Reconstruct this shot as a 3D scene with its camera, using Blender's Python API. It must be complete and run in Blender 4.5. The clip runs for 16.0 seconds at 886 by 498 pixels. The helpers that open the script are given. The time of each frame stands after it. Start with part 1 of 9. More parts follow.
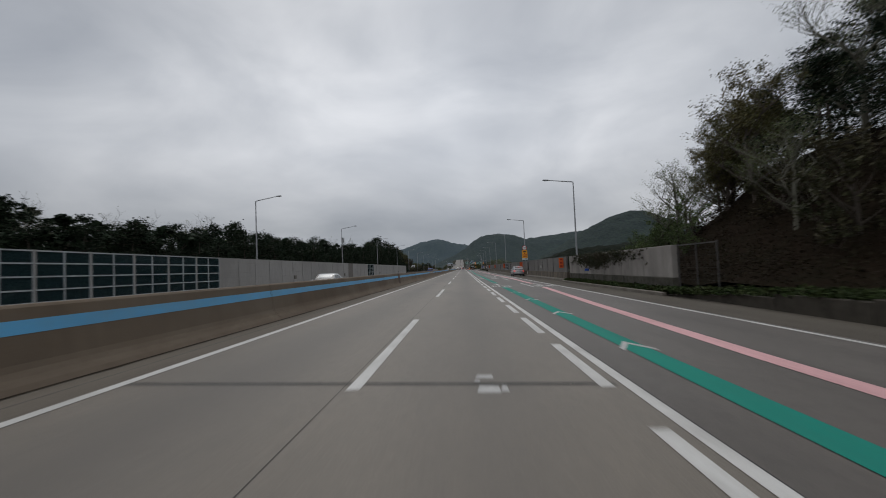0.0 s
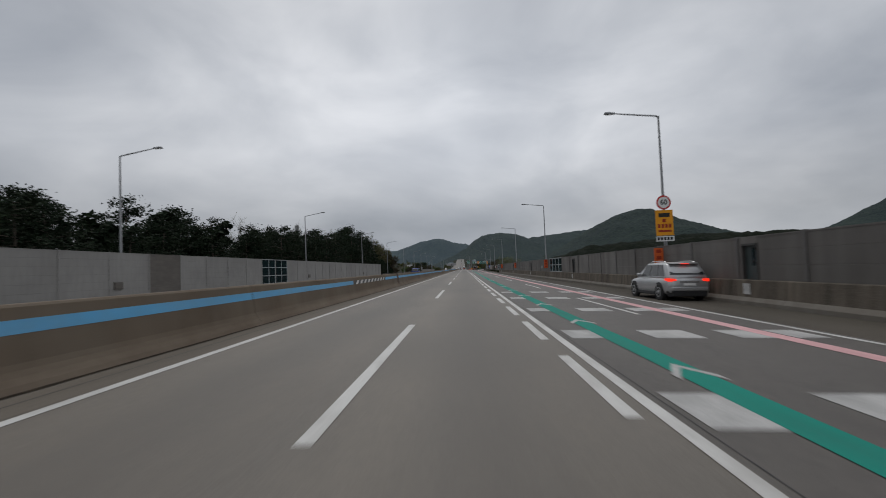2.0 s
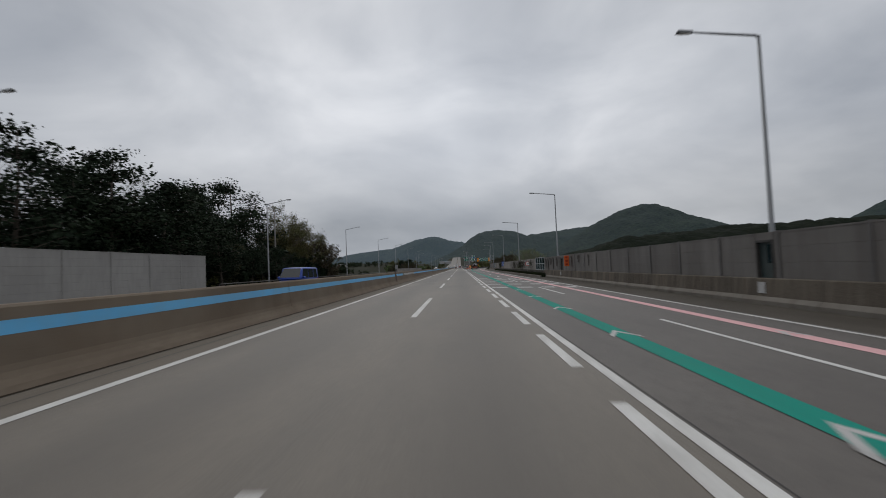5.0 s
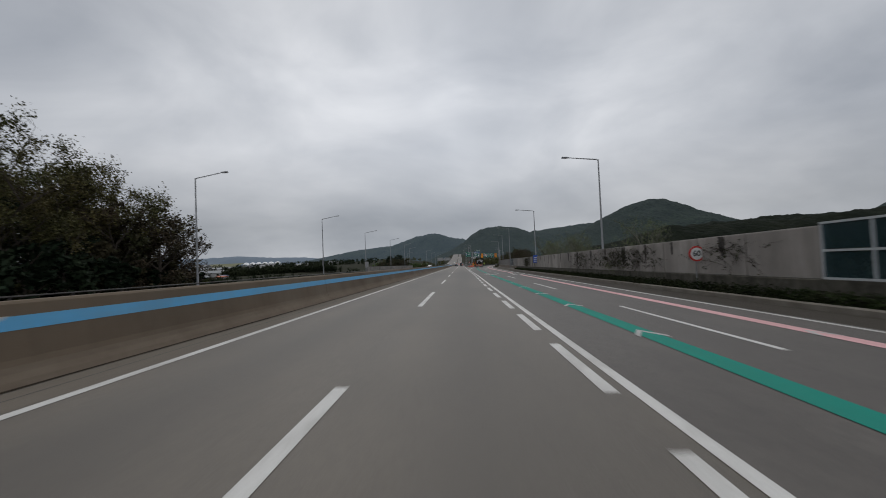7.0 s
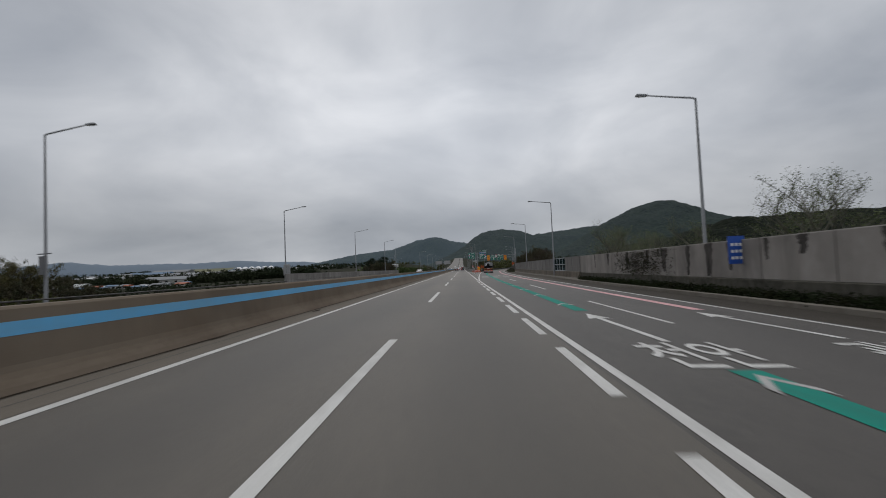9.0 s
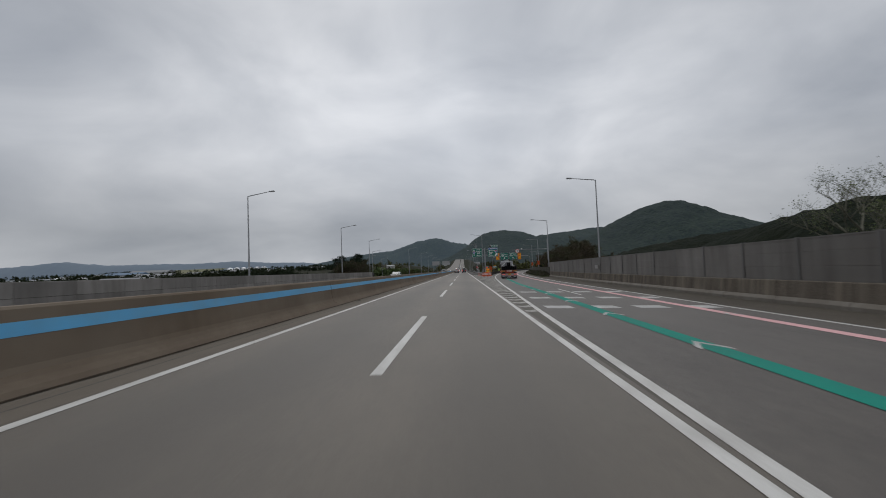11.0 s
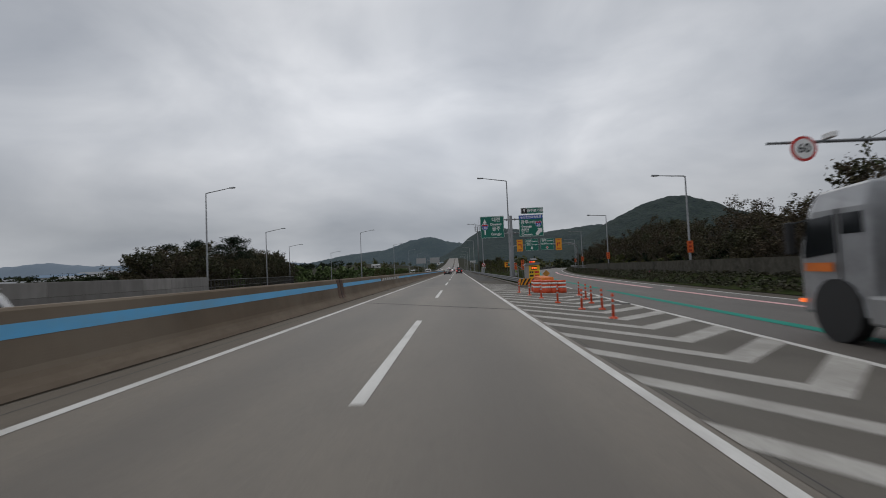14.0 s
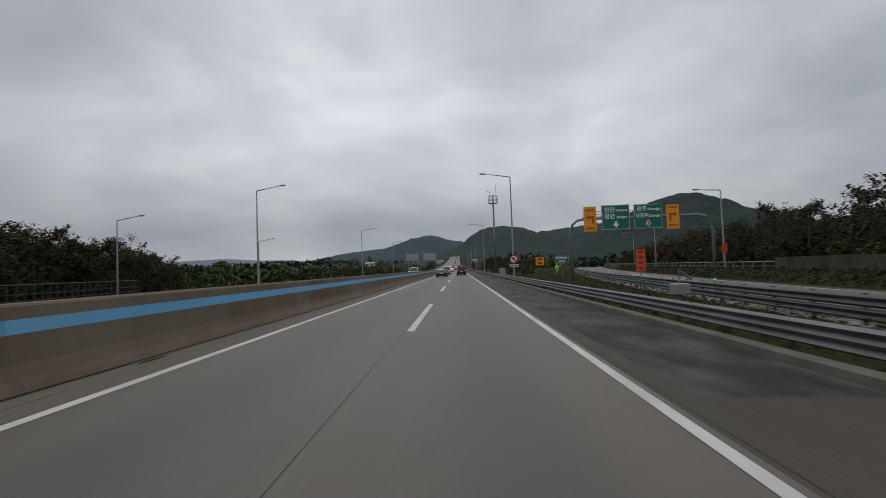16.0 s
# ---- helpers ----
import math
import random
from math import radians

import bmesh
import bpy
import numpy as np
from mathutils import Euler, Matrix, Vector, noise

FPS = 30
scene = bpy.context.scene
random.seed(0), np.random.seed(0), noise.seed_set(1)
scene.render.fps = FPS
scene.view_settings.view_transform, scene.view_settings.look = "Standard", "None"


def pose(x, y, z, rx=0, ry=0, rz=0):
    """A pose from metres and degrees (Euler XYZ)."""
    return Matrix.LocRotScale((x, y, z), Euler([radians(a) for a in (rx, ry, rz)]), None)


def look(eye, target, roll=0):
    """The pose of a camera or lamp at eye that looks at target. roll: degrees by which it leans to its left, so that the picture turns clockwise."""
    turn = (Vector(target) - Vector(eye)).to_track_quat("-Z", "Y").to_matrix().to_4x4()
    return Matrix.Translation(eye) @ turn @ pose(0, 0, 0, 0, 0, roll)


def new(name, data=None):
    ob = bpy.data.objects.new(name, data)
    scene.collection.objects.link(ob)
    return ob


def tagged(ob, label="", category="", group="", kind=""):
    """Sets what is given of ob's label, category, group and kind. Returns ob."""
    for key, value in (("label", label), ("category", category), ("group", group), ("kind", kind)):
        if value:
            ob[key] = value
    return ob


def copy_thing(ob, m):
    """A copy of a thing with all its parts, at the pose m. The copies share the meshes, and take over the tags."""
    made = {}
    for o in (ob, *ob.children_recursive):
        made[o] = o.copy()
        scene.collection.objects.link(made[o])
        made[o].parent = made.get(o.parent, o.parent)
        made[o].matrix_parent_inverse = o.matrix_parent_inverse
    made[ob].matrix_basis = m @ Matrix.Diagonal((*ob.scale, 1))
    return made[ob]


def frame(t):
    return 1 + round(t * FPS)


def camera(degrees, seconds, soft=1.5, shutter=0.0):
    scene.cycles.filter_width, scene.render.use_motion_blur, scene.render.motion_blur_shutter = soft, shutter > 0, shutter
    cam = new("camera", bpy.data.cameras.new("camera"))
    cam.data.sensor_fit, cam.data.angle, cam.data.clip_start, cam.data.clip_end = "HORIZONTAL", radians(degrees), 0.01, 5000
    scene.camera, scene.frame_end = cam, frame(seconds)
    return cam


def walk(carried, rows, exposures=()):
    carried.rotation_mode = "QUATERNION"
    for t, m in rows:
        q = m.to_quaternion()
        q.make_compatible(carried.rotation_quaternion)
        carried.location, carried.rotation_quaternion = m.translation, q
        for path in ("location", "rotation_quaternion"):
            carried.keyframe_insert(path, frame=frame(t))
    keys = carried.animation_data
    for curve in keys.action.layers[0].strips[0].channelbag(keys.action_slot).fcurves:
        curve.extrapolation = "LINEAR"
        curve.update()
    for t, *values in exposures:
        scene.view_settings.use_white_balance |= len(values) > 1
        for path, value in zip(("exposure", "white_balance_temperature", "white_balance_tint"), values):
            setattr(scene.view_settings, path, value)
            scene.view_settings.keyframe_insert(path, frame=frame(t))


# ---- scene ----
cam = camera(87.43, 16.0, soft=0.95, shutter=0.2)
# t, x, y, pitch, roll, yaw
PATH = [
    (0.0, -0.05, 0.00, 2.47, 2.37, 2.47), (0.5, -0.05, 15.32, 2.27, 2.33, 2.42),
    (1.0, -0.05, 30.70, 2.41, 2.32, 2.71), (1.5, -0.05, 46.11, 2.42, 2.24, 2.76),
    (2.0, -0.05, 61.44, 2.46, 2.25, 2.58), (2.5, -0.05, 76.54, 2.48, 2.34, 2.60),
    (3.0, -0.05, 91.48, 2.30, 2.45, 2.57), (3.5, -0.05, 106.39, 2.28, 2.50, 2.50),
    (6.0, 0.02, 180.16, 2.26, 2.33, 1.97), (6.5, 0.04, 194.31, 2.26, 2.28, 2.03),
    (7.0, 0.05, 208.38, 1.93, 2.41, 2.22), (7.5, 0.05, 222.32, 1.97, 2.47, 2.22),
    (8.0, 0.05, 236.23, 2.26, 2.62, 2.23), (8.5, 0.05, 250.13, 2.34, 2.57, 2.33),
    (9.0, 0.05, 264.03, 2.45, 2.49, 2.40), (11.5, -0.27, 332.20, 2.65, 2.15, 2.45),
    (12.0, -0.33, 345.80, 2.61, 2.05, 2.33), (12.5, -0.32, 359.43, 2.67, 2.08, 2.19),
    (13.0, -0.32, 373.06, 2.55, 2.16, 2.01), (13.5, -0.31, 386.61, 2.53, 2.27, 1.86),
    (14.0, -0.31, 400.17, 2.56, 2.46, 1.81), (14.5, -0.30, 413.67, 2.70, 2.50, 1.90),
    (15.0, -0.29, 427.16, 2.64, 2.48, 1.97), (15.5, -0.29, 440.63, 2.57, 2.38, 2.06),
    (16.0, -0.28, 454.07, 2.42, 2.14, 1.99),
]
walk(cam, [(t, pose(x, y, 1.545, 90 + p, r, w)) for t, x, y, p, r, w in PATH], exposures=[(0.0, 0.0), (16.0, 0.0)])

# ---- world: overcast sky with a soft sun behind the cloud ----
SUN_ELEV, SUN_TURN = radians(50), radians(-8)
world = bpy.data.worlds.new("overcast_sky")
scene.world = world
world.use_nodes = True
wn, wl = world.node_tree.nodes, world.node_tree.links
wn.clear()


def wnode(kind, **values):
    n = wn.new(kind)
    for k, v in values.items():
        n.inputs[k].default_value = v
    return n


def wmath(op, a, b=None, c=None):
    n = wn.new("ShaderNodeMath")
    n.operation = op
    for i, v in enumerate((a, b, c)):
        if v is None:
            continue
        if isinstance(v, (int, float)):
            n.inputs[i].default_value = v
        else:
            wl.new(v, n.inputs[i])
    return n.outputs[0]


sky = wn.new("ShaderNodeTexSky")
sky.sky_type, sky.sun_disc, sky.sun_elevation, sky.sun_rotation = "NISHITA", False, SUN_ELEV, SUN_TURN
coord = wn.new("ShaderNodeTexCoord")
sep = wn.new("ShaderNodeSeparateXYZ")
wl.new(coord.outputs["Generated"], sep.inputs[0])
den = wmath("ADD", wmath("MAXIMUM", sep.outputs[2], 0.0), 0.30)
uv = wn.new("ShaderNodeCombineXYZ")
wl.new(wmath("DIVIDE", sep.outputs[0], den), uv.inputs[0])
wl.new(wmath("DIVIDE", sep.outputs[1], den), uv.inputs[1])
uv.inputs[2].default_value = 4.3
big = wnode("ShaderNodeTexNoise", Scale=0.85, Detail=5.0, Roughness=0.45, Distortion=0.2)
fine = wnode("ShaderNodeTexNoise", Scale=2.3, Detail=6.0, Roughness=0.5, Distortion=0.5)
lump = wn.new("ShaderNodeMapping")
lump.inputs["Scale"].default_value = (1.0, 1.0, 2.2)
wl.new(coord.outputs["Generated"], lump.inputs[0])
wl.new(lump.outputs[0], fine.inputs["Vector"])
wl.new(uv.outputs[0], big.inputs["Vector"])
mixv = wmath("ADD", wmath("MULTIPLY", big.outputs[0], 0.55), wmath("MULTIPLY", fine.outputs[0], 0.45))
ramp = wn.new("ShaderNodeValToRGB")
e = ramp.color_ramp.elements
e[0].position, e[0].color = 0.36, (0.385, 0.41, 0.452, 1)
e[1].position, e[1].color = 0.64, (0.80, 0.81, 0.83, 1)
e.new(0.5).color = (0.565, 0.585, 0.618, 1)
wl.new(mixv, ramp.inputs[0])
cloud = wn.new("ShaderNodeMix")
cloud.data_type = "RGBA"
cloud.inputs[0].default_value = 0.97
skydim = wn.new("ShaderNodeMix")
skydim.data_type, skydim.blend_type = "RGBA", "MULTIPLY"
skydim.inputs[0].default_value = 1.0
wl.new(sky.outputs[0], skydim.inputs[6])
skydim.inputs[7].default_value = (0.1, 0.1, 0.1, 1)
wl.new(skydim.outputs[2], cloud.inputs[6])
# the cloud thickens towards the horizon and towards the east
deck = wn.new("ShaderNodeValToRGB")
d = deck.color_ramp.elements
d[0].position, d[0].color = 0.0, (0.98, 0.98, 0.98, 1)
d[1].position, d[1].color = 1.0, (1.3, 1.3, 1.3, 1)
for p, g in ((0.035, 0.96), (0.09, 0.80), (0.15, 0.88), (0.24, 1.07), (0.36, 1.10), (0.5, 0.99), (0.66, 1.16)):
    d.new(p).color = (g * 0.985, g * 0.993, g * 1.012, 1)
wl.new(sep.outputs[2], deck.inputs[0])
east = wmath("SUBTRACT", 1.0, wmath("MULTIPLY", wmath("SMOOTH_MIN", wmath("ABSOLUTE", wmath("ADD", sep.outputs[0], 0.0)), 0.6, 0.2), 0.34))
thick = wn.new("ShaderNodeMix")
thick.data_type, thick.blend_type = "RGBA", "MULTIPLY"
thick.inputs[0].default_value = 1.0
wl.new(ramp.outputs[0], thick.inputs[6])
wl.new(deck.outputs[0], thick.inputs[7])
shade = wn.new("ShaderNodeVectorMath")
shade.operation = "SCALE"
wl.new(thick.outputs[2], shade.inputs[0])
wl.new(east, shade.inputs["Scale"])
wl.new(shade.outputs[0], cloud.inputs[7])
bg = wnode("ShaderNodeBackground", Strength=1.0)
wl.new(cloud.outputs[2], bg.inputs[0])
wo = wn.new("ShaderNodeOutputWorld")
wl.new(bg.outputs[0], wo.inputs[0])

sun = new("sun", bpy.data.lights.new("sun", "SUN"))
sun.data.energy, sun.data.angle, sun.data.color = 0.5, radians(30), (1.0, 0.97, 0.92)
sun.matrix_world = look((0, 0, 50), (-math.sin(SUN_TURN), -math.cos(SUN_TURN), 50 - math.tan(SUN_ELEV)))


# ---- materials ----
def material(name, base, rough=0.7, metal=0.0, var=(), bump=0.0, bump_scale=40.0, spec=0.4, rand=0.0, island=0.0, relief=0.02):
    """base colour, and var: (scale, colour, amount, detail, stretch xyz) layers of worn or stained colour at world size."""
    m = bpy.data.materials.new(name)
    m.use_nodes = True
    n, l = m.node_tree.nodes, m.node_tree.links
    b = n["Principled BSDF"]
    b.inputs["Roughness"].default_value, b.inputs["Metallic"].default_value = rough, metal
    b.inputs["Specular IOR Level"].default_value = spec
    geo = n.new("ShaderNodeNewGeometry")
    col = n.new("ShaderNodeRGB")
    col.outputs[0].default_value = (*base, 1)
    out = col.outputs[0]
    for scale, tint, amount, detail, stretch in var:
        mp = n.new("ShaderNodeMapping")
        mp.inputs["Scale"].default_value = stretch
        l.new(geo.outputs["Position"], mp.inputs[0])
        t = n.new("ShaderNodeTexNoise")
        t.inputs["Scale"].default_value, t.inputs["Detail"].default_value, t.inputs["Roughness"].default_value = scale, detail, 0.6
        l.new(mp.outputs[0], t.inputs["Vector"])
        r = n.new("ShaderNodeValToRGB")
        r.color_ramp.elements[0].position, r.color_ramp.elements[1].position = 0.42, 0.68
        r.color_ramp.elements[1].color = (amount, amount, amount, 1)
        l.new(t.outputs[0], r.inputs[0])
        mx = n.new("ShaderNodeMix")
        mx.data_type = "RGBA"
        l.new(r.outputs[0], mx.inputs[0])
        l.new(out, mx.inputs[6])
        mx.inputs[7].default_value = (*tint, 1)
        out = mx.outputs[2]
    if rand or island:
        src = n.new("ShaderNodeObjectInfo").outputs["Random"] if rand else geo.outputs["Random Per Island"]
        k = rand or island
        mr = n.new("ShaderNodeMapRange")
        mr.inputs["To Min"].default_value, mr.inputs["To Max"].default_value = 1 - k, 1 + k
        l.new(src, mr.inputs[0])
        hs = n.new("ShaderNodeHueSaturation")
        l.new(mr.outputs[0], hs.inputs["Value"])
        l.new(out, hs.inputs["Color"])
        out = hs.outputs[0]
    l.new(out, b.inputs["Base Color"])
    if bump:
        t = n.new("ShaderNodeTexNoise")
        t.inputs["Scale"].default_value, t.inputs["Detail"].default_value = bump_scale, 4
        l.new(geo.outputs["Position"], t.inputs["Vector"])
        bp = n.new("ShaderNodeBump")
        bp.inputs["Strength"].default_value, bp.inputs["Distance"].default_value = bump, relief
        l.new(t.outputs[0], bp.inputs["Height"])
        l.new(bp.outputs[0], b.inputs["Normal"])
    return m


def glow(name, colour, strength):
    m = material(name, tuple(c * 0.35 for c in colour), 0.3)
    b = m.node_tree.nodes["Principled BSDF"]
    b.inputs["Emission Color"].default_value, b.inputs["Emission Strength"].default_value = (*colour, 1), strength
    return m


ONE = (1, 1, 1)
LONG = (1, 0.06, 1)
DOWN = (1, 1, 0.12)
M = {}
M["road"] = material("concrete_pavement", (0.1612, 0.134, 0.1023), 0.62, spec=0.48, bump=0.25, bump_scale=60,
                     var=[(0.9, (0.08976, 0.0788, 0.06789), 0.55, 5, LONG), (0.12, (0.1081, 0.09752, 0.0837), 0.5, 4, ONE), (0.5, (0.09588, 0.08077, 0.06324), 0.7, 8, (1, 0.45, 1)), (0.35, (0.1754, 0.1507, 0.119), 0.55, 6, (1, 0.15, 1)), (48, (0.2244, 0.2009, 0.1693), 0.6, 3, ONE), (9, (0.102, 0.08865, 0.07347), 0.4, 6, ONE), (0.22, (0.0765, 0.06698, 0.0558), 0.45, 7, (1, 0.3, 1))])


def lane_wear(m, tint, amount, middle, width):
    """Oil and dirt along the middle of each lane, broken up by noise."""
    n, l = m.node_tree.nodes, m.node_tree.links
    b = n["Principled BSDF"]
    src = b.inputs["Base Color"].links[0].from_socket
    geo = n.new("ShaderNodeNewGeometry")
    sp = n.new("ShaderNodeSeparateXYZ")
    l.new(geo.outputs["Position"], sp.inputs[0])

    def mth(op, a, c):
        q = n.new("ShaderNodeMath")
        q.operation = op
        for i, v in enumerate((a, c)):
            if isinstance(v, (int, float)):
                q.inputs[i].default_value = v
            else:
                l.new(v, q.inputs[i])
        return q.outputs[0]
    wave = mth("COSINE", mth("MULTIPLY", mth("SUBTRACT", sp.outputs[0], middle), 2 * math.pi / width), 0.0)
    wave = mth("POWER", mth("ADD", mth("MULTIPLY", wave, 0.5), 0.5), 1.6)
    mp = n.new("ShaderNodeMapping")
    mp.inputs["Scale"].default_value = (0.7, 0.05, 1)
    l.new(geo.outputs["Position"], mp.inputs[0])
    t = n.new("ShaderNodeTexNoise")
    t.inputs["Scale"].default_value, t.inputs["Detail"].default_value = 1.0, 5
    l.new(mp.outputs[0], t.inputs["Vector"])
    fac = mth("MULTIPLY", mth("MULTIPLY", wave, mth("ADD", t.outputs[0], 0.25)), amount)
    mx = n.new("ShaderNodeMix")
    mx.data_type = "RGBA"
    l.new(fac, mx.inputs[0])
    l.new(src, mx.inputs[6])
    mx.inputs[7].default_value = (*tint, 1)
    l.new(mx.outputs[2], b.inputs["Base Color"])




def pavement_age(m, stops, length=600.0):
    """Older and newer stretches of paving along the road: (y, tone) pairs."""
    n, l = m.node_tree.nodes, m.node_tree.links
    b = n["Principled BSDF"]
    src = b.inputs["Base Color"].links[0].from_socket
    geo = n.new("ShaderNodeNewGeometry")
    sp = n.new("ShaderNodeSeparateXYZ")
    l.new(geo.outputs["Position"], sp.inputs[0])
    q = n.new("ShaderNodeMath")
    q.operation = "DIVIDE"
    q.inputs[1].default_value = length
    l.new(sp.outputs[1], q.inputs[0])
    r = n.new("ShaderNodeValToRGB")
    el = r.color_ramp.elements
    el[0].position, el[1].position = stops[0][0] / length, stops[-1][0] / length
    el[0].color, el[1].color = (*[stops[0][1]] * 3, 1), (*[stops[-1][1]] * 3, 1)
    for y, tone in stops[1:-1]:
        el.new(y / length).color = (tone, tone, tone, 1)
    l.new(q.outputs[0], r.inputs[0])
    mx = n.new("ShaderNodeMix")
    mx.data_type, mx.blend_type = "RGBA", "MULTIPLY"
    mx.inputs[0].default_value = 1.0
    l.new(src, mx.inputs[6])
    l.new(r.outputs[0], mx.inputs[7])
    l.new(mx.outputs[2], b.inputs["Base Color"])


AGES = [(0, 1.12), (40, 1.1), (70, 0.92), (120, 0.92), (150, 0.97), (190, 0.95), (200, 0.86), (235, 0.72), (255, 0.66), (270, 0.56), (290, 0.56), (325, 0.84), (340, 0.88), (380, 0.95), (430, 0.95), (442, 0.86), (450, 0.68), (520, 0.68)]
lane_wear(M["road"], (0.085, 0.074, 0.062), 0.75, 0.16, 3.46)
pavement_age(M["road"], AGES)
M["asphalt"] = material("worn_asphalt", (0.09912, 0.08938, 0.07821), 0.64, spec=0.42, bump=0.35, bump_scale=70,
                        var=[(0.8, (0.04872, 0.04428, 0.0395), 0.6, 5, LONG), (0.15, (0.063, 0.0574, 0.05056), 0.5, 4, ONE), (0.6, (0.1344, 0.1222, 0.1059), 0.6, 7, (1, 0.3, 1)), (0.23, (0.1428, 0.1312, 0.1153), 0.5, 6, (1, 0.25, 1)), (48, (0.1512, 0.123, 0.109), 0.6, 3, ONE), (7, (0.0504, 0.04592, 0.04108), 0.4, 6, ONE)])
pavement_age(M["asphalt"], [(40, 1.0), (70, 0.85), (190, 0.95), (200, 0.9), (235, 0.74), (270, 0.6), (290, 0.6), (325, 0.85)])
M["dark_asphalt"] = material("patched_asphalt", (0.026, 0.0245, 0.024), 0.75, spec=0.12, bump=0.4, bump_scale=60,
                             var=[(0.5, (0.042, 0.039, 0.037), 0.8, 6, (1, 0.2, 1)), (3.0, (0.02, 0.019, 0.018), 0.5, 6, ONE), (50, (0.065, 0.062, 0.058), 0.5, 3, ONE), (1.0, (0.15, 0.143, 0.134), 0.55, 9, (1, 0.5, 1))])
M["shoulder"] = material("dusty_shoulder", (0.082, 0.072, 0.059), 0.85, spec=0.12, bump=0.3, bump_scale=40,
                         var=[(1.2, (0.066, 0.056, 0.046), 0.7, 5, LONG), (0.35, (0.115, 0.1, 0.082), 0.6, 6, (1, 0.5, 1)), (30, (0.169, 0.152, 0.129), 0.4, 3, ONE)])
pavement_age(M["shoulder"], [(60, 1.0), (110, 0.8), (190, 0.75), (225, 0.55), (300, 0.55), (330, 0.85)])
M["inner_shoulder"] = material("shoulder_concrete", (0.150, 0.130, 0.107), 0.85, spec=0.12, bump=0.3, bump_scale=40,
                         var=[(1.2, (0.105, 0.09, 0.074), 0.7, 5, LONG), (0.4, (0.12, 0.103, 0.085), 0.6, 6, (1, 0.4, 1)), (30, (0.21, 0.187, 0.158), 0.4, 3, ONE)])
M["gore"] = material("gore_concrete", (0.115, 0.104, 0.0901), 0.85, spec=0.2, bump=0.3, bump_scale=50,
                     var=[(0.5, (0.0723, 0.0654, 0.0578), 0.7, 5, (1, 0.4, 1)), (0.2, (0.128, 0.119, 0.106), 0.5, 4, ONE), (45, (0.17, 0.157, 0.136), 0.4, 3, ONE)])
M["low_wall"] = material("mossy_low_wall", (0.06, 0.0528, 0.0432), 0.9, spec=0.1, bump=0.3, bump_scale=30,
                         var=[(0.8, (0.028, 0.0256, 0.02), 0.8, 5, (1, 1, 0.4)), (3, (0.088, 0.0784, 0.064), 0.5, 5, ONE)])
M["joint"] = material("joint_tar", (0.03, 0.03, 0.03), 0.8, var=[(3, (0.09, 0.085, 0.08), 0.6, 3, ONE)])
M["patch"] = material("joint_concrete", (0.195, 0.185, 0.169), 0.8, bump=0.2, var=[(1.5, (0.111, 0.104, 0.0975), 0.7, 5, (0.3, 1, 1))])
M["white"] = material("white_road_paint", (0.594, 0.585, 0.558), 0.6, bump=0.15, bump_scale=90,
                      var=[(2.2, (0.324, 0.31, 0.288), 0.6, 6, (1, 0.3, 1)), (26, (0.36, 0.347, 0.324), 0.4, 3, ONE)])
M["white_worn"] = material("worn_white_road_paint", (0.476, 0.468, 0.451), 0.65, bump=0.15, bump_scale=90,
                           var=[(1.5, (0.212, 0.204, 0.196), 0.75, 6, (1, 0.5, 1)), (18, (0.255, 0.246, 0.238), 0.5, 4, ONE)])
M["gore_paint"] = material("worn_gore_paint", (0.40, 0.385, 0.355), 0.7, bump=0.15, bump_scale=90,
                           var=[(0.9, (0.20, 0.188, 0.168), 0.75, 6, (1, 0.7, 1)), (14, (0.22, 0.207, 0.185), 0.55, 5, ONE)])
M["green"] = material("green_guide_paint", (0, 0.224, 0.167), 0.8, spec=0.2, bump=0.15, bump_scale=90,
                      var=[(2.0, (0.0176, 0.15, 0.119), 0.6, 6, (1, 0.12, 1)), (20, (0.044, 0.194, 0.158), 0.35, 3, ONE)])
M["pink"] = material("pink_guide_paint", (0.70, 0.40, 0.41), 0.75, spec=0.2, bump=0.15, bump_scale=90,
                     var=[(2.0, (0.5, 0.28, 0.28), 0.6, 6, (1, 0.12, 1)), (20, (0.4, 0.27, 0.26), 0.35, 3, ONE)])
M["barrier"] = material("stained_barrier_concrete", (0.168, 0.127, 0.090), 0.85, spec=0.15, bump=0.25, bump_scale=35,
                        var=[(0.8, (0.115, 0.085, 0.06), 0.85, 5, (1, 0.35, 0.4)), (4.0, (0.12, 0.092, 0.066), 0.55, 5, DOWN), (0.25, (0.22, 0.185, 0.145), 0.6, 4, ONE), (40, (0.168, 0.148, 0.12), 0.4, 3, ONE)])
M["barrier_stain"] = material("rust_stained_concrete", (0.085, 0.05, 0.035), 0.9, bump=0.2, var=[(3, (0.15, 0.10, 0.07), 0.7, 5, DOWN)])
M["barrier_toe"] = material("dusty_barrier_foot", (0.16, 0.127, 0.096), 0.9, spec=0.1, bump=0.3, bump_scale=40,
                            var=[(0.6, (0.12, 0.092, 0.068), 0.7, 6, (1, 0.3, 1)), (0.5, (0.205, 0.17, 0.13), 0.6, 4, ONE), (9, (0.11, 0.086, 0.066), 0.45, 5, ONE)])
M["grime"] = material("black_gutter_grime", (0.035, 0.028, 0.022), 0.95, spec=0.05, bump=0.4, bump_scale=30, var=[(3, (0.07, 0.055, 0.04), 0.7, 5, ONE)])
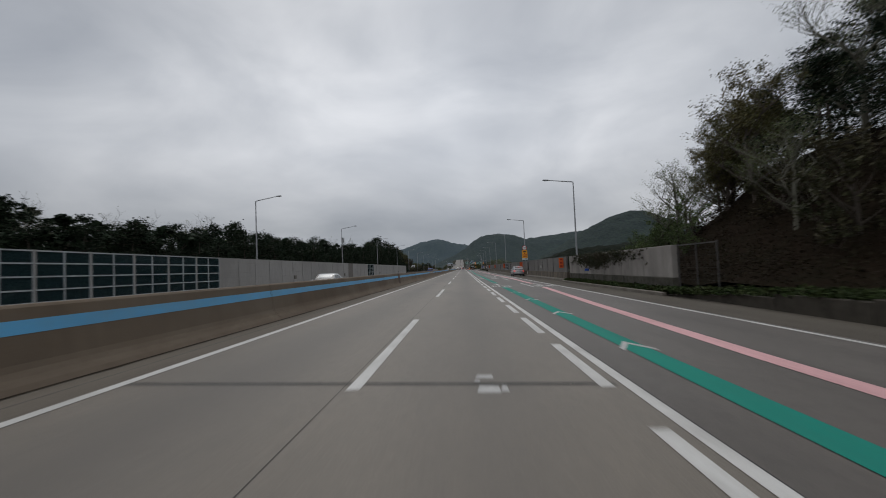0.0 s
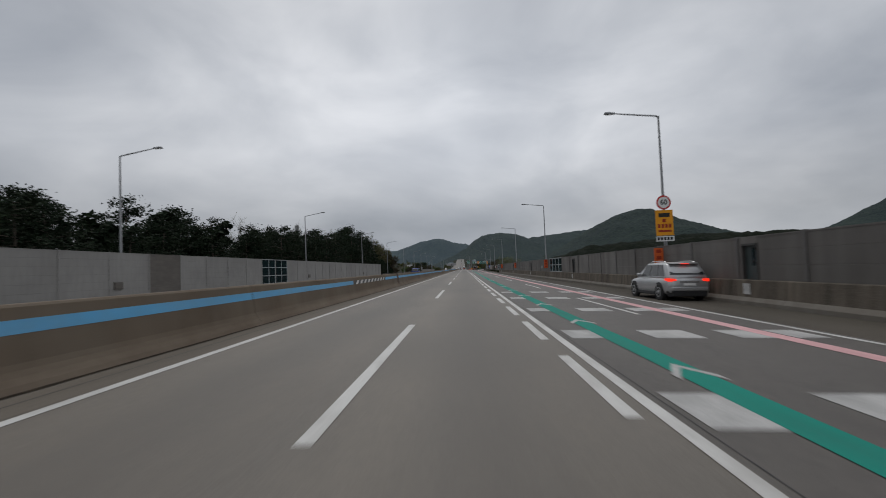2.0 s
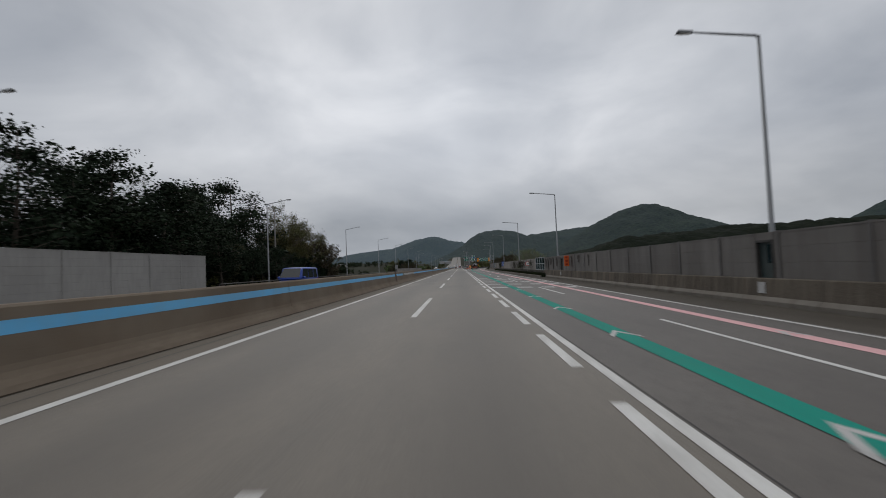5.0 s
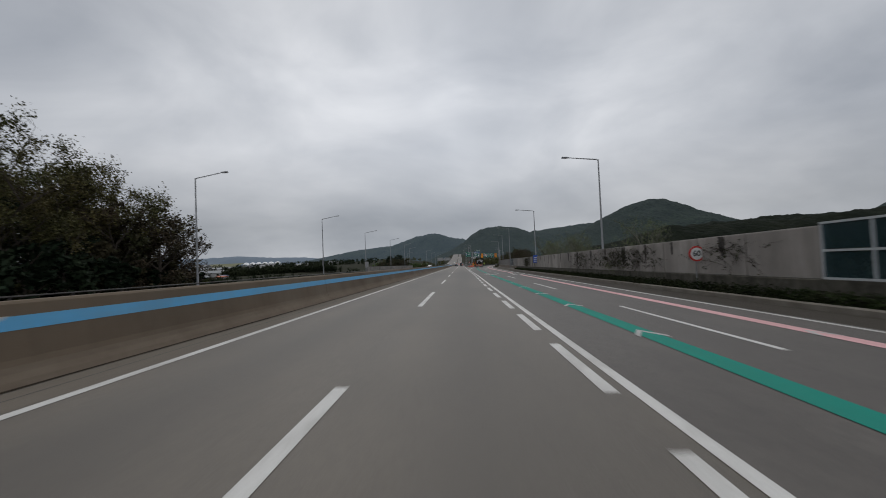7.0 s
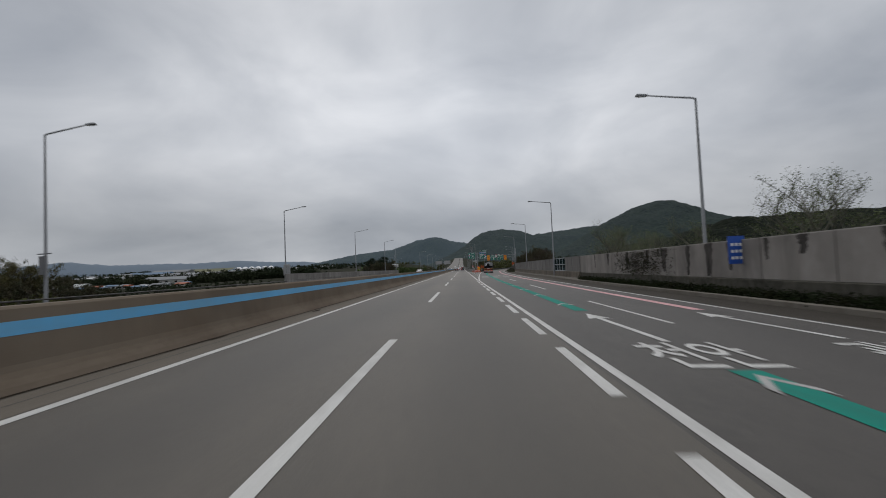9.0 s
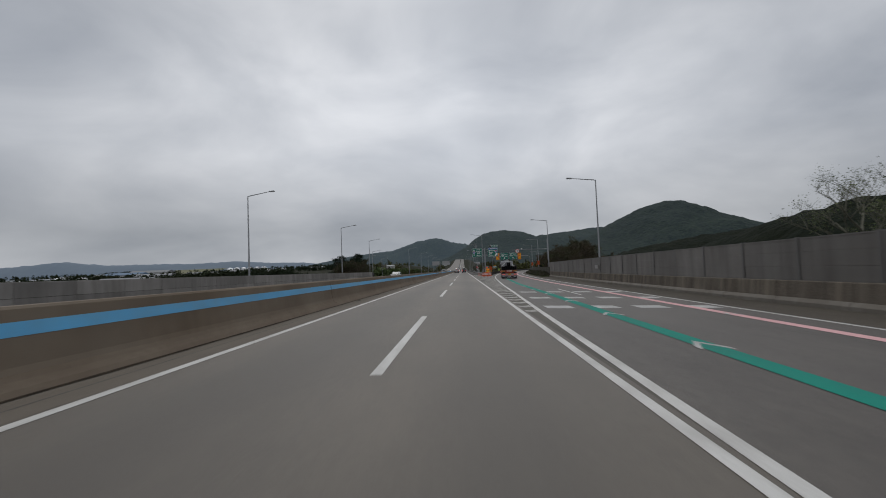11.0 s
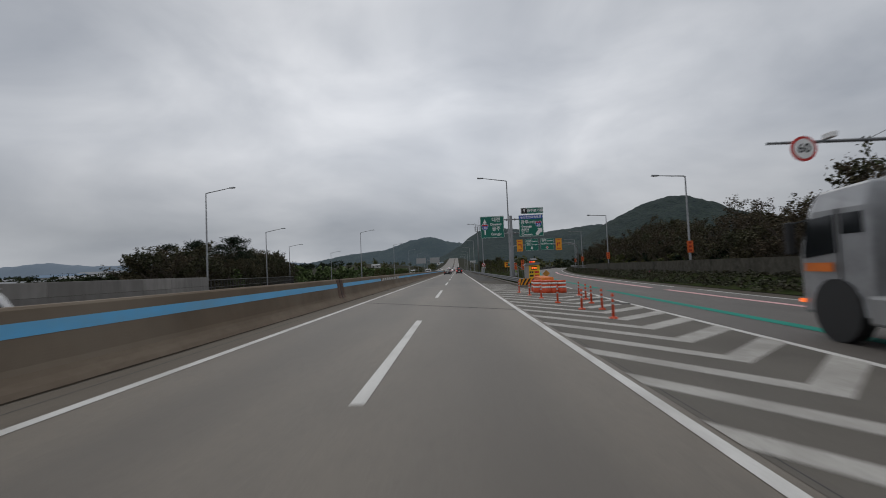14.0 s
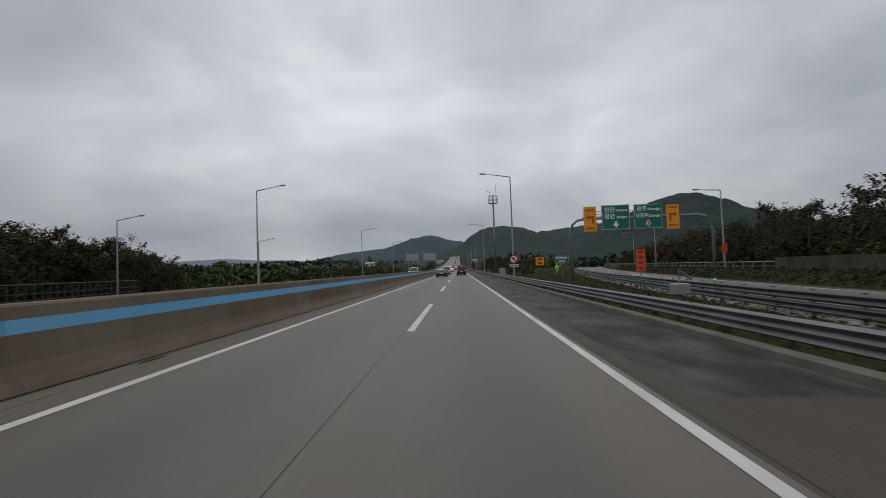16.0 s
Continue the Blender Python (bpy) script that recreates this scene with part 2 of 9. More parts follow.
M["blue"] = material("blue_barrier_paint", (0.115, 0.43, 0.74), 0.6, bump=0.1,
                     var=[(1.2, (0.09, 0.33, 0.58), 0.55, 5, (1, 0.3, 1)), (6, (0.16, 0.37, 0.55), 0.4, 5, DOWN), (0.7, (0.2, 0.3, 0.36), 0.35, 7, (1, 0.5, 3))])
M["black_paint"] = material("black_hazard_paint", (0.018, 0.018, 0.02), 0.5, var=[(4, (0.06, 0.055, 0.05), 0.6, 4, ONE)])
M["white_paint"] = material("white_hazard_paint", (0.62, 0.61, 0.58), 0.5, var=[(4, (0.4, 0.38, 0.34), 0.6, 4, ONE)])
M["wall_base"] = material("dirty_parapet_concrete", (0.185, 0.158, 0.125), 0.88, spec=0.15, bump=0.25, bump_scale=30, rand=0.08,
                          var=[(0.5, (0.12, 0.095, 0.072), 0.7, 5, (1, 1, 0.5)), (1.1, (0.032, 0.028, 0.024), 1.0, 7, (1, 1, 0.05)), (0.35, (0.075, 0.062, 0.05), 0.8, 6, (1, 1, 0.3)), (4.0, (0.06, 0.05, 0.04), 0.75, 5, (1, 1, 0.05)), (30, (0.24, 0.21, 0.175), 0.4, 3, ONE)])
M["parapet_toe"] = material("pale_parapet_foot", (0.185, 0.17, 0.148), 0.88, spec=0.15, bump=0.3, bump_scale=30, var=[(1.2, (0.12, 0.105, 0.088), 0.8, 6, (1, 1, 0.5)), (0.4, (0.17, 0.15, 0.125), 0.6, 4, ONE)])
M["wall_conc"] = material("streaked_wall_concrete", (0.325, 0.302, 0.278), 0.88, spec=0.15, bump=0.25, bump_scale=25, rand=0.12,
                          var=[(0.6, (0.085, 0.077, 0.07), 0.6, 6, (1, 1, 0.12)), (0.45, (0.115, 0.105, 0.097), 0.7, 7, (1, 1, 0.7)), (0.28, (0.2, 0.185, 0.17), 0.7, 5, ONE), (3, (0.245, 0.226, 0.206), 0.5, 6, (1, 1, 0.5))])
M["panel"] = material("grey_noise_panel", (0.185, 0.176, 0.164), 0.62, var=[(0.3, (0.085, 0.075, 0.065), 0.65, 7, (1, 1, 0.6)), (0.5, (0.13, 0.122, 0.113), 0.7, 4, ONE), (1.1, (0.055, 0.048, 0.042), 0.6, 7, (1, 1, 0.07)), (0.16, (0.088, 0.078, 0.068), 0.5, 6, ONE), (5, (0.135, 0.128, 0.12), 0.45, 5, DOWN)], rand=0.13, bump=0.1, bump_scale=60)
M["parapet_grey"] = material("weathered_parapet_concrete", (0.25, 0.24, 0.228), 0.85, spec=0.15, rand=0.18, bump=0.2, bump_scale=30, var=[(0.6, (0.15, 0.142, 0.133), 0.65, 6, (1, 1, 0.4)), (0.3, (0.185, 0.177, 0.168), 0.6, 4, ONE), (2.5, (0.12, 0.11, 0.1), 0.4, 5, DOWN)])
M["panel_l"] = material("pale_noise_panel", (0.31, 0.302, 0.288), 0.6, var=[(0.4, (0.238, 0.23, 0.22), 0.7, 4, ONE), (6, (0.216, 0.209, 0.202), 0.45, 5, DOWN)], rand=0.06, bump=0.1, bump_scale=60)
M["panel_post"] = material("grey_wall_post", (0.13, 0.125, 0.12), 0.6, 0.2, var=[(0.8, (0.09, 0.085, 0.08), 0.6, 5, ONE)])
M["panel_dull"] = material("dull_noise_panel", (0.135, 0.128, 0.12), 0.6, var=[(0.3, (0.085, 0.078, 0.07), 0.6, 6, (1, 1, 3.0)), (5, (0.11, 0.104, 0.097), 0.4, 5, DOWN)], bump=0.1, bump_scale=60)
M["notice_white"] = material("scuffed_white_plate", (0.5, 0.5, 0.49), 0.6, var=[(3, (0.2, 0.19, 0.18), 0.7, 5, ONE)])
M["panel_dark"] = material("brown_noise_panel", (0.13, 0.118, 0.105), 0.7, var=[(0.9, (0.19, 0.17, 0.15), 0.6, 4, (1, 1, 4))], bump=0.1)
M["steel"] = material("galvanised_steel", (0.103, 0.107, 0.112), 0.5, 0.6, var=[(2, (0.107, 0.107, 0.107), 0.6, 4, ONE), (0.6, (0.179, 0.179, 0.179), 0.5, 4, ONE)], bump=0.05)
M["steel_dull"] = material("weathered_steel", (0.24, 0.245, 0.25), 0.6, 0.5, var=[(2, (0.16, 0.15, 0.14), 0.6, 4, ONE)])
M["pole"] = material("grey_lamp_pole", (0.18, 0.187, 0.195), 0.5, 0.5, var=[(1.5, (0.19, 0.19, 0.19), 0.6, 4, ONE)])
M["dark_steel"] = material("dark_brown_steel", (0.055, 0.052, 0.05), 0.6, 0.2, var=[(2, (0.1, 0.09, 0.08), 0.5, 4, ONE)])
M["kerb"] = material("kerb_concrete", (0.19, 0.173, 0.147), 0.85, spec=0.15, bump=0.2, var=[(1.0, (0.104, 0.0892, 0.0723), 0.7, 5, ONE), (0.4, (0.145, 0.128, 0.11), 0.5, 3, ONE)])
M["kerb_pale"] = material("pale_concrete_footing", (0.36, 0.35, 0.32), 0.85, spec=0.15, bump=0.2, var=[(1.0, (0.22, 0.21, 0.19), 0.6, 5, ONE)])
M["dark_rail"] = material("dark_weathered_rail", (0.06, 0.064, 0.07), 0.6, 0.2, var=[(1.0, (0.09, 0.09, 0.09), 0.6, 4, ONE)])
M["frame_pale"] = material("pale_window_frame", (0.42, 0.44, 0.45), 0.5, 0.1, var=[(1.0, (0.28, 0.29, 0.3), 0.6, 4, ONE)])
M["rubber"] = material("tyre_rubber", (0.016, 0.016, 0.017), 0.8, var=[(5, (0.035, 0.033, 0.03), 0.6, 3, ONE)])
M["alloy"] = material("wheel_metal", (0.42, 0.425, 0.43), 0.45, 0.35, var=[(8, (0.25, 0.24, 0.23), 0.6, 3, ONE)])
M["orange"] = material("orange_plastic", (0.62, 0.155, 0.012), 0.6, spec=0.25, var=[(3, (0.42, 0.09, 0.012), 0.6, 4, ONE), (9, (0.5, 0.15, 0.04), 0.35, 3, ONE)])
M["red_plastic"] = material("red_orange_plastic", (0.62, 0.075, 0.022), 0.5, var=[(3, (0.42, 0.06, 0.02), 0.6, 4, ONE)])
M["orange_sign"] = material("orange_sheet", (0.62, 0.11, 0.02), 0.5, var=[(3, (0.62, 0.11, 0.02), 0.5, 3, ONE)])
M["amber_sign"] = material("amber_sheet", (0.80, 0.33, 0.01), 0.5, var=[(3, (0.7, 0.27, 0.01), 0.5, 3, ONE)])
M["yellow"] = material("yellow_sheet", (0.80, 0.50, 0.02), 0.5, var=[(3, (0.65, 0.38, 0.02), 0.5, 3, ONE)])
M["sign_green"] = material("green_sign_sheet", (0.005, 0.145, 0.105), 0.45, var=[(2, (0.008, 0.105, 0.07), 0.5, 3, ONE)])
M["sign_white"] = material("white_sign_sheet", (0.78, 0.78, 0.77), 0.45, var=[(3, (0.62, 0.62, 0.6), 0.4, 3, ONE)])
M["sign_blue"] = material("blue_sign_sheet", (0.02, 0.085, 0.40), 0.45, var=[(3, (0.03, 0.08, 0.3), 0.5, 3, ONE)])
M["sign_red"] = material("red_sign_sheet", (0.55, 0.03, 0.025), 0.45, var=[(3, (0.42, 0.03, 0.025), 0.5, 3, ONE)])
M["sign_back"] = material("dull_aluminium", (0.33, 0.33, 0.33), 0.5, 0.6)
M["ink"] = material("black_print", (0.02, 0.02, 0.02), 0.6)
M["glass_panel"] = None
M["tube_steel"] = material("black_steel_tube", (0.022, 0.0225, 0.025), 0.65, 0.0, spec=0.25, var=[(1.2, (0.034, 0.034, 0.037), 0.6, 4, (1, 0.2, 1))], rand=0.15)
# near black: shade of the tube hollows put into colour; spacers share it
M["tube_hollow"] = material("tube_inside", (0.010, 0.010, 0.011), 0.9)
M["trailer_red"] = material("trailer_red_paint", (0.216, 0.027, 0.0108), 0.5, var=[(3, (0.096, 0.021, 0.012), 0.6, 5, ONE)])
M["trailer_orange"] = material("trailer_orange_paint", (0.70, 0.17, 0.02), 0.5, var=[(3, (0.42, 0.10, 0.02), 0.6, 5, ONE)])
M["silver"] = material("silver_car_paint", (0.42, 0.425, 0.43), 0.3, 0.5, var=[(3, (0.36, 0.36, 0.36), 0.4, 3, ONE)])
M["cab_grey"] = material("grey_cab_paint", (0.36, 0.365, 0.375), 0.35, 0.45, var=[(2, (0.19, 0.19, 0.19), 0.5, 4, ONE)])
M["car_white"] = material("white_car_paint", (0.7, 0.7, 0.7), 0.3, var=[(3, (0.6, 0.6, 0.6), 0.4, 3, ONE)])
M["car_dark"] = material("dark_car_paint", (0.022, 0.024, 0.028), 0.25, 0.3, var=[(3, (0.04, 0.04, 0.04), 0.4, 3, ONE)])
M["car_blue"] = material("blue_truck_paint", (0.02, 0.06, 0.33), 0.4, var=[(3, (0.03, 0.06, 0.22), 0.4, 3, ONE)])
M["car_glass"] = material("tinted_glass", (0.012, 0.014, 0.016), 0.08, spec=0.6)
M["trim"] = material("black_trim", (0.02, 0.02, 0.021), 0.6)
M["chrome"] = material("bright_metal", (0.6, 0.6, 0.6), 0.25, 0.9)
M["plate_yellow"] = material("yellow_plate", (0.75, 0.42, 0.01), 0.5)
M["red_lamp"] = glow("red_tail_lamp", (1.0, 0.03, 0.012), 1.1)
M["amber_lamp"] = glow("amber_lamp", (1.0, 0.2, 0.02), 1.3)
M["orange_led"] = glow("orange_marker_led", (1.0, 0.16, 0.02), 1.2)
M["pink_led"] = glow("pink_delineator_led", (1.0, 0.08, 0.35), 1.6)
M["green_led"] = glow("green_delineator_led", (0.02, 1.0, 0.25), 0.9)
M["blue_led"] = glow("blue_beacon", (0.03, 0.16, 1.0), 2.0)
M["head_lamp"] = glow("white_head_lamp", (1.0, 0.97, 0.9), 3.0)
M["bark"] = material("tree_bark", (0.075, 0.06, 0.048), 0.95, bump=0.6, bump_scale=20, var=[(4, (0.13, 0.11, 0.09), 0.6, 4, DOWN)])
M["bark_pale"] = material("pale_twig_bark", (0.15, 0.145, 0.11), 0.95, var=[(3, (0.09, 0.085, 0.068), 0.6, 4, DOWN)])
M["oak_leaf"] = material("olive_brown_leaves", (0.098, 0.083, 0.032), 0.75, island=0.4, spec=0.2, var=[(0.3, (0.065, 0.078, 0.027), 0.8, 3, ONE)])
M["pine"] = material("pine_needles", (0.014, 0.024, 0.013), 0.8, island=0.45, spec=0.12, var=[(0.4, (0.022, 0.031, 0.014), 0.6, 3, ONE)])
M["leaf"] = material("olive_leaves", (0.060, 0.068, 0.020), 0.7, island=0.4, spec=0.25, var=[(0.5, (0.085, 0.07, 0.022), 0.7, 3, ONE)])
M["belt"] = material("dark_far_foliage", (0.022, 0.031, 0.016), 0.85, island=0.35, spec=0.08, var=[(0.01, (0.036, 0.038, 0.018), 0.7, 4, ONE)])
M["leaf_pale"] = material("fresh_leaves", (0.12, 0.15, 0.06), 0.7, island=0.35, spec=0.25, var=[(0.5, (0.10, 0.11, 0.045), 0.7, 3, ONE)])
M["leaf_fresh"] = material("green_hedge_leaves", (0.0862, 0.121, 0.0403), 0.7, island=0.35, spec=0.2, var=[(0.2, (0.0517, 0.0747, 0.0287), 0.8, 3, ONE)])
M["leaf_brown"] = material("bronze_leaves", (0.0575, 0.0488, 0.025), 0.75, island=0.4, spec=0.2, var=[(0.35, (0.0375, 0.05, 0.0213), 0.8, 3, ONE)])
M["ivy"] = material("ivy_leaves", (0.035, 0.040, 0.018), 0.7, island=0.45, spec=0.25, var=[(0.8, (0.06, 0.045, 0.03), 0.7, 3, ONE)])
M["weed"] = material("green_weeds", (0.026, 0.044, 0.0125), 0.9, island=0.4, spec=0.15, var=[(0.6, (0.045, 0.045, 0.018), 0.7, 4, ONE)])
M["strip_weed"] = material("dark_strip_weeds", (0.014, 0.021, 0.008), 0.9, island=0.4, spec=0.1, var=[(0.5, (0.03, 0.026, 0.014), 0.7, 4, ONE), (0.15, (0.022, 0.036, 0.010), 0.7, 3, ONE)])
M["turf"] = material("dark_turf", (0.030, 0.040, 0.014), 0.95, spec=0.03, bump=0.6, bump_scale=6, var=[(0.5, (0.045, 0.04, 0.02), 0.7, 5, ONE), (4, (0.02, 0.028, 0.01), 0.6, 5, ONE)])
M["grass"] = material("verge_grass", (0.036, 0.050, 0.015), 0.9, island=0.4, spec=0.15, var=[(0.7, (0.085, 0.07, 0.03), 0.7, 4, ONE)])
M["ground"] = material("rough_ground", (0.022, 0.0235, 0.015), 0.95, spec=0.05, bump=0.5, bump_scale=3,
                       var=[(0.02, (0.020, 0.028, 0.014), 0.8, 6, ONE), (0.006, (0.034, 0.031, 0.024), 0.7, 5, ONE), (0.6, (0.026, 0.029, 0.014), 0.6, 5, ONE), (6, (0.036, 0.031, 0.022), 0.4, 3, ONE)])
# brown litter, with the shade under the trees darkened into its colour
M["slope"] = material("shaded_leaf_litter", (0.0143, 0.00975, 0.00617), 0.95, spec=0.03, bump=0.8, bump_scale=2.5, var=[(0.5, (0.0091, 0.00975, 0.0052), 0.7, 5, ONE), (4, (0.026, 0.0169, 0.0104), 0.5, 4, ONE)])
# dead growth, its brown also lowered to hold the tree shade
M["brush"] = material("dead_shaded_undergrowth", (0.0226, 0.0155, 0.0107), 0.9, island=0.2, spec=0.1, var=[(0.4, (0.0238, 0.0238, 0.0107), 0.7, 3, ONE)])
M["twig"] = material("brown_twig_leaves", (0.062, 0.047, 0.030), 0.85, island=0.45, spec=0.15, var=[(0.3, (0.045, 0.046, 0.022), 0.8, 3, ONE)])
M["canopy"] = material("hillside_canopy", (0.029, 0.041, 0.043), 0.9, island=0.15, spec=0.1, var=[(0.004, (0.043, 0.054, 0.051), 0.8, 4, ONE)])
M["wall_foot"] = material("mossy_wall_foot", (0.068, 0.064, 0.052), 0.9, spec=0.1, bump=0.3, bump_scale=25, var=[(0.9, (0.03, 0.03, 0.024), 0.85, 5, (1, 1, 0.3)), (3, (0.15, 0.14, 0.12), 0.4, 5, ONE)])
M["skid"] = material("rubber_skid_mark", (0.022, 0.022, 0.023), 0.75, spec=0.2, var=[(2.5, (0.085, 0.081, 0.074), 0.85, 5, (1, 0.5, 1)), (30, (0.05, 0.048, 0.045), 0.6, 4, ONE)])
M["vine"] = material("dry_vine", (0.022, 0.018, 0.016), 0.95, spec=0.1)
M["faded_amber"] = material("faded_amber_sheet", (0.45, 0.21, 0.035), 0.6, var=[(4, (0.3, 0.16, 0.05), 0.6, 4, ONE)])
# distance haze is mixed into the base colours: paler and bluer further off
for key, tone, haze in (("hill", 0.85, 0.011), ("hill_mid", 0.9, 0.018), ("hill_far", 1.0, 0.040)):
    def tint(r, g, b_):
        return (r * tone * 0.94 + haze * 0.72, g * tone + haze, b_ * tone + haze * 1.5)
    M[key] = material("hazed_wooded_" + key, tint(0.026, 0.037, 0.031), 0.95, bump=0.9, bump_scale=0.09, relief=9.0, spec=0.1,
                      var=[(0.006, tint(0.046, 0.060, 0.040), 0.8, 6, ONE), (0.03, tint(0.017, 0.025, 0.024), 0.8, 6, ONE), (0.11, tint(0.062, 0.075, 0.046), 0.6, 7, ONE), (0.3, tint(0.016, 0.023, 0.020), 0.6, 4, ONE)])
M["ridge_wood"] = material("dark_ridge_woodland", (0.010, 0.014, 0.009), 0.95, bump=0.9, bump_scale=0.35, relief=1.5, spec=0.05,
                           var=[(0.05, (0.016, 0.019, 0.011), 0.8, 5, ONE), (0.5, (0.006, 0.008, 0.006), 0.7, 5, ONE)])
# far haze painted into the base colour as a pale blue
M["far_hill"] = material("hazed_hillside", (0.165, 0.205, 0.25), 0.95, spec=0.1, var=[(0.004, (0.175, 0.212, 0.25), 0.6, 6, ONE)])
M["roof_white"] = material("white_membrane", (0.8, 0.8, 0.8), 0.5, var=[(0.05, (0.7, 0.7, 0.7), 0.4, 3, ONE)])
M["plaster"] = material("pale_plaster", (0.45, 0.44, 0.42), 0.8, var=[(0.2, (0.35, 0.34, 0.33), 0.5, 4, ONE)], rand=0.2)
M["roof_red"] = material("orange_red_roof", (0.34, 0.10, 0.05), 0.6, var=[(0.4, (0.2, 0.07, 0.045), 0.6, 4, ONE)], rand=0.2)
M["field"] = material("straw_field", (0.20, 0.195, 0.13), 0.95, spec=0.05, var=[(0.03, (0.15, 0.16, 0.1), 0.7, 5, ONE)])
M["roof_blue"] = material("blue_metal_roof", (0.10, 0.17, 0.26), 0.5, var=[(0.2, (0.08, 0.13, 0.2), 0.5, 4, ONE)])
M["roof_grey"] = material("grey_metal_roof", (0.21, 0.217, 0.224), 0.5, var=[(0.2, (0.154, 0.161, 0.168), 0.5, 4, ONE)], rand=0.2)


def clear_sheet(name, tint):
    m = bpy.data.materials.new(name)
    m.use_nodes = True
    n, l = m.node_tree.nodes, m.node_tree.links
    b = n["Principled BSDF"]
    b.inputs["Base Color"].default_value = (*tint, 1)
    b.inputs["Roughness"].default_value = 0.12
    tr = n.new("ShaderNodeBsdfTransparent")
    tr.inputs[0].default_value = (0.36, 0.45, 0.48, 1)
    mx = n.new("ShaderNodeMixShader")
    mx.inputs[0].default_value = 0.2
    l.new(tr.outputs[0], mx.inputs[1])
    l.new(b.outputs[0], mx.inputs[2])
    l.new(mx.outputs[0], n["Material Output"].inputs[0])
    return m


M["glass_panel"] = clear_sheet("tinted_clear_sheet", (0.05, 0.10, 0.11))


# ---- mesh helpers ----
class Build:
    def __init__(self):
        self.v, self.f = [], []

    def add(self, verts, faces):
        k = len(self.v)
        self.v += [tuple(p) for p in verts]
        self.f += [tuple(i + k for i in q) for q in faces]
        return self

    def box(self, x0, x1, y0, y1, z0, z1, m=None):
        p = [(x, y, z) for z in (z0, z1) for y in (y0, y1) for x in (x0, x1)]
        if m is not None:
            p = [m @ Vector(q) for q in p]
        return self.add(p, [(0, 2, 3, 1), (4, 5, 7, 6), (0, 1, 5, 4), (2, 6, 7, 3), (0, 4, 6, 2), (1, 3, 7, 5)])

    def tube(self, pts, radii, n=8, cap=True):
        pts = [Vector(p) for p in pts]
        if isinstance(radii, (int, float)):
            radii = [radii] * len(pts)
        verts, faces = [], []
        for i, p in enumerate(pts):
            d = (pts[min(i + 1, len(pts) - 1)] - pts[max(i - 1, 0)]).normalized()
            a = d.orthogonal().normalized() if abs(d.z) < 0.98 else Vector((1, 0, 0))
            a = (a - d * a.dot(d)).normalized()
            c = d.cross(a)
            for k in range(n):
                th = 2 * math.pi * k / n
                verts.append(p + radii[i] * (math.cos(th) * a + math.sin(th) * c))
        for i in range(len(pts) - 1):
            for k in range(n):
                faces.append((i * n + k, i * n + (k + 1) % n, (i + 1) * n + (k + 1) % n, (i + 1) * n + k))
        if cap:
            faces.append(tuple(reversed(range(n))))
            faces.append(tuple((len(pts) - 1) * n + k for k in range(n)))
        return self.add(verts, faces)

    def sweep(self, profile, path, closed=True):
        """profile: (offset across, height) pairs; path: (x, y, z, heading) rows, heading in radians from +y towards -x."""
        n = len(profile)
        verts, faces = [], []
        for x, y, z, hd in path:
            for a, b in profile:
                verts.append((x + a * math.cos(hd), y + a * math.sin(hd), z + b))
        for i in range(len(path) - 1):
            for k in range(n if closed else n - 1):
                j = (k + 1) % n
                faces.append((i * n + k, i * n + j, (i + 1) * n + j, (i + 1) * n + k))
        if closed:
            faces.append(tuple(range(n - 1, -1, -1)))
            faces.append(tuple((len(path) - 1) * n + k for k in range(n)))
        return self.add(verts, faces)

    def prism(self, outline, x0, x1):
        """outline: (y, z) points, pushed along x."""
        n = len(outline)
        verts = [(x, y, z) for x in (x0, x1) for y, z in outline]
        faces = [(k, (k + 1) % n, n + (k + 1) % n, n + k) for k in range(n)]
        faces += [tuple(range(n - 1, -1, -1)), tuple(range(n, 2 * n))]
        return self.add(verts, faces)

    def disc(self, c, r, axis, thick, n=20):
        c, ax = Vector(c), Vector(axis).normalized()
        return self.tube([c - ax * thick / 2, c + ax * thick / 2], r, n)

    def mesh(self, name, mat, smooth=False):
        me = bpy.data.meshes.new(name)
        me.from_pydata(self.v, [], self.f)
        me.validate()
        bm = bmesh.new()
        bm.from_mesh(me)
        bmesh.ops.recalc_face_normals(bm, faces=bm.faces)
        bm.to_mesh(me)
        bm.free()
        me.materials.append(mat)
        if smooth:
            me.polygons.foreach_set("use_smooth", [True] * len(me.polygons))
        return me


def part(name, shape, mat, parent=None, label="", smooth=False, bevel=0.0):
    me = shape.mesh(name, mat, smooth) if isinstance(shape, Build) else shape
    ob = new(name, me)
    if parent is not None:
        ob.parent = parent
    if bevel:
        md = ob.modifiers.new("bevel", "BEVEL")
        md.width, md.segments, md.limit_method, md.angle_limit = bevel, 2, "ANGLE", radians(35)
    if label:
        ob["label"] = label
    return ob


def thing(name, label, category, m=None, group="", kind=""):
    ob = new(name)
    ob.empty_display_size = 0.2
    tagged(ob, label, category, group, kind)
    if m is not None:
        ob.matrix_basis = m
    return ob


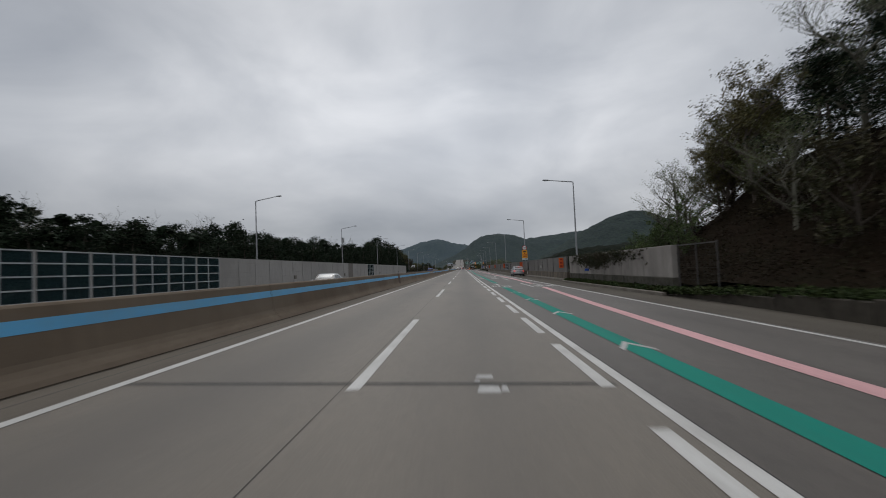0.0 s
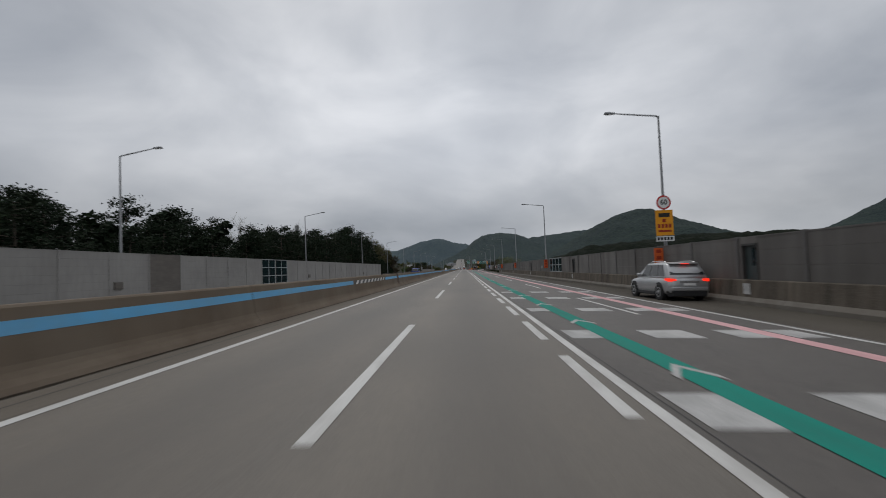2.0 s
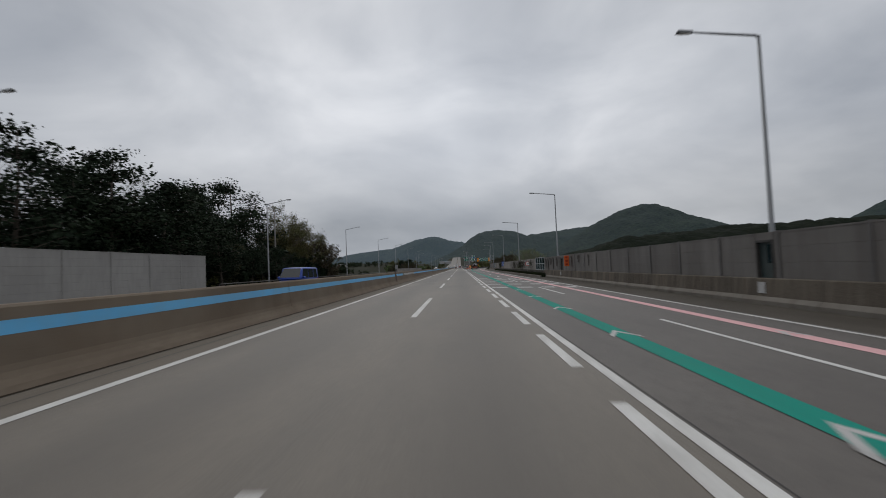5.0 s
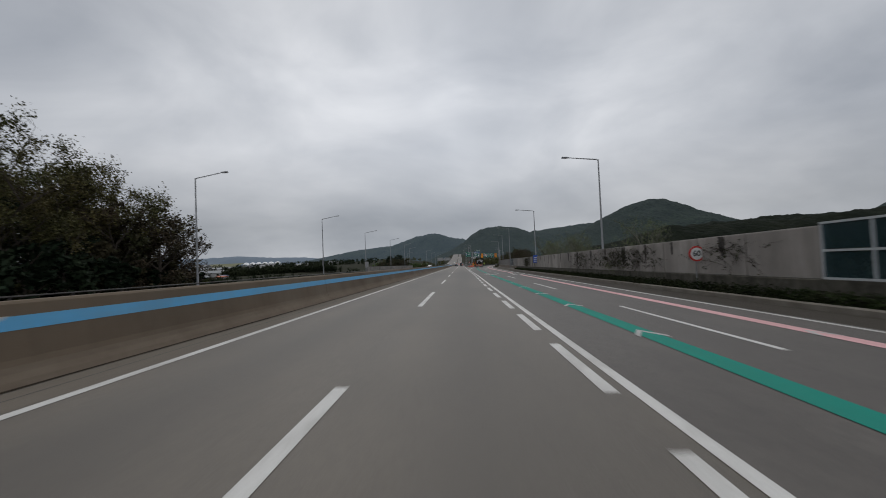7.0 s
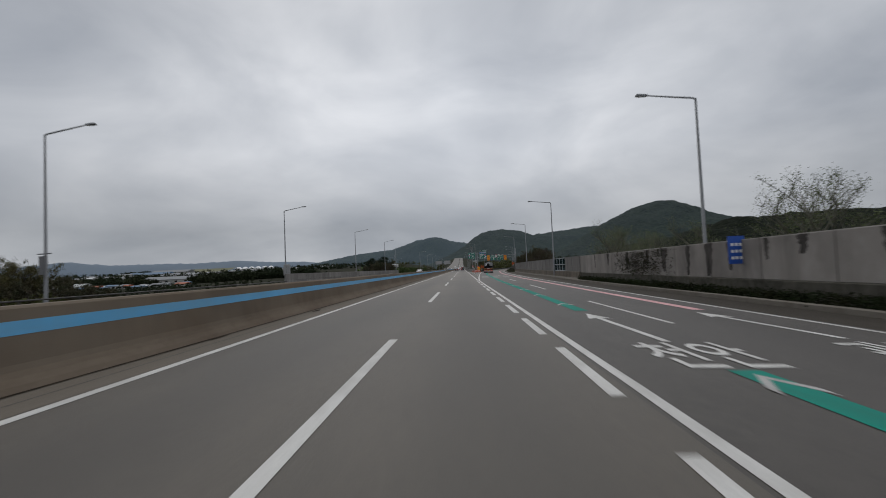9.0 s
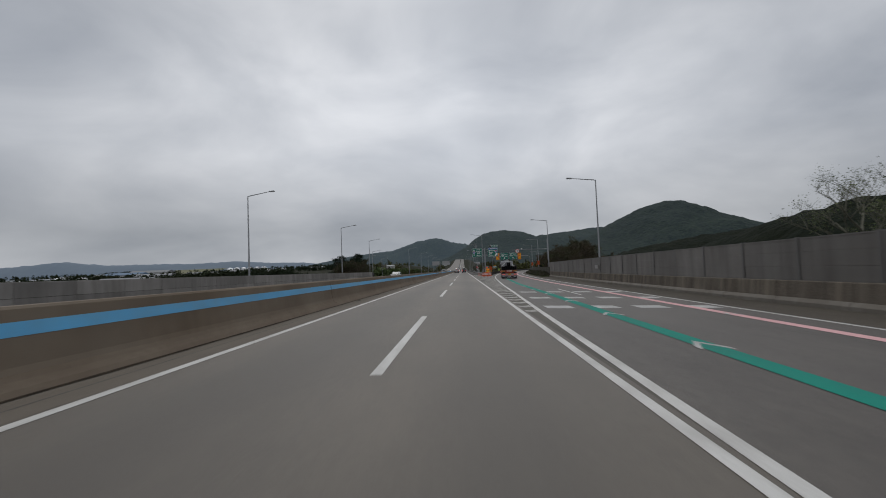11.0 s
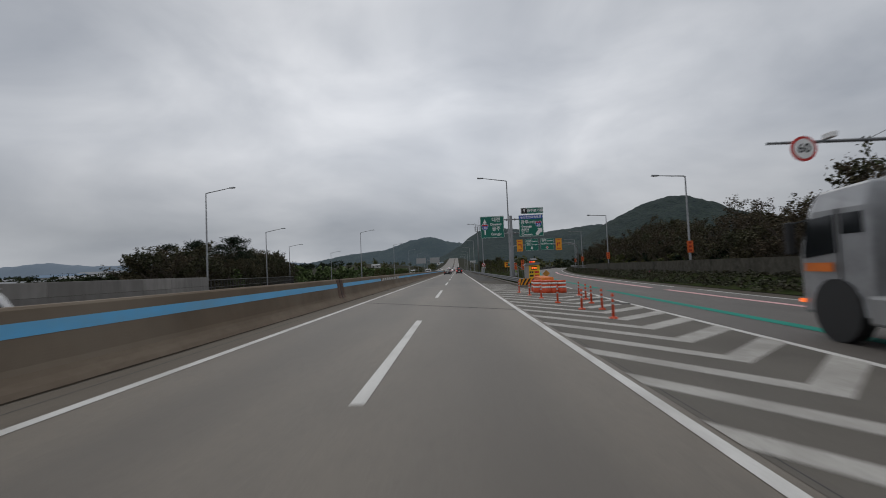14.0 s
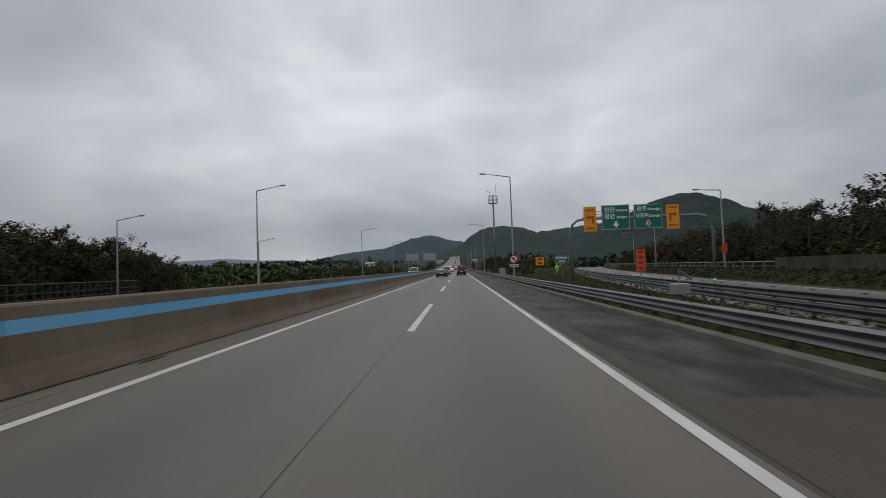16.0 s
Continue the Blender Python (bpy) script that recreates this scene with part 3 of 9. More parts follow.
def lettering(body, size, mat, name="lettering", narrow=1.0, bold=0.0):
    """Words as a flat mesh in the local xy plane, its middle at the origin."""
    cu = bpy.data.curves.new(name, "FONT")
    cu.body, cu.size, cu.align_x, cu.align_y = body, size, "CENTER", "CENTER"
    cu.offset, cu.resolution_u = bold, 3
    tmp = bpy.data.objects.new(name, cu)
    scene.collection.objects.link(tmp)
    bpy.context.view_layer.update()
    me = bpy.data.meshes.new_from_object(tmp.evaluated_get(bpy.context.evaluated_depsgraph_get()))
    bpy.data.objects.remove(tmp)
    bpy.data.curves.remove(cu)
    me.name = name
    me.transform(Matrix.Diagonal((narrow, 1, 1, 1)))
    me.materials.clear()
    me.materials.append(mat)
    return me


# ---- the plan ----
def interp(table, y):
    if y <= table[0][0]:
        return table[0][1]
    for (a, u), (b, v) in zip(table, table[1:]):
        if y <= b:
            return u + (v - u) * (y - a) / (b - a)
    return table[-1][1]


RAMP_L = [(318, 1.95), (335, 2.5), (350, 3.1), (365, 3.65), (395, 5.1), (424, 7.0), (440, 8.4), (455, 9.8), (470, 11.4), (486, 13.4), (500, 15.4), (528, 20.4), (560, 27), (600, 36.5), (700, 64), (900, 134)]
RAMP_R = [(-60, 7.5), (15, 7.6), (116, 8.1), (222, 8.8), (280, 9.2), (330, 9.8), (375, 11.3), (395, 12.4), (424, 14.3), (440, 15.6), (455, 17.0), (470, 18.7), (486, 20.9), (500, 23.1), (528, 28.4), (560, 35.2), (600, 45), (700, 73), (900, 143)]
WALL_X = [(-60, 11.2), (130, 11.2), (213, 11.7), (232, 11.9), (285, 12.6), (320, 12.9), (345, 13.4), (377, 14.6), (395, 15.6), (408, 16.4), (424, 17.5), (440, 18.8), (455, 20.2), (470, 21.9), (486, 24.1), (500, 26.3), (528, 31.6), (560, 38.4), (600, 48.2), (700, 76.2), (900, 146.2)]
GREEN_X = [(-60, 3.1), (120, 3.1), (214, 3.9), (270, 4.0), (320, 4.3), (368, 5.5), (395, 6.9), (424, 8.9), (440, 10.3), (455, 11.7), (470, 13.3), (486, 15.3), (500, 17.3), (528, 22.3)]
PINK_X = [(-60, 4.3), (7, 4.8), (20, 5.3), (40, 6.3), (60, 6.6), (116, 6.7), (217, 7.4), (280, 8.0), (330, 8.4), (372, 9.6), (395, 10.8), (424, 12.7), (440, 14.0), (455, 15.4), (470, 17.0), (486, 19.1), (500, 21.2), (528, 26.4)]
LANE34_X = [(-60, 5.4), (285, 5.5), (335, 6.2), (365, 7.3), (395, 8.9), (424, 10.8), (440, 12.1), (455, 13.5), (470, 15.1), (486, 17.2), (500, 19.3), (528, 24.4), (600, 40.7)]


def rise(y):
    return 0.0 if y < 760 else 34.0 * (min(y - 760, 1000.0) / 1000.0) ** 1.6


def top(x, y):
    """Height of the paved surface."""
    if x < -6.9:
        z = 0.12 + 0.018 * max(x + 6.9, -20)
    elif x < 2.0:
        z = -0.0175 * x
    else:
        z = -0.035 - 0.032 * (min(x, 13.0) - 2.0)
    return z + rise(y)


def steps(y0, y1, d):
    n = max(1, int(math.ceil((y1 - y0) / d)))
    return [y0 + (y1 - y0) * i / n for i in range(n + 1)]


def sheet(name, columns, y0, y1, d, mat, lift=0.0, parent=None, label="", kind=""):
    """A paved strip; columns: functions of y that give x."""
    b = Build()
    ys = steps(y0, y1, d)
    n = len(columns)
    for y in ys:
        for c in columns:
            x = c(y)
            b.v.append((x, y, top(x, y) + lift))
    for i in range(len(ys) - 1):
        for k in range(n - 1):
            b.f.append((i * n + k, i * n + k + 1, (i + 1) * n + k + 1, (i + 1) * n + k))
    ob = part(name, b, mat, parent, label)
    if kind:
        ob["kind"] = kind
    return ob


def at(x):
    return lambda y: x


def off(table, d):
    return lambda y: interp(table, y) + d


# ---- ground: one sheet to the horizon ----
def smooth(a, b, t):
    t = min(1.0, max(0.0, (t - a) / (b - a)))
    return t * t * (3 - 2 * t)


def land(x, y):
    right = interp(WALL_X, y) + 1.2
    z = rise(y) * (1 - smooth(20, 90, abs(x + 8))) - 0.75
    if x < -26.5:
        drop = smooth(195, 260, y) * (1 - 0.8 * smooth(430, 470, y) * (1 - smooth(560, 640, y)) * (1 - smooth(46, 85, -x)))
        z += -9.0 * drop * smooth(27, 60, -x) - 3.0 * smooth(60, 300, -x) * drop
        z += 1.2 * (1 - drop) * smooth(27, 45, -x)
        z += 1.2 * noise.noise((x * 0.006, y * 0.006, 0)) * smooth(40, 160, -x)
        z += 0.031 * max(0.0, min(y, 1250.0) - 300.0) * smooth(72, 135, -x)
    elif x > right:
        d = x - right
        cut = 1 - smooth(34, 60, y)
        z += cut * (0.9 + 9.5 * smooth(0, 17, d))
        late = smooth(405, 470, y)
        z += (1 - cut) * ((1 - late) * -1.5 + late * (0.3 + 3.0 * smooth(0, 30, d)))
        z += 10 * smooth(60, 900, d)
        z += 2.5 * noise.noise((x * 0.008, y * 0.008, 3)) * smooth(20, 100, d)
    return z


gx = sorted(set([-5000, -3500, -2500, -1800, -1300, -900, -650, -480, -360, -270, -200, -150, -115, -90, -72, -60, -52, -45, -40, -36, -32, -29, -26.6, -24, -15, -6.5, 0, 4, 8, 11]
                + [11 + 1.7 * i for i in range(1, 24)] + [54, 60, 68, 78, 90, 105, 125, 150, 185, 230, 300, 400, 550, 750, 1000, 1400, 2000, 3000, 5000]))
gy = sorted(set([-3000, -1200, -500, -250, -120] + list(range(-60, 80, 5)) + list(range(80, 620, 10)) + list(range(620, 1200, 40)) + [1300, 1500, 1800, 2200, 2800, 3600, 4800]))
b = Build()
for y in gy:
    for x in gx:
        b.v.append((x, y, land(x, y)))
n = len(gx)
for i in range(len(gy) - 1):
    for k in range(n - 1):
        b.f.append((i * n + k, i * n + k + 1, (i + 1) * n + k + 1, (i + 1) * n + k))
ground = part("ground", b, M["ground"], smooth=True)
tagged(ground, "rough green and brown open land beside the motorway", "ground", kind="structure")

# ---- roads ----
road = sheet("road", [at(-6.2), at(-5.2), at(-1.5), at(2.02)], -60, 1900, 10, M["road"])
tagged(road, "grey concrete motorway carriageway with long worn wheel tracks", "road", kind="structure")
exit_road = sheet("exit_road", [at(2.02), at(4.5), lambda y: min(13.0, interp(RAMP_R, y)), off(RAMP_R, 0.25)], -60, 441, 6, M["asphalt"])
tagged(exit_road, "darker asphalt exit lanes that peel off to a ramp", "road", kind="structure")
ramp_road = sheet("ramp_road", [off(RAMP_L, -1.3), lambda y: min(max(13.0, interp(RAMP_L, y) - 1.2), interp(RAMP_R, y)), off(RAMP_R, 0.25)], 441, 900, 3, M["asphalt"])
tagged(ramp_road, "asphalt slip road that bends away from the motorway", "road", kind="structure")
sh = sheet("shoulder", [off(RAMP_R, 0.25), off(WALL_X, 0.3)], -60, 900, 6, M["shoulder"])
tagged(sh, "dusty brown concrete hard shoulder along the wall", "shoulder", kind="structure")
sh = sheet("shoulder", [at(2.02), at(4.75)], 441, 458.6, 5, M["shoulder"], lift=0.0)
tagged(sh, "brown concrete shoulder beside the guard rail", "shoulder", kind="structure")
sh = sheet("shoulder", [at(2.42), at(4.75)], 459.6, 1000, 10, M["dark_asphalt"])
tagged(sh, "dark patched asphalt shoulder with pale wear", "shoulder", kind="structure")
sheet("edge_strip", [at(2.02), at(2.42)], 458.6, 1000, 10, M["shoulder"], 0.001, sh)
sheet("edge_strip", [at(2.42), at(4.75)], 458.6, 459.6, 1, M["shoulder"], 0.0, sh)
gore = sheet("gore", [at(2.02), off(RAMP_L, 0.0)], 318, 441, 4, M["gore"], 0.003)
tagged(gore, "brown-grey concrete gore between motorway and ramp", "gore", kind="structure")
opp = sheet("opposite_road", [at(-23.4), at(-19), at(-13), at(-7.4)], -60, 1900, 10, M["road"])
tagged(opp, "concrete carriageway for the opposite direction", "road", kind="structure")
inner = sheet("inner_shoulder", [at(-6.2), at(-5.12)], -60, 1000, 10, M["inner_shoulder"], 0.003)
tagged(inner, "stained concrete strip at the foot of the median barrier", "shoulder", kind="structure")


# ---- road markings, each a part of its road ----
def ribbon(name, xl, xr, y0, y1, mat, parent, d=6.0, lift=0.006, label=""):
    return sheet(name, [xl, xr], y0, y1, d, mat, lift, parent, label)


def poly(name, pts, mat, parent, lift=0.006, label=""):
    bb = Build()
    bb.add([(x, y, top(x, y) + lift) for x, y in pts], [tuple(range(len(pts)))])
    return part(name, bb, mat, parent, label)


ribbon("edge_line", at(-5.07), at(-4.9), -60, 1500, M["white"], road, 10)
# joints along the slabs
ribbon("slab_joint", at(-1.70), at(-1.69), -60, 45.6, M["joint"], road, 20, 0.003)
ribbon("slab_joint", at(-1.70), at(-1.69), 452, 700, M["joint"], road, 20, 0.003)
ribbon("slab_joint", at(2.10), at(2.114), -60, 700, M["joint"], road, 20, 0.004)
ribbon("slab_joint", at(-5.6), at(-5.58), -60, 700, M["joint"], road, 20, 0.005)
for k in range(-3, 60):
    y = 5.55 + 20.0 * k
    y, e = {0: (6.0, 14.25), 18: (364.4, 374.2)}.get(k, (y, y + 8.75))
    ribbon("lane_dash", at(-1.63), at(-1.45), y, e, M["white"], road, 10)
SOLID_X = [(-60, 2.02), (3, 2.02), (50, 1.92), (110, 1.92), (200, 2.04), (240, 2.04), (270, 2.17), (318, 1.96)]
DASH_X = [(0, 1.73), (50, 1.6), (95, 1.58), (185, 1.7), (214, 1.74), (243, 1.67), (272, 1.81), (320, 1.7)]
DASH_Y = [(-12, -52.0), (0, 6.0), (3, 20.6), (9, 51.0), (15, 81.5), (18, 96.6), (35, 183.8), (41, 213.9), (46, 239.4), (52, 269.6), (62, 320.0)]
ribbon("solid_line", off(SOLID_X, -0.08), off(SOLID_X, 0.08), -60, 320, M["white"], road, 10)
ribbon("edge_line", at(1.76), at(1.92), 320, 1500, M["white"], road, 10)
for k in range(-12, 62):
    y = interp(DASH_Y, k)
    ribbon("lane_dash", off(DASH_X, -0.09), off(DASH_X, 0.09), y, y + 3.3, M["white"], road, 10)
# bridge joints and repaired strips across the slabs
for y, w, tilt, mt in ((6.2, 0.11, -0.05, "joint"), (45.6, 0.10, 0.0, "joint"), (105.6, 0.14, 0.13, "joint"), (196.5, 0.12, 0.2, "patch"), (198.0, 0.9, 0.2, "patch"), (199.3, 0.12, 0.2, "joint"), (418.7, 0.2, -0.82, "joint")):
    x0, x1 = -5.1, 1.86
    poly("bridge_joint", [(x0, y + tilt * x0), (x1, y + tilt * x1), (x1, y + tilt * x1 + w), (x0, y + tilt * x0 + w)], M[mt], road, 0.004)
poly("road_patch", [(-3.8, 440.0), (-2.3, 440.0), (-2.3, 440.6), (-3.8, 440.6)], M["patch"], road, 0.004)
poly("road_patch", [(-1.4, 439.6), (-0.2, 439.6), (-0.2, 440.3), (-1.4, 440.3)], M["patch"], road, 0.004)
for x, y, w, h in ((0.05, 6.55, 0.26, 0.2), (0.06, 5.8, 0.3, 0.32), (0.36, 5.85, 0.1, 0.28), (0.02, 6.35, 0.1, 0.1)):
    poly("worn_mark", [(x, y), (x + w, y - 0.02), (x + w * 0.95, y + h), (x + 0.04, y + h * 1.1)], M["white_worn"], road, 0.006)
# exit lanes
ribbon("edge_line", off(RAMP_R, -0.08), off(RAMP_R, 0.08), -60, 430, M["white"], exit_road)
ribbon("edge_line", off(RAMP_R, -0.08), off(RAMP_R, 0.08), 434, 800, M["white"], ramp_road)
ribbon("edge_line", off(RAMP_L, -0.09), off(RAMP_L, 0.09), 320, 431, M["white"], exit_road, 4)
ribbon("edge_line", off(RAMP_L, -0.09), off(RAMP_L, 0.09), 434, 800, M["white"], ramp_road, 5)
for y in (36.8, 56.6, 76.5, 95.5, 116.0, 136, 156, 176, 196.5, 216.5, 235.5, 256, 276.5, 296, 316, 346):
    ribbon("lane_dash", off(LANE34_X, -0.07), off(LANE34_X, 0.07), y, y + 8.2, M["white"], exit_road, 4)
for a, c in ((-60, 36.8), (45.2, 270.9), (280.2, 431)):
    ribbon("green_guide_line", off(GREEN_X, -0.23), off(GREEN_X, 0.23), a, c, M["green"], exit_road, 4, 0.008, "green painted guide line")
ribbon("green_guide_line", off(GREEN_X, -0.23), off(GREEN_X, 0.23), 434, 528, M["green"], ramp_road, 4, 0.008, "green painted guide line")
for a, c in ((-60, 36.0), (44.2, 270.5), (280.2, 431)):
    ribbon("pink_guide_line", off(PINK_X, -0.2), off(PINK_X, 0.2), a, c, M["pink"], exit_road, 4, 0.008, "pink painted guide line")
ribbon("pink_guide_line", off(PINK_X, -0.2), off(PINK_X, 0.2), 434, 528, M["pink"], ramp_road, 4, 0.008, "pink painted guide line")
CHEVRON_Y = [(-8, -43.0), (0, 8.5), (1, 15.0), (9, 67.8), (10, 74.0), (16, 110.3), (18, 123.0), (33, 217.9), (34, 224.6), (63, 411.0)]
for k in range(-8, 63):
    y = interp(CHEVRON_Y, k)
    if 36 < y < 45.5 or 270 < y < 280.5:
        continue
    x = interp(GREEN_X, y)
    poly("guide_chevron", [(x - 0.32, y), (x, y + 0.75), (x + 0.32, y), (x + 0.32, y + 0.3), (x, y + 1.05), (x - 0.32, y + 0.3)], M["white_worn"], exit_road, 0.012)
    x = interp(PINK_X, y)
    if y > 45 and k % 3 == 0:
        poly("guide_chevron", [(x - 0.22, y), (x, y + 0.6), (x + 0.22, y), (x + 0.22, y + 0.3), (x, y + 0.9), (x - 0.22, y + 0.3)], M["white_worn"], exit_road, 0.012)
# slow-down blocks across both exit lanes
for y in (65.9, 71.5, 77.6, 84.0, 89.6, 183.8, 189.7, 195.5, 202.1, 207.9, 336.7, 342.7, 348.9):
    l, r, mid = (2.2 if y < 320 else interp(RAMP_L, y) + 0.45), interp(RAMP_R, y), interp(LANE34_X, y)
    wl, wr = mid - l - 0.3, r - mid - 0.55
    for x0, w in ((l, wl), (mid + 0.3, wr)):
        for x in (x0, x0 + w * 0.60):
            poly("slow_block", [(x, y), (x + w * 0.36, y), (x + w * 0.36, y + 1.25), (x, y + 1.25)], M["white_worn"], exit_road, 0.007)


def road_arrow(x, y0, y1, dx):
    c = lambda s, u: (x + dx * (s - y0) / (y1 - y0) + u, s)
    h = y1 - 1.35
    poly("road_arrow", [c(y0, -0.08), c(y0, 0.08), c(h, 0.08), c(h - 0.15, 0.34), c(y1, 0.0), c(h - 0.15, -0.34), c(h, -0.08)], M["white"], exit_road, 0.009)


road_arrow(3.0, 39.6, 43.9, -0.05)
road_arrow(6.65, 39.8, 44.0, -0.15)
road_arrow(4.05, 273.5, 279.2, -0.1)
road_arrow(7.7, 273.8, 279.4, -0.2)
for word, x, y, w, h in (("천안", 3.0, 38.1, 1.75, 2.2), ("광주", 6.6, 38.1, 1.75, 2.2), ("천안", 4.05, 272.0, 1.75, 2.3), ("광주", 7.8, 272.0, 1.75, 2.3)):
    me = lettering(word, 1.0, M["white"], "road_lettering", bold=0.012)
    ob = part("road_lettering", me, None, exit_road)
    k = me.vertices
    sx = max(v.co.x for v in k) - min(v.co.x for v in k)
    sy = max(v.co.y for v in k) - min(v.co.y for v in k)
    ob.matrix_basis = Matrix.Translation((x, y, top(x, y) + 0.012)) @ Matrix.Rotation(math.atan(0.032), 4, "Y") @ Matrix.Diagonal((w / sx, h / sy, 1, 1))

# gore chevrons between the main road and the ramp
GORE_Y = [(-17, 327.0), (0, 362.3), (1, 364.36), (2, 366.15), (3, 368.35), (4, 370.4), (27, 418.9), (30, 425.35), (40, 446.6)]
for k in range(-17, 41):
    y = interp(GORE_Y, k)
    l, r = 2.0, (interp(RAMP_L, y) - 0.1 if y < 432 else 4.6)
    if r - l <= 0.35:
        continue
    late = smooth(368, 420, y)
    t = l + (r - l) * (0.45 + 0.09 * late)
    s = 0.68
    if y < 428:
        tip, rise_r = y - (1.15 + 0.25 * late) * (t - l), 1.25 - 0.25 * late
        poly("gore_chevron", [(l, y), (t, tip), (r, tip + rise_r * (r - t)), (r, tip + rise_r * (r - t) + s * 1.15), (t, tip + s), (l, y + s)], M["gore_paint"], gore, 0.008)
    else:
        yy = max(y - 1.3 * (r - l), y - 4.0)
        poly("gore_chevron", [(l, y), (r, yy), (r, yy + s), (l, y + s)], M["gore_paint"], gore, 0.008)
r4 = random.Random(77)
for x, y, w, l in ((6.2, 422.2, 0.55, 0.75), (5.9, 424.4, 0.35, 0.45), (6.55, 428.0, 0.5, 0.7), (6.4, 419.8, 0.4, 0.6)):
    n = 13
    poly("tar_patch", [(x + w * math.cos(2 * math.pi * k / n) * r4.uniform(0.7, 1.15), y + l * math.sin(2 * math.pi * k / n) * r4.uniform(0.7, 1.15)) for k in range(n)], M["dark_asphalt"], gore, 0.010, "dark tar patch")
# twin skid marks of a lorry that cut across the tip of the hatching
SKID_X = [(373.5, 1.98), (376.4, 2.04), (378.6, 2.17), (380.1, 2.27), (383.2, 2.34), (386, 2.42)]
for j, (side, y0, y1) in enumerate(((0.0, 375.2, 383.0), (0.25, 374.2, 383.8))):
    for k, (a, c) in enumerate(((0.5, 0.0), (0.0, -0.5), (0.3, -0.2), (0.9, -1.1))):
        x = side + 0.034 * k - 0.05
        for y, z in ((y0 + a, 377.6 + 0.3 * k - j), (378.0 + 0.2 * k - j, y1 + c)):
            ribbon("skid_mark", off(SKID_X, x), off(SKID_X, x + 0.021), y, z, M["skid"], gore, 0.8, 0.013, "dark rubber skid mark")


# ---- median barrier ----
def straight(x, y0, y1, d=10):
    return [(x, y, rise(y), 0.0) for y in steps(y0, y1, d)]


median = thing("median_barrier", "tall concrete median barrier, brown with dirt, painted blue stripe", "barrier", kind="structure")
PROFILE = [(0.83, 0.10), (0.785, 0.19), (0.70, 0.28), (0.645, 0.36), (0.61, 0.46), (0.50, 1.24), (0.47, 1.28), (0.17, 1.28), (0.14, 1.24), (0.02, 0.34), (-0.18, 0.10), (-0.18, 0.0), (0.82, 0.0)]
FOOT = [(0.875, 0.0), (0.865, 0.1), (0.80, 0.198), (0.712, 0.288), (0.655, 0.372), (0.60, 0.30), (0.70, 0.05)]
X0 = -6.9
seams = [-60, 15, 46, 75, 105.6, 140, 168, 196.6, 230, 264, 300, 340, 380, 424.6, 460, 500, 560, 640, 760, 1000, 1500]
HAZARD = ((87.6, 98.3), (202.1, 214.3), (436.4, 447.4))
for a, c in zip(seams, seams[1:]):
    seg = part("barrier_block", Build().sweep(PROFILE, straight(X0, a + 0.012, c - 0.012)), M["barrier"], median)
    part("barrier_foot", Build().sweep(FOOT, straight(X0, a + 0.012, c - 0.012)), M["barrier_toe"], seg, "dusty paler foot")
    cuts = [a + 0.02] + [v for h in HAZARD for v in h if a < v < c] + [c - 0.02]
    for u, w in zip(cuts, cuts[1:]):
        if any(h[0] <= (u + w) / 2 <= h[1] for h in HAZARD):
            continue
        fx = lambda z: 0.61 - 0.11 * (z - 0.46) / 0.78 + 0.005
        part("blue_stripe", Build().sweep([(fx(0.865), 0.865), (fx(1.065), 1.065), (fx(1.065) - 0.02, 1.065), (fx(0.865) - 0.02, 0.865)], straight(X0, u, w)), M["blue"], seg, "blue painted stripe")
for a, c in HAZARD:
    fx = lambda z: X0 + 0.61 - 0.11 * (z - 0.46) / 0.78 + 0.006
    k = 0
    y = a
    while y < c - 0.3:
        w = 0.55
        lean = 0.5
        part("hazard_stripe", Build().add([(fx(0.865), y, 0.865), (fx(0.865), y + w, 0.865), (fx(1.075), y + w + lean, 1.075), (fx(1.075), y + lean, 1.075)], [(0, 1, 2, 3)]),
             M["black_paint"] if k % 2 == 0 else M["white_paint"], median)
        y += w
        k += 1
for y, w in ((45.3, 1.1), (105.3, 1.0), (196.4, 1.0), (423.8, 1.2)):
    st = [(0.70, 0.285), (0.612, 0.465), (0.505, 1.24), (0.475, 1.285), (0.45, 1.285), (0.45, 0.285)]
    part("joint_stain", Build().sweep([(p + 0.006, q) for p, q in st], straight(X0, y - w / 2, y + w / 2)), M["barrier_stain"], median, "rust-brown stain at the expansion joint")
    part("joint_gap", Build().sweep([(0.80, 0.2), (0.715, 0.285), (0.63, 0.46), (0.52, 1.285), (0.49, 1.285), (0.6, 0.2)], straight(X0, y - 0.04, y + 0.04, 1)), M["joint"], median)


# grime that has gathered in the gutter at the barrier's foot, wider and narrower along the road
gut = thing("gutter_grime", "black dirt gathered along the foot of the barrier", "dirt", kind="structure")
r3 = random.Random(44)
for a in range(-20, 640, 20):
    bb = Build()
    ys = steps(a, a + 20, 0.4)
    for y in ys:
        w = 0.035 + 0.07 * max(0.0, noise.noise((y * 0.21, 3.3, 0.0))) + 0.05 * max(0.0, noise.noise((y * 1.1, 8.1, 0.0)))
        bb.v += [(X0 + 0.84, y, top(-6.0, y) + 0.012), (X0 + 0.885 + w, y, top(-6.0, y) + 0.012)]
    bb.f = [(2 * i, 2 * i + 1, 2 * i + 3, 2 * i + 2) for i in range(len(ys) - 1)]
    part("grime_strip", bb, M["grime"], gut)
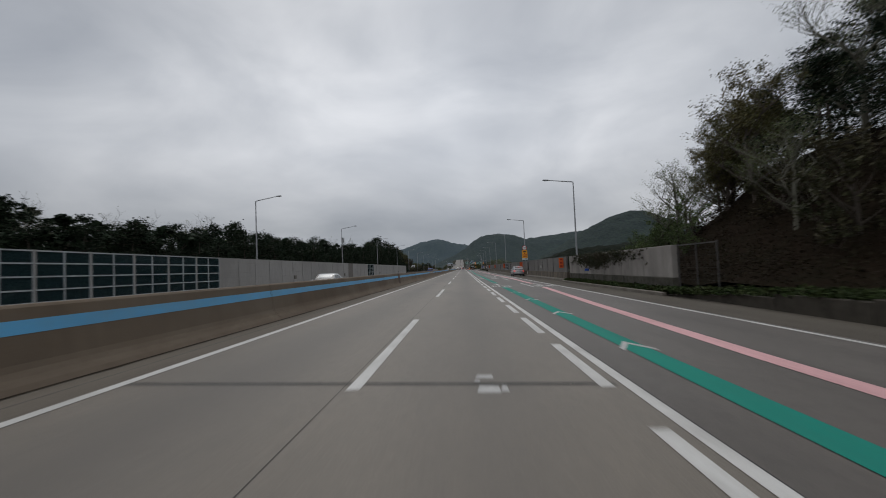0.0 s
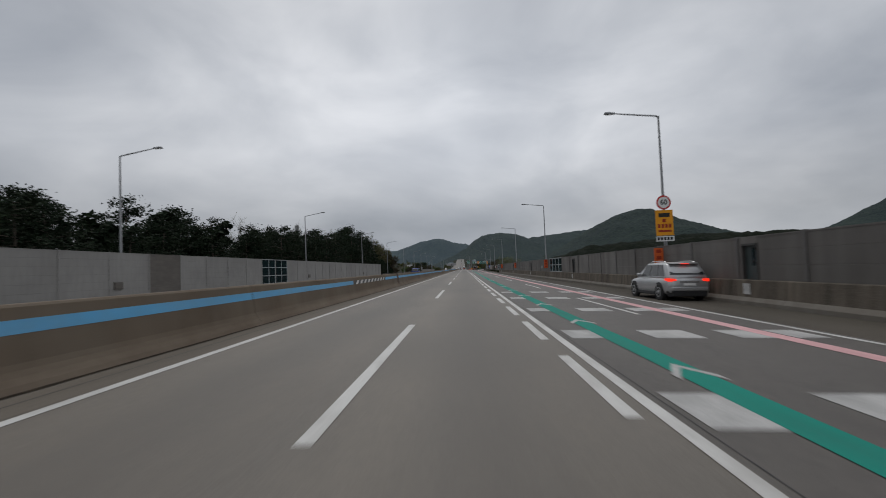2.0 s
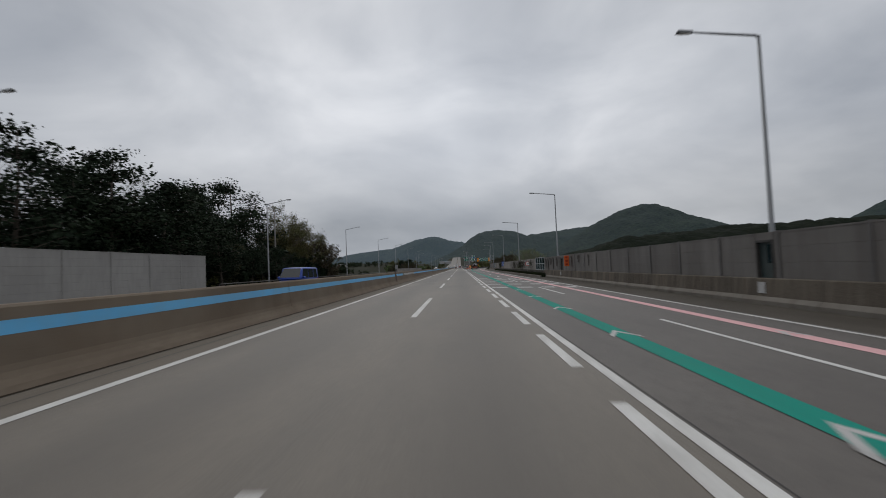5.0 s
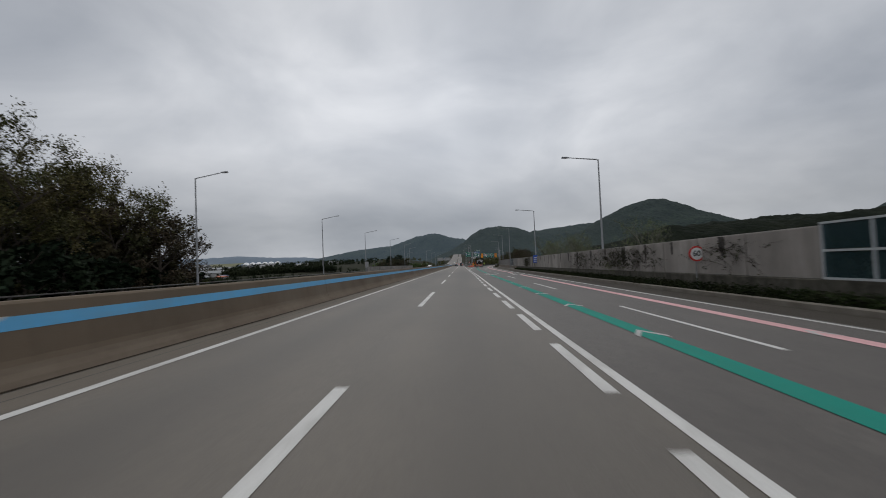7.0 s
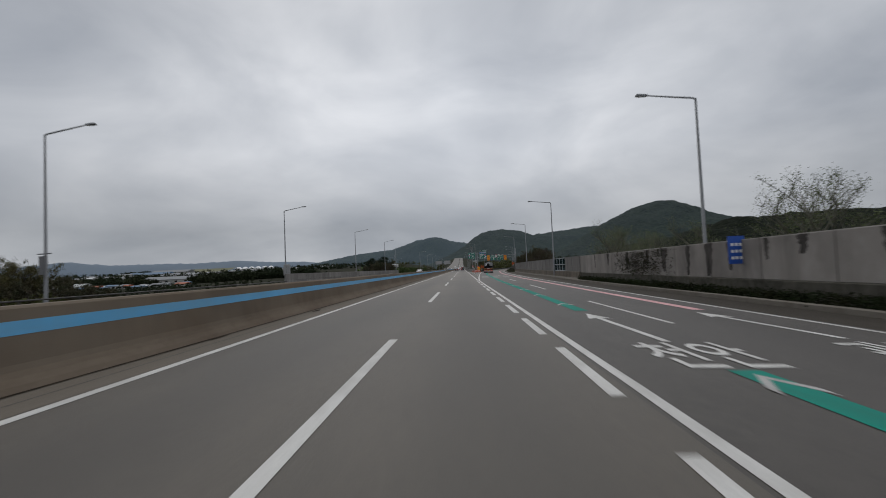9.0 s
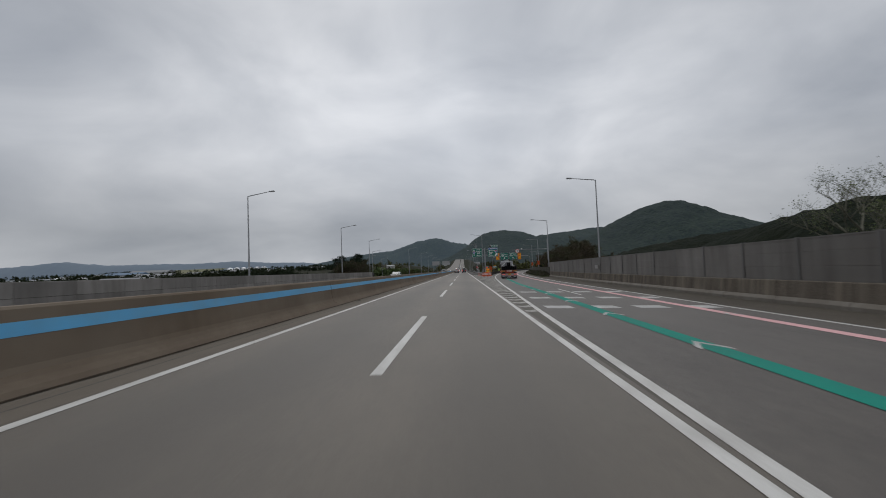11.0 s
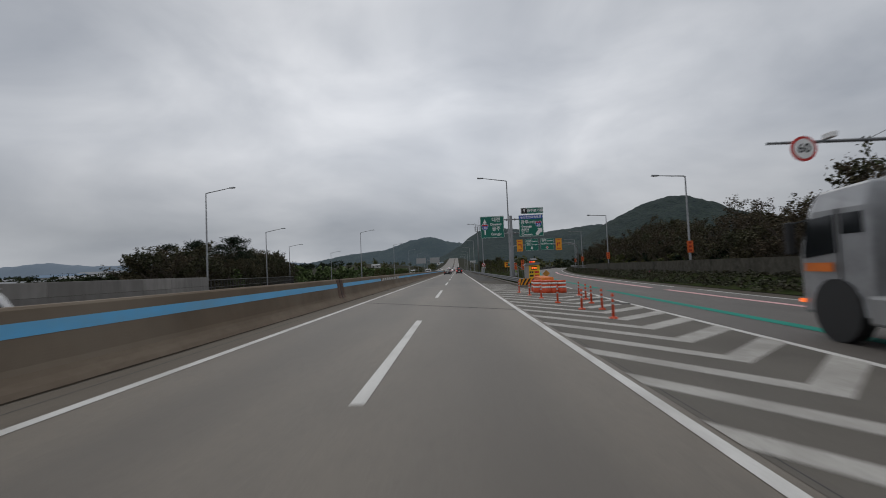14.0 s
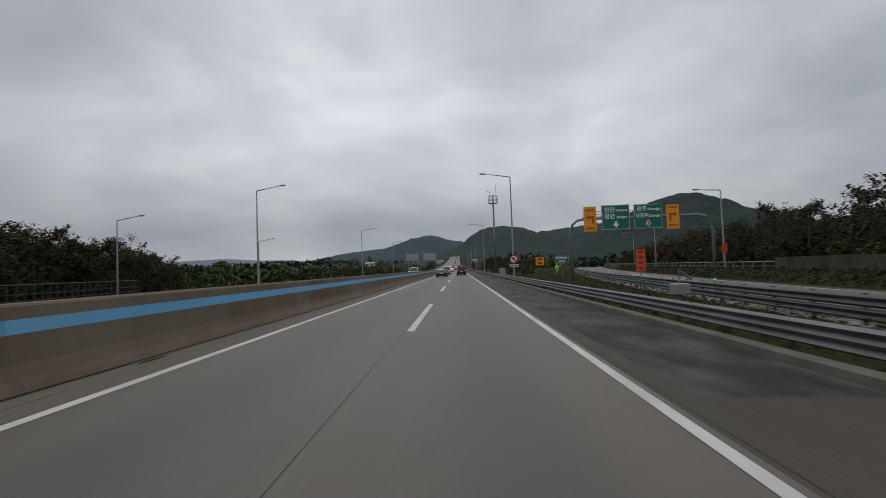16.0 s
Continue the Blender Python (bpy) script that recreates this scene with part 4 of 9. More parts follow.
for y in (343.2, 349.5, 355.9, 361.0, 363.7, 371.2, 377.0, 268.4, 275.1, 282.2, 430.5, 436.2, 441.0, 457.0, 462.3):
    x, w, l = -5.85 + r3.uniform(-0.1, 0.25), r3.uniform(0.05, 0.11), r3.uniform(0.25, 0.7)
    n = 9
    poly("oil_spot", [(x + w * math.cos(2 * math.pi * k / n) * r3.uniform(0.7, 1.2), y + l * math.sin(2 * math.pi * k / n) * r3.uniform(0.7, 1.2)) for k in range(n)], M["grime"], gut, 0.011)


# ---- noise walls ----
def heading(table, y):
    return -math.atan((interp(table, y + 2) - interp(table, y - 2)) / 4.0)


def along(table, y, dx=0.0):
    return (interp(table, y) + dx, y, top(interp(table, y), y), heading(table, y))


def noise_panel(w, h, mat):
    """Panel with shallow louvre grooves; origin at its lower near end, runs along +y."""
    bb = Build()
    prof = [(-0.03, 0.0)]
    rows = max(2, round(h / 0.5))
    for i in range(1, rows):
        z = h * i / rows
        prof += [(-0.03, z - 0.008), (-0.022, z), (-0.03, z + 0.008)]
    prof += [(-0.03, h - 0.06), (-0.045, h - 0.055), (-0.045, h)]
    prof += [(0.08, h), (0.08, 0.0)]
    bb.sweep(prof, [(0, 0.03, 0, 0), (0, w - 0.03, 0, 0)])
    return bb.mesh("panel", mat)


def h_post(h, mat="panel_post"):
    bb = Build()
    bb.box(-0.065, -0.055, -0.075, 0.075, 0, h).box(0.085, 0.095, -0.075, 0.075, 0, h).box(-0.055, 0.085, -0.006, 0.006, 0, h)
    return bb.mesh("post", M[mat])


def window_bay(parent, m, w, h, cols, rows, bar=0.07):
    """Framed clear panes for a wall bay."""
    fr = Build()
    fr.box(-0.05, 0.05, 0.02, w - 0.02, 0, bar).box(-0.05, 0.05, 0.02, w - 0.02, h - bar, h)
    for i in range(cols + 1):
        y = 0.03 + (w - 0.06 - bar) * i / cols
        fr.box(-0.045, 0.045, y, y + bar, bar, h - bar)
    for j in range(1, rows):
        z = h * j / rows
        fr.box(-0.045, 0.045, 0.05, w - 0.05, z - bar / 2, z + bar / 2)
    frame_ob = part("window_frame", fr, M["frame_pale"], parent, "pale metal frame")
    frame_ob.matrix_basis = m
    for i in range(cols):
        for j in range(rows):
            p = Build().box(-0.008, 0.008, w * i / cols + 0.05, w * (i + 1) / cols - 0.05, h * j / rows + 0.045, h * (j + 1) / rows - 0.045)
            po = part("pane", p, M["glass_panel"], parent)
            po.matrix_basis = m
            po.visible_shadow = False


def place(table, y, z, dx=0.0):
    x, yy, zz, hd = along(table, y, dx)
    return Matrix.Translation((x, yy, zz + z)) @ Matrix.Rotation(hd, 4, "Z")


# parapet under the right-hand walls: separate cast lengths
M["escape_door"] = material("dark_green_door", (0.035, 0.05, 0.05), 0.4, var=[(1.5, (0.06, 0.075, 0.072), 0.6, 4, ONE)])
right_wall = thing("noise_wall", "low grey louvred noise wall on a stained concrete parapet", "noise wall", kind="structure")
PARAPET = [(-0.22, -0.2), (-0.22, 0.32), (-0.16, 0.95), (-0.13, 0.98), (0.22, 0.98), (0.22, -0.2)]
TOE = [(-0.36, -0.2), (-0.36, 0.16), (-0.34, 0.19), (-0.23, 0.31), (-0.223, 0.31), (-0.223, -0.2)]
for a, c in [(50 + 4 * i, min(54 + 4 * i, 213.6)) for i in range(41)] + [(315 + 4 * i, 319 + 4 * i) for i in range(23)]:
    part("parapet", Build().sweep(PARAPET, [along(WALL_X, y) for y in steps(a + 0.015, c - 0.015, 2)]), M["wall_base"], right_wall)
    part("parapet_foot", Build().sweep(TOE, [along(WALL_X, y) for y in steps(a + 0.015, c - 0.015, 2)]), M["parapet_toe"], right_wall, "paler foot of the parapet")
PANEL_H = 1.70
PITCH = 3.79
gm = h_post(PANEL_H + 0.03)
panel_meshes = {}


def wall_piece(y0, y1, mat="panel"):
    """One louvred panel between two places along the wall."""
    key = (round(y1 - y0, 2), mat)
    if key not in panel_meshes:
        panel_meshes[key] = noise_panel(key[0], PANEL_H, M[mat])
    o = part("panel", panel_meshes[key], None, right_wall)
    o.matrix_basis = place(WALL_X, y0, 0.98)


def wall_door(y):
    """A narrow escape door in the wall, with a notice on the parapet below it."""
    fr = Build().box(-0.06, 0.1, 0, 0.06, 0, PANEL_H - 0.28).box(-0.06, 0.1, 0.92, 0.98, 0, PANEL_H - 0.28).box(-0.06, 0.1, 0.06, 0.92, PANEL_H - 0.36, PANEL_H - 0.28)
    d = part("door_frame", fr, M["dark_steel"], right_wall)
    d.matrix_basis = place(WALL_X, y, 0.98)
    lintel = part("panel", Build().box(-0.03, 0.08, 0, 0.98, PANEL_H - 0.28, PANEL_H), M["panel"], right_wall)
    lintel.matrix_basis = place(WALL_X, y, 0.98)
    leaf = part("escape_door", Build().box(0.07, 0.1, 0.06, 0.92, 0, PANEL_H - 0.36), M["escape_door"], right_wall, "dark green recessed escape door")
    leaf.matrix_basis = place(WALL_X, y, 0.98)
    pl_ = part("door_pane", Build().box(0.06, 0.069, 0.12, 0.5, 0.55, 1.25), M["glass_panel"], right_wall, "pale clear pane in the door")
    pl_.matrix_basis = place(WALL_X, y, 0.98)
    sg = part("notice_plate", Build().box(-0.02, 0.0, 0.3, 0.72, 0.0, 0.42), M["notice_white"], right_wall, "small scuffed white notice")
    sg.matrix_basis = place(WALL_X, y, 0.42, -0.21)


DOORS = (79.65, 108.9, 139.2, 168.4, 204.0)
GLASS = ((115.05, 122.63), (322.5, 330.0))
DULL = (367.9, 56.0, 152.9)
for start, k0, k1 in ((107.47, -15, 29), (364.3, -13, 12)):
    for k in range(k0, k1):
        y, e = start + PITCH * k, start + PITCH * (k + 1)
        if y > 212 and y < 300:
            break
        po = part("post", gm, None, right_wall)
        po.matrix_basis = place(WALL_X, y, 0.98)
        door = [d for d in DOORS if y < d + 0.5 < e]
        glass = [g for g in GLASS if g[0] - 0.1 < (y + e) / 2 < g[1] + 0.1]
        if glass:
            window_bay(right_wall, place(WALL_X, y, 1.0), PITCH, PANEL_H - 0.03, 2, 2)
        elif door:
            d = min(max(door[0], y + 0.2), e - 1.2)
            wall_piece(y, d)
            wall_door(d)
            wall_piece(d + 0.98, e)
        else:
            wall_piece(y, e, "panel_dull" if any(y < v + 1 < e for v in DULL) else "panel")
# louvred vents and hatches let into the panels
for y, z in ((127.9, 1.42), (369.0, 1.5), (152.0, 1.4), (66.5, 1.45)):
    hatch = part("hatch_plate", Build().box(-0.055, -0.03, 0.0, 1.15, 0.0, 0.36), M["panel_l"], right_wall, "pale patch plate")
    hatch.matrix_basis = place(WALL_X, y + 0.15, z)
    vent = part("vent_box", Build().box(-0.09, -0.03, 0.0, 0.36, -0.06, 0.38).box(-0.10, -0.09, 0.04, 0.32, 0.02, 0.06).box(-0.10, -0.09, 0.04, 0.32, 0.14, 0.18).box(-0.10, -0.09, 0.04, 0.32, 0.26, 0.30), M["panel_dark"], right_wall, "small brown vent box")
    vent.matrix_basis = place(WALL_X, y - 0.4, z)

BAY = 216.05
wall_piece(213.6, 216.0)
part("parapet", Build().sweep(PARAPET, [along(WALL_X, y) for y in (213.62, 216.0)]), M["wall_base"], right_wall)
# concrete retaining walls with ivy, before and after the panels
conc_wall = thing("retaining_wall", "grey concrete wall streaked black by water, ivy on top", "wall", kind="structure")
for a, c in [(25.4 + 4 * i, min(29.4 + 4 * i, 49.6)) for i in range(7)] + [(224 + 4 * i, 228 + 4 * i) for i in range(23)]:
    if c - a < 0.5:
        continue
    part("wall_slab", Build().sweep([(-0.10, 0.90), (-0.12, 0.92), (-0.12, 2.62), (-0.10, 2.66), (0.18, 2.66), (0.18, 0.90)], [along(WALL_X, y, 0.1) for y in steps(a + 0.03, c - 0.03, 2)]), M["wall_conc"], conc_wall)
    part("wall_foot", Build().sweep([(-0.16, -0.2), (-0.16, 0.86), (-0.12, 0.90), (0.2, 0.90), (0.2, -0.2)], [along(WALL_X, y, 0.1) for y in steps(a + 0.008, c - 0.008, 2)]), M["wall_foot"], conc_wall, "black-green stained lower band")
window_bay(conc_wall, place(WALL_X, BAY, 0.9), (223.95 - BAY) / 2, 1.86, 2, 2)
window_bay(conc_wall, place(WALL_X, (BAY + 223.95) / 2, 0.9), (223.95 - BAY) / 2, 1.86, 2, 2)
part("wall_slab", Build().sweep([(-0.15, -0.2), (-0.15, 0.9), (0.18, 0.9), (0.18, -0.2)], [along(WALL_X, y) for y in steps(BAY, 223.9, 2)]), M["wall_foot"], conc_wall)
for a in range(-60, 24, 4):
    lo = interp([(12, 0.68), (24, 0.2)], a + 2)
    dx = [interp([(8, -1.25), (24, -0.35)], y) for y in (a, a + 4)]
    part("wall_slab", Build().sweep([(-0.1, -0.2), (-0.1, lo - 0.02), (-0.08, lo), (0.14, lo), (0.14, -0.2)], [along(WALL_X, y, d_) for y, d_ in zip((a + 0.012, a + 3.988), dx)]), M["low_wall"], conc_wall)
M["wall_stain"] = material("black_water_stain", (0.045, 0.041, 0.038), 0.9, spec=0.08, var=[(2.2, (0.15, 0.138, 0.128), 0.8, 6, (1, 1, 0.3)), (14, (0.09, 0.083, 0.077), 0.6, 4, (1, 1, 0.2))])
r5 = random.Random(91)


def water_stain(y, width, length, start=2.62, face=0.024, wall=None):
    """A ragged dark run of dirty water down the road face of the wall."""
    n = 9
    rows = []
    for k in range(n + 1):
        u = k / n
        w = width * (1.0 - 0.55 * u) * r5.uniform(0.75, 1.2)
        c = y + 0.12 * width * r5.uniform(-1, 1)
        z = start - length * u * (1.0 if k < n else r5.uniform(0.95, 1.05))
        rows.append([(interp(WALL_X, v) - face, v, top(interp(WALL_X, v), v) + z + r5.uniform(-0.02, 0.02)) for v in (c - w / 2, c - w / 6, c + w / 6, c + w / 2)])
    bb = Build()
    for row in rows:
        bb.v += row
    bb.f = [(4 * i + j, 4 * i + j + 1, 4 * i + j + 5, 4 * i + j + 4) for i in range(n) for j in range(3)]
    part("water_stain", bb, M["wall_stain"], wall or conc_wall, "black run of dirty water")


for y, w, l in ((290.4, 0.55, 1.6), (288.2, 0.8, 1.65), (286.3, 0.5, 1.3), (283.6, 0.35, 0.9), (281.5, 0.6, 0.7), (293.5, 0.9, 1.5), (296.2, 0.5, 1.2), (278.0, 0.5, 0.8), (274.5, 0.3, 1.2), (270.2, 0.7, 0.6), (266.0, 0.4, 1.0), (261.5, 0.6, 0.9), (257.2, 0.5, 1.3), (252.0, 0.7, 1.1),
                (247.5, 0.5, 0.8), (243.0, 0.9, 1.3), (238.8, 0.5, 1.0), (234.9, 0.4, 0.7), (229.8, 0.6, 0.9), (300.2, 0.7, 1.4), (305.0, 0.6, 1.0), (309.1, 0.4, 1.2)):
    water_stain(y, w, l)
for y, w, l in ((214.6, 1.2, 1.3), (212.9, 0.7, 1.5), (211.2, 1.4, 0.9), (209.4, 0.8, 1.35), (207.3, 1.1, 1.0), (205.2, 0.5, 1.4), (202.1, 0.9, 0.8), (199.6, 0.6, 1.1), (196.8, 1.0, 0.7), (193.2, 0.5, 1.0)):
    water_stain(y, w, l, 2.5, 0.075, right_wall)
# wire gate at the end of the concrete wall
gate = thing("wire_gate", "dark wire mesh gate beside the end of the concrete wall", "gate")
gate.matrix_basis = Matrix.Translation((11.45, 21.4, -0.3))
gf = Build()
for y in (0.0, 1.9, 3.8):
    gf.box(-0.03, 0.03, y, y + 0.06, 0, 2.65)
part("gate_frame", gf.box(-0.03, 0.03, 0.06, 3.8, 2.55, 2.61).box(-0.03, 0.03, 0.06, 3.8, 0.1, 0.16), M["dark_steel"], gate)
wires = Build()
for i in range(13):
    wires.tube([(0, 0.1 + 0.3 * i, 0.12), (0, 0.1 + 0.3 * i, 2.58)], 0.003, 4, False)
for i in range(8):
    wires.tube([(0.012, 0.05, 0.2 + 0.3 * i), (0.012, 3.82, 0.2 + 0.3 * i)], 0.003, 4, False)
part("wire_mesh", wires, M["dark_steel"], gate)

# kerb of the planted strip below the concrete wall
kerb = thing("kerb", "weathered concrete kerb along the shoulder", "kerb", kind="structure")
for a in list(range(24, 48, 4)) + list(range(214, 316, 4)):
    dx = -0.95 if a > 100 else -1.1
    part("kerb_stone", Build().sweep([(-0.12, -0.1), (-0.12, 0.2), (-0.09, 0.23), (0.1, 0.23), (0.12, -0.1)], [along(WALL_X, y, dx) for y in steps(a + 0.01, a + 3.99, 4)]), M["kerb"], kerb)
for a in range(438, 760, 4):
    part("kerb_stone", Build().sweep([(-0.12, -0.15), (-0.12, 0.12), (-0.09, 0.15), (0.1, 0.15), (0.12, -0.15)], [(4.92, y, top(4.7, y), 0) for y in (a + 0.01, a + 3.99)]), M["kerb"], kerb)

# left-hand wall beyond the opposite carriageway
left_wall = thing("noise_wall", "pale grey louvred noise wall beyond the opposite carriageway", "noise wall", kind="structure")
LX = -23.9
LH = 3.0
LP = 3.93
lp, lg = noise_panel(LP, LH, M["panel_l"]), h_post(LH + 0.02, "panel_l")
ldark = noise_panel(LP, LH, M["panel_dark"])
for k in range(-39, 25):
    y = 95.55 + LP * k
    mm = Matrix.Translation((LX, y, 0.55)) @ Matrix.Scale(-1, 4, (1, 0, 0))
    o = part("post", lg, None, left_wall)
    o.matrix_basis = mm
    if k < -13 or k in (5, 6):
        window_bay(left_wall, mm, LP, LH, 2, 4 if k < 0 else 3, 0.08)
    else:
        o = part("panel", ldark if k == 0 else lp, None, left_wall)
        o.matrix_basis = mm
for y, z in ((92.0, 1.0), (131.5, 1.0), (64.5, 1.0), (170.0, 1.0)):
    vent = part("vent_box", Build().box(-0.06, 0.06, 0.0, 0.75, 0.0, 0.5).box(0.06, 0.075, 0.06, 0.69, 0.08, 0.14).box(0.06, 0.075, 0.06, 0.69, 0.24, 0.30).box(0.06, 0.075, 0.06, 0.69, 0.38, 0.44), M["panel_dark"], left_wall, "small brown vent box")
    vent.matrix_basis = Matrix.Translation((LX + 0.06, y, z))
for y in range(-60, 196, 8):
    part("parapet", Build().sweep([(-0.2, -0.9), (-0.2, 0.57), (0.2, 0.57), (0.3, -0.9)], [(LX, y + 0.01, 0, 0), (LX, y + 7.99, 0, 0)]), M["wall_base"], left_wall)

# low wall and rails further on
low_wall = thing("low_parapet", "low grey concrete parapet beside the opposite carriageway", "parapet", kind="structure")
for a in list(range(196, 330, 10)):
    part("parapet", Build().sweep([(-0.15, -1.0), (-0.15, 0.35), (0.15, 0.35), (0.2, -1.0)], straight(LX, a + 0.01, a + 9.99)), M["wall_base"], low_wall)
LEFT_BEND = [(300, LX), (436, LX), (447.5, -25.7), (472, -29.8), (504.5, -37.8), (512, -40.2), (540, -50)]
for a in range(326, 446, 4):
    run = [along(LEFT_BEND, y) for y in steps(a + 0.012, min(a + 3.988, 446), 2)]
    run = [(x, y, 0.0, hd) for x, y, z, hd in run]
    part("parapet", Build().sweep([(-0.15, -1.0), (-0.14, 0.92), (0.14, 0.92), (0.2, -1.0)], run), M["parapet_grey"], low_wall)
    part("parapet", Build().sweep([(-0.13, 0.94), (-0.12, 1.78), (-0.1, 1.8), (0.1, 1.8), (0.12, 1.78), (0.13, 0.94)], run), M["parapet_grey"], low_wall)


def rail_fence(name, label, path, h, gap, mat, bars):
    root = thing(name, label, "fence", kind="structure")
    pb = Build().box(-0.04, 0.04, -0.04, 0.04, -0.3, h).mesh("post", mat)
    for x, y, z, hd in path:
        o = part("post", pb, None, root)
        o.matrix_basis = Matrix.Translation((x, y, z)) @ Matrix.Rotation(hd, 4, "Z")
    for zz, r in bars:
        part("rail", Build().tube([(x, y, z + zz) for x, y, z, hd in path], r, 6), mat, root)
    return root


# the far verge bends away from the motorway here
rail_fence("rail_fence", "grey steel rail fence on the far verge", [(interp(LEFT_BEND, y), y, -0.2, heading(LEFT_BEND, y)) for y in range(446, 510)], 1.72, 1, M["dark_steel"], [(1.7, 0.045), (0.95, 0.03), (0.45, 0.03)])
rail_fence("guard_rail", "thin dark steel rail beside the far verge", [(LX + 0.1, y, 0.35, 0) for y in range(196, 330, 4)], 0.5, 4, M["dark_steel"], [(0.45, 0.05)])


THRIE = [(0.0, -0.20), (-0.04, -0.185), (-0.075, -0.15), (-0.04, -0.105), (-0.012, -0.075), (-0.04, -0.05), (-0.075, 0.0), (-0.04, 0.05), (-0.012, 0.075), (-0.04, 0.105), (-0.075, 0.15), (-0.04, 0.185), (0.0, 0.20)]
THRIE = THRIE + [(a + 0.008, z) for a, z in reversed(THRIE)]


def w_beam(name, label, path, mat, heights, gap_posts, post_h=0.8, shape=None):
    root = thing(name, label, "guard rail", kind="structure")
    prof = [(0.0, -0.155), (-0.04, -0.13), (-0.075, -0.09), (-0.04, -0.03), (-0.01, 0.0), (-0.04, 0.03), (-0.075, 0.09), (-0.04, 0.13), (0.0, 0.155), (0.006, 0.155), (-0.03, 0.13), (-0.065, 0.09), (-0.03, 0.03), (0.0, 0.0), (-0.03, -0.03), (-0.065, -0.09), (-0.03, -0.13), (0.006, -0.155)]
    for h in heights:
        for i in range(0, len(path) - 1, 2):
            seg = [(x, y, z + h, hd) for x, y, z, hd in path[i:i + 3]]
            part("beam", Build().sweep(shape or prof, seg), mat, root)
    pb = Build().tube([(0.1, 0, -0.4), (0.1, 0, post_h)], 0.06, 8).box(0.0, 0.1, -0.05, 0.05, heights[0] - 0.06, heights[0] + 0.06).mesh("post", M["dark_steel"])
    for x, y, z, hd in path[::gap_posts]:
        o = part("post", pb, None, root)
        o.matrix_basis = Matrix.Translation((x, y, z)) @ Matrix.Rotation(hd, 4, "Z")
    return root


w_beam("guard_rail", "galvanised three-wave steel guard rail along the shoulder", [(5.1, y, top(4.9, y), 0) for y in range(438, 900, 2)], M["steel"], (0.47,), 1, 0.68, THRIE)
w_beam("guard_rail", "dull double steel guard rail along the ramp", [(interp(RAMP_L, y) - 1.3, y, top(12, y), heading(RAMP_L, y)) for y in range(446, 700, 2)], M["dark_rail"], (0.38, 0.72), 1, 0.9)
rail_fence("rail_fence", "pale steel railing above the ramp's outer edge", [(interp(WALL_X, y), y, top(12, y) + 0.35, heading(WALL_X, y)) for y in range(492, 660, 2)], 1.15, 2, M["steel_dull"], [(1.12, 0.045), (0.75, 0.025), (0.3, 0.025)])
rw = thing("retaining_wall", "low stained concrete wall along the ramp", "wall", kind="structure")
for a in range(408, 660, 4):
    h = 1.85 if a < 490 else 0.75
    part("wall_slab", Build().sweep([(-0.12, -0.3), (-0.12, h), (0.15, h), (0.15, -0.3)], [along(WALL_X, y) for y in steps(a + 0.012, a + 3.988, 2)]), M["wall_foot"], rw)

foot = thing("rail_footing", "pale concrete footing under the ramp's guard rail", "footing", kind="structure")
for a in range(446, 640, 4):
    part("footing_block", Build().sweep([(-0.14, -0.2), (-0.14, 0.09), (0.14, 0.11), (0.16, -0.2)], [(interp(RAMP_L, y) - 1.2, y, top(12, y), heading(RAMP_L, y)) for y in (a + 0.01, a + 2, a + 3.99)]), M["kerb_pale"], foot)

# planted slope between the ramp's shoulder and its wall
bb = Build()
ys = steps(406, 660, 4)
for y in ys:
    for d, z in ((-1.9, 0.02), (-1.2, 0.3), (-0.5, 0.72), (-0.05, 0.85)):
        x = interp(WALL_X, y) + d
        bb.v.append((x, y, top(x, y) + z * smooth(404, 416, y) + 0.01))
for i in range(len(ys) - 1):
    for k in range(3):
        bb.f.append((i * 4 + k, i * 4 + k + 1, i * 4 + k + 5, i * 4 + k + 4))
tagged(part("ramp_bank", bb, M["turf"], smooth=True), "low planted bank below the ramp wall", "bank", kind="structure")


# ---- trees ----
def grow(rng, p, d, length, r, level, wood, tips, spread=0.6, lift=0.25, splits=(3, 4), taper=0.62):
    n = 4 if level > 1 else 2
    pts, rad = [p.copy()], [r]
    q, dd = p.copy(), d.copy()
    for i in range(n):
        dd = (dd + Vector((rng.uniform(-1, 1), rng.uniform(-1, 1), rng.uniform(-0.5, 1))) * 0.14).normalized()
        q = q + dd * length / n
        pts.append(q.copy())
        rad.append(r * (1 - 0.45 * (i + 1) / n))
    wood.tube(pts, rad, 5 if level > 1 else 3, False)
    if level <= 0:
        tips.append(q)
        tips.append(pts[1])
        return
    for k in range(rng.randint(*splits)):
        a = rng.uniform(0, 2 * math.pi)
        o = Vector((math.cos(a), math.sin(a), 0))
        nd = (dd * (1 - spread) + o * spread + Vector((0, 0, lift))).normalized()
        start = pts[rng.choice((2, 3, 4) if n == 4 else (1, 2, 2))]
        grow(rng, start, nd, length * rng.uniform(0.55, 0.8), r * 0.5, level - 1, wood, tips, spread, lift, splits, taper)


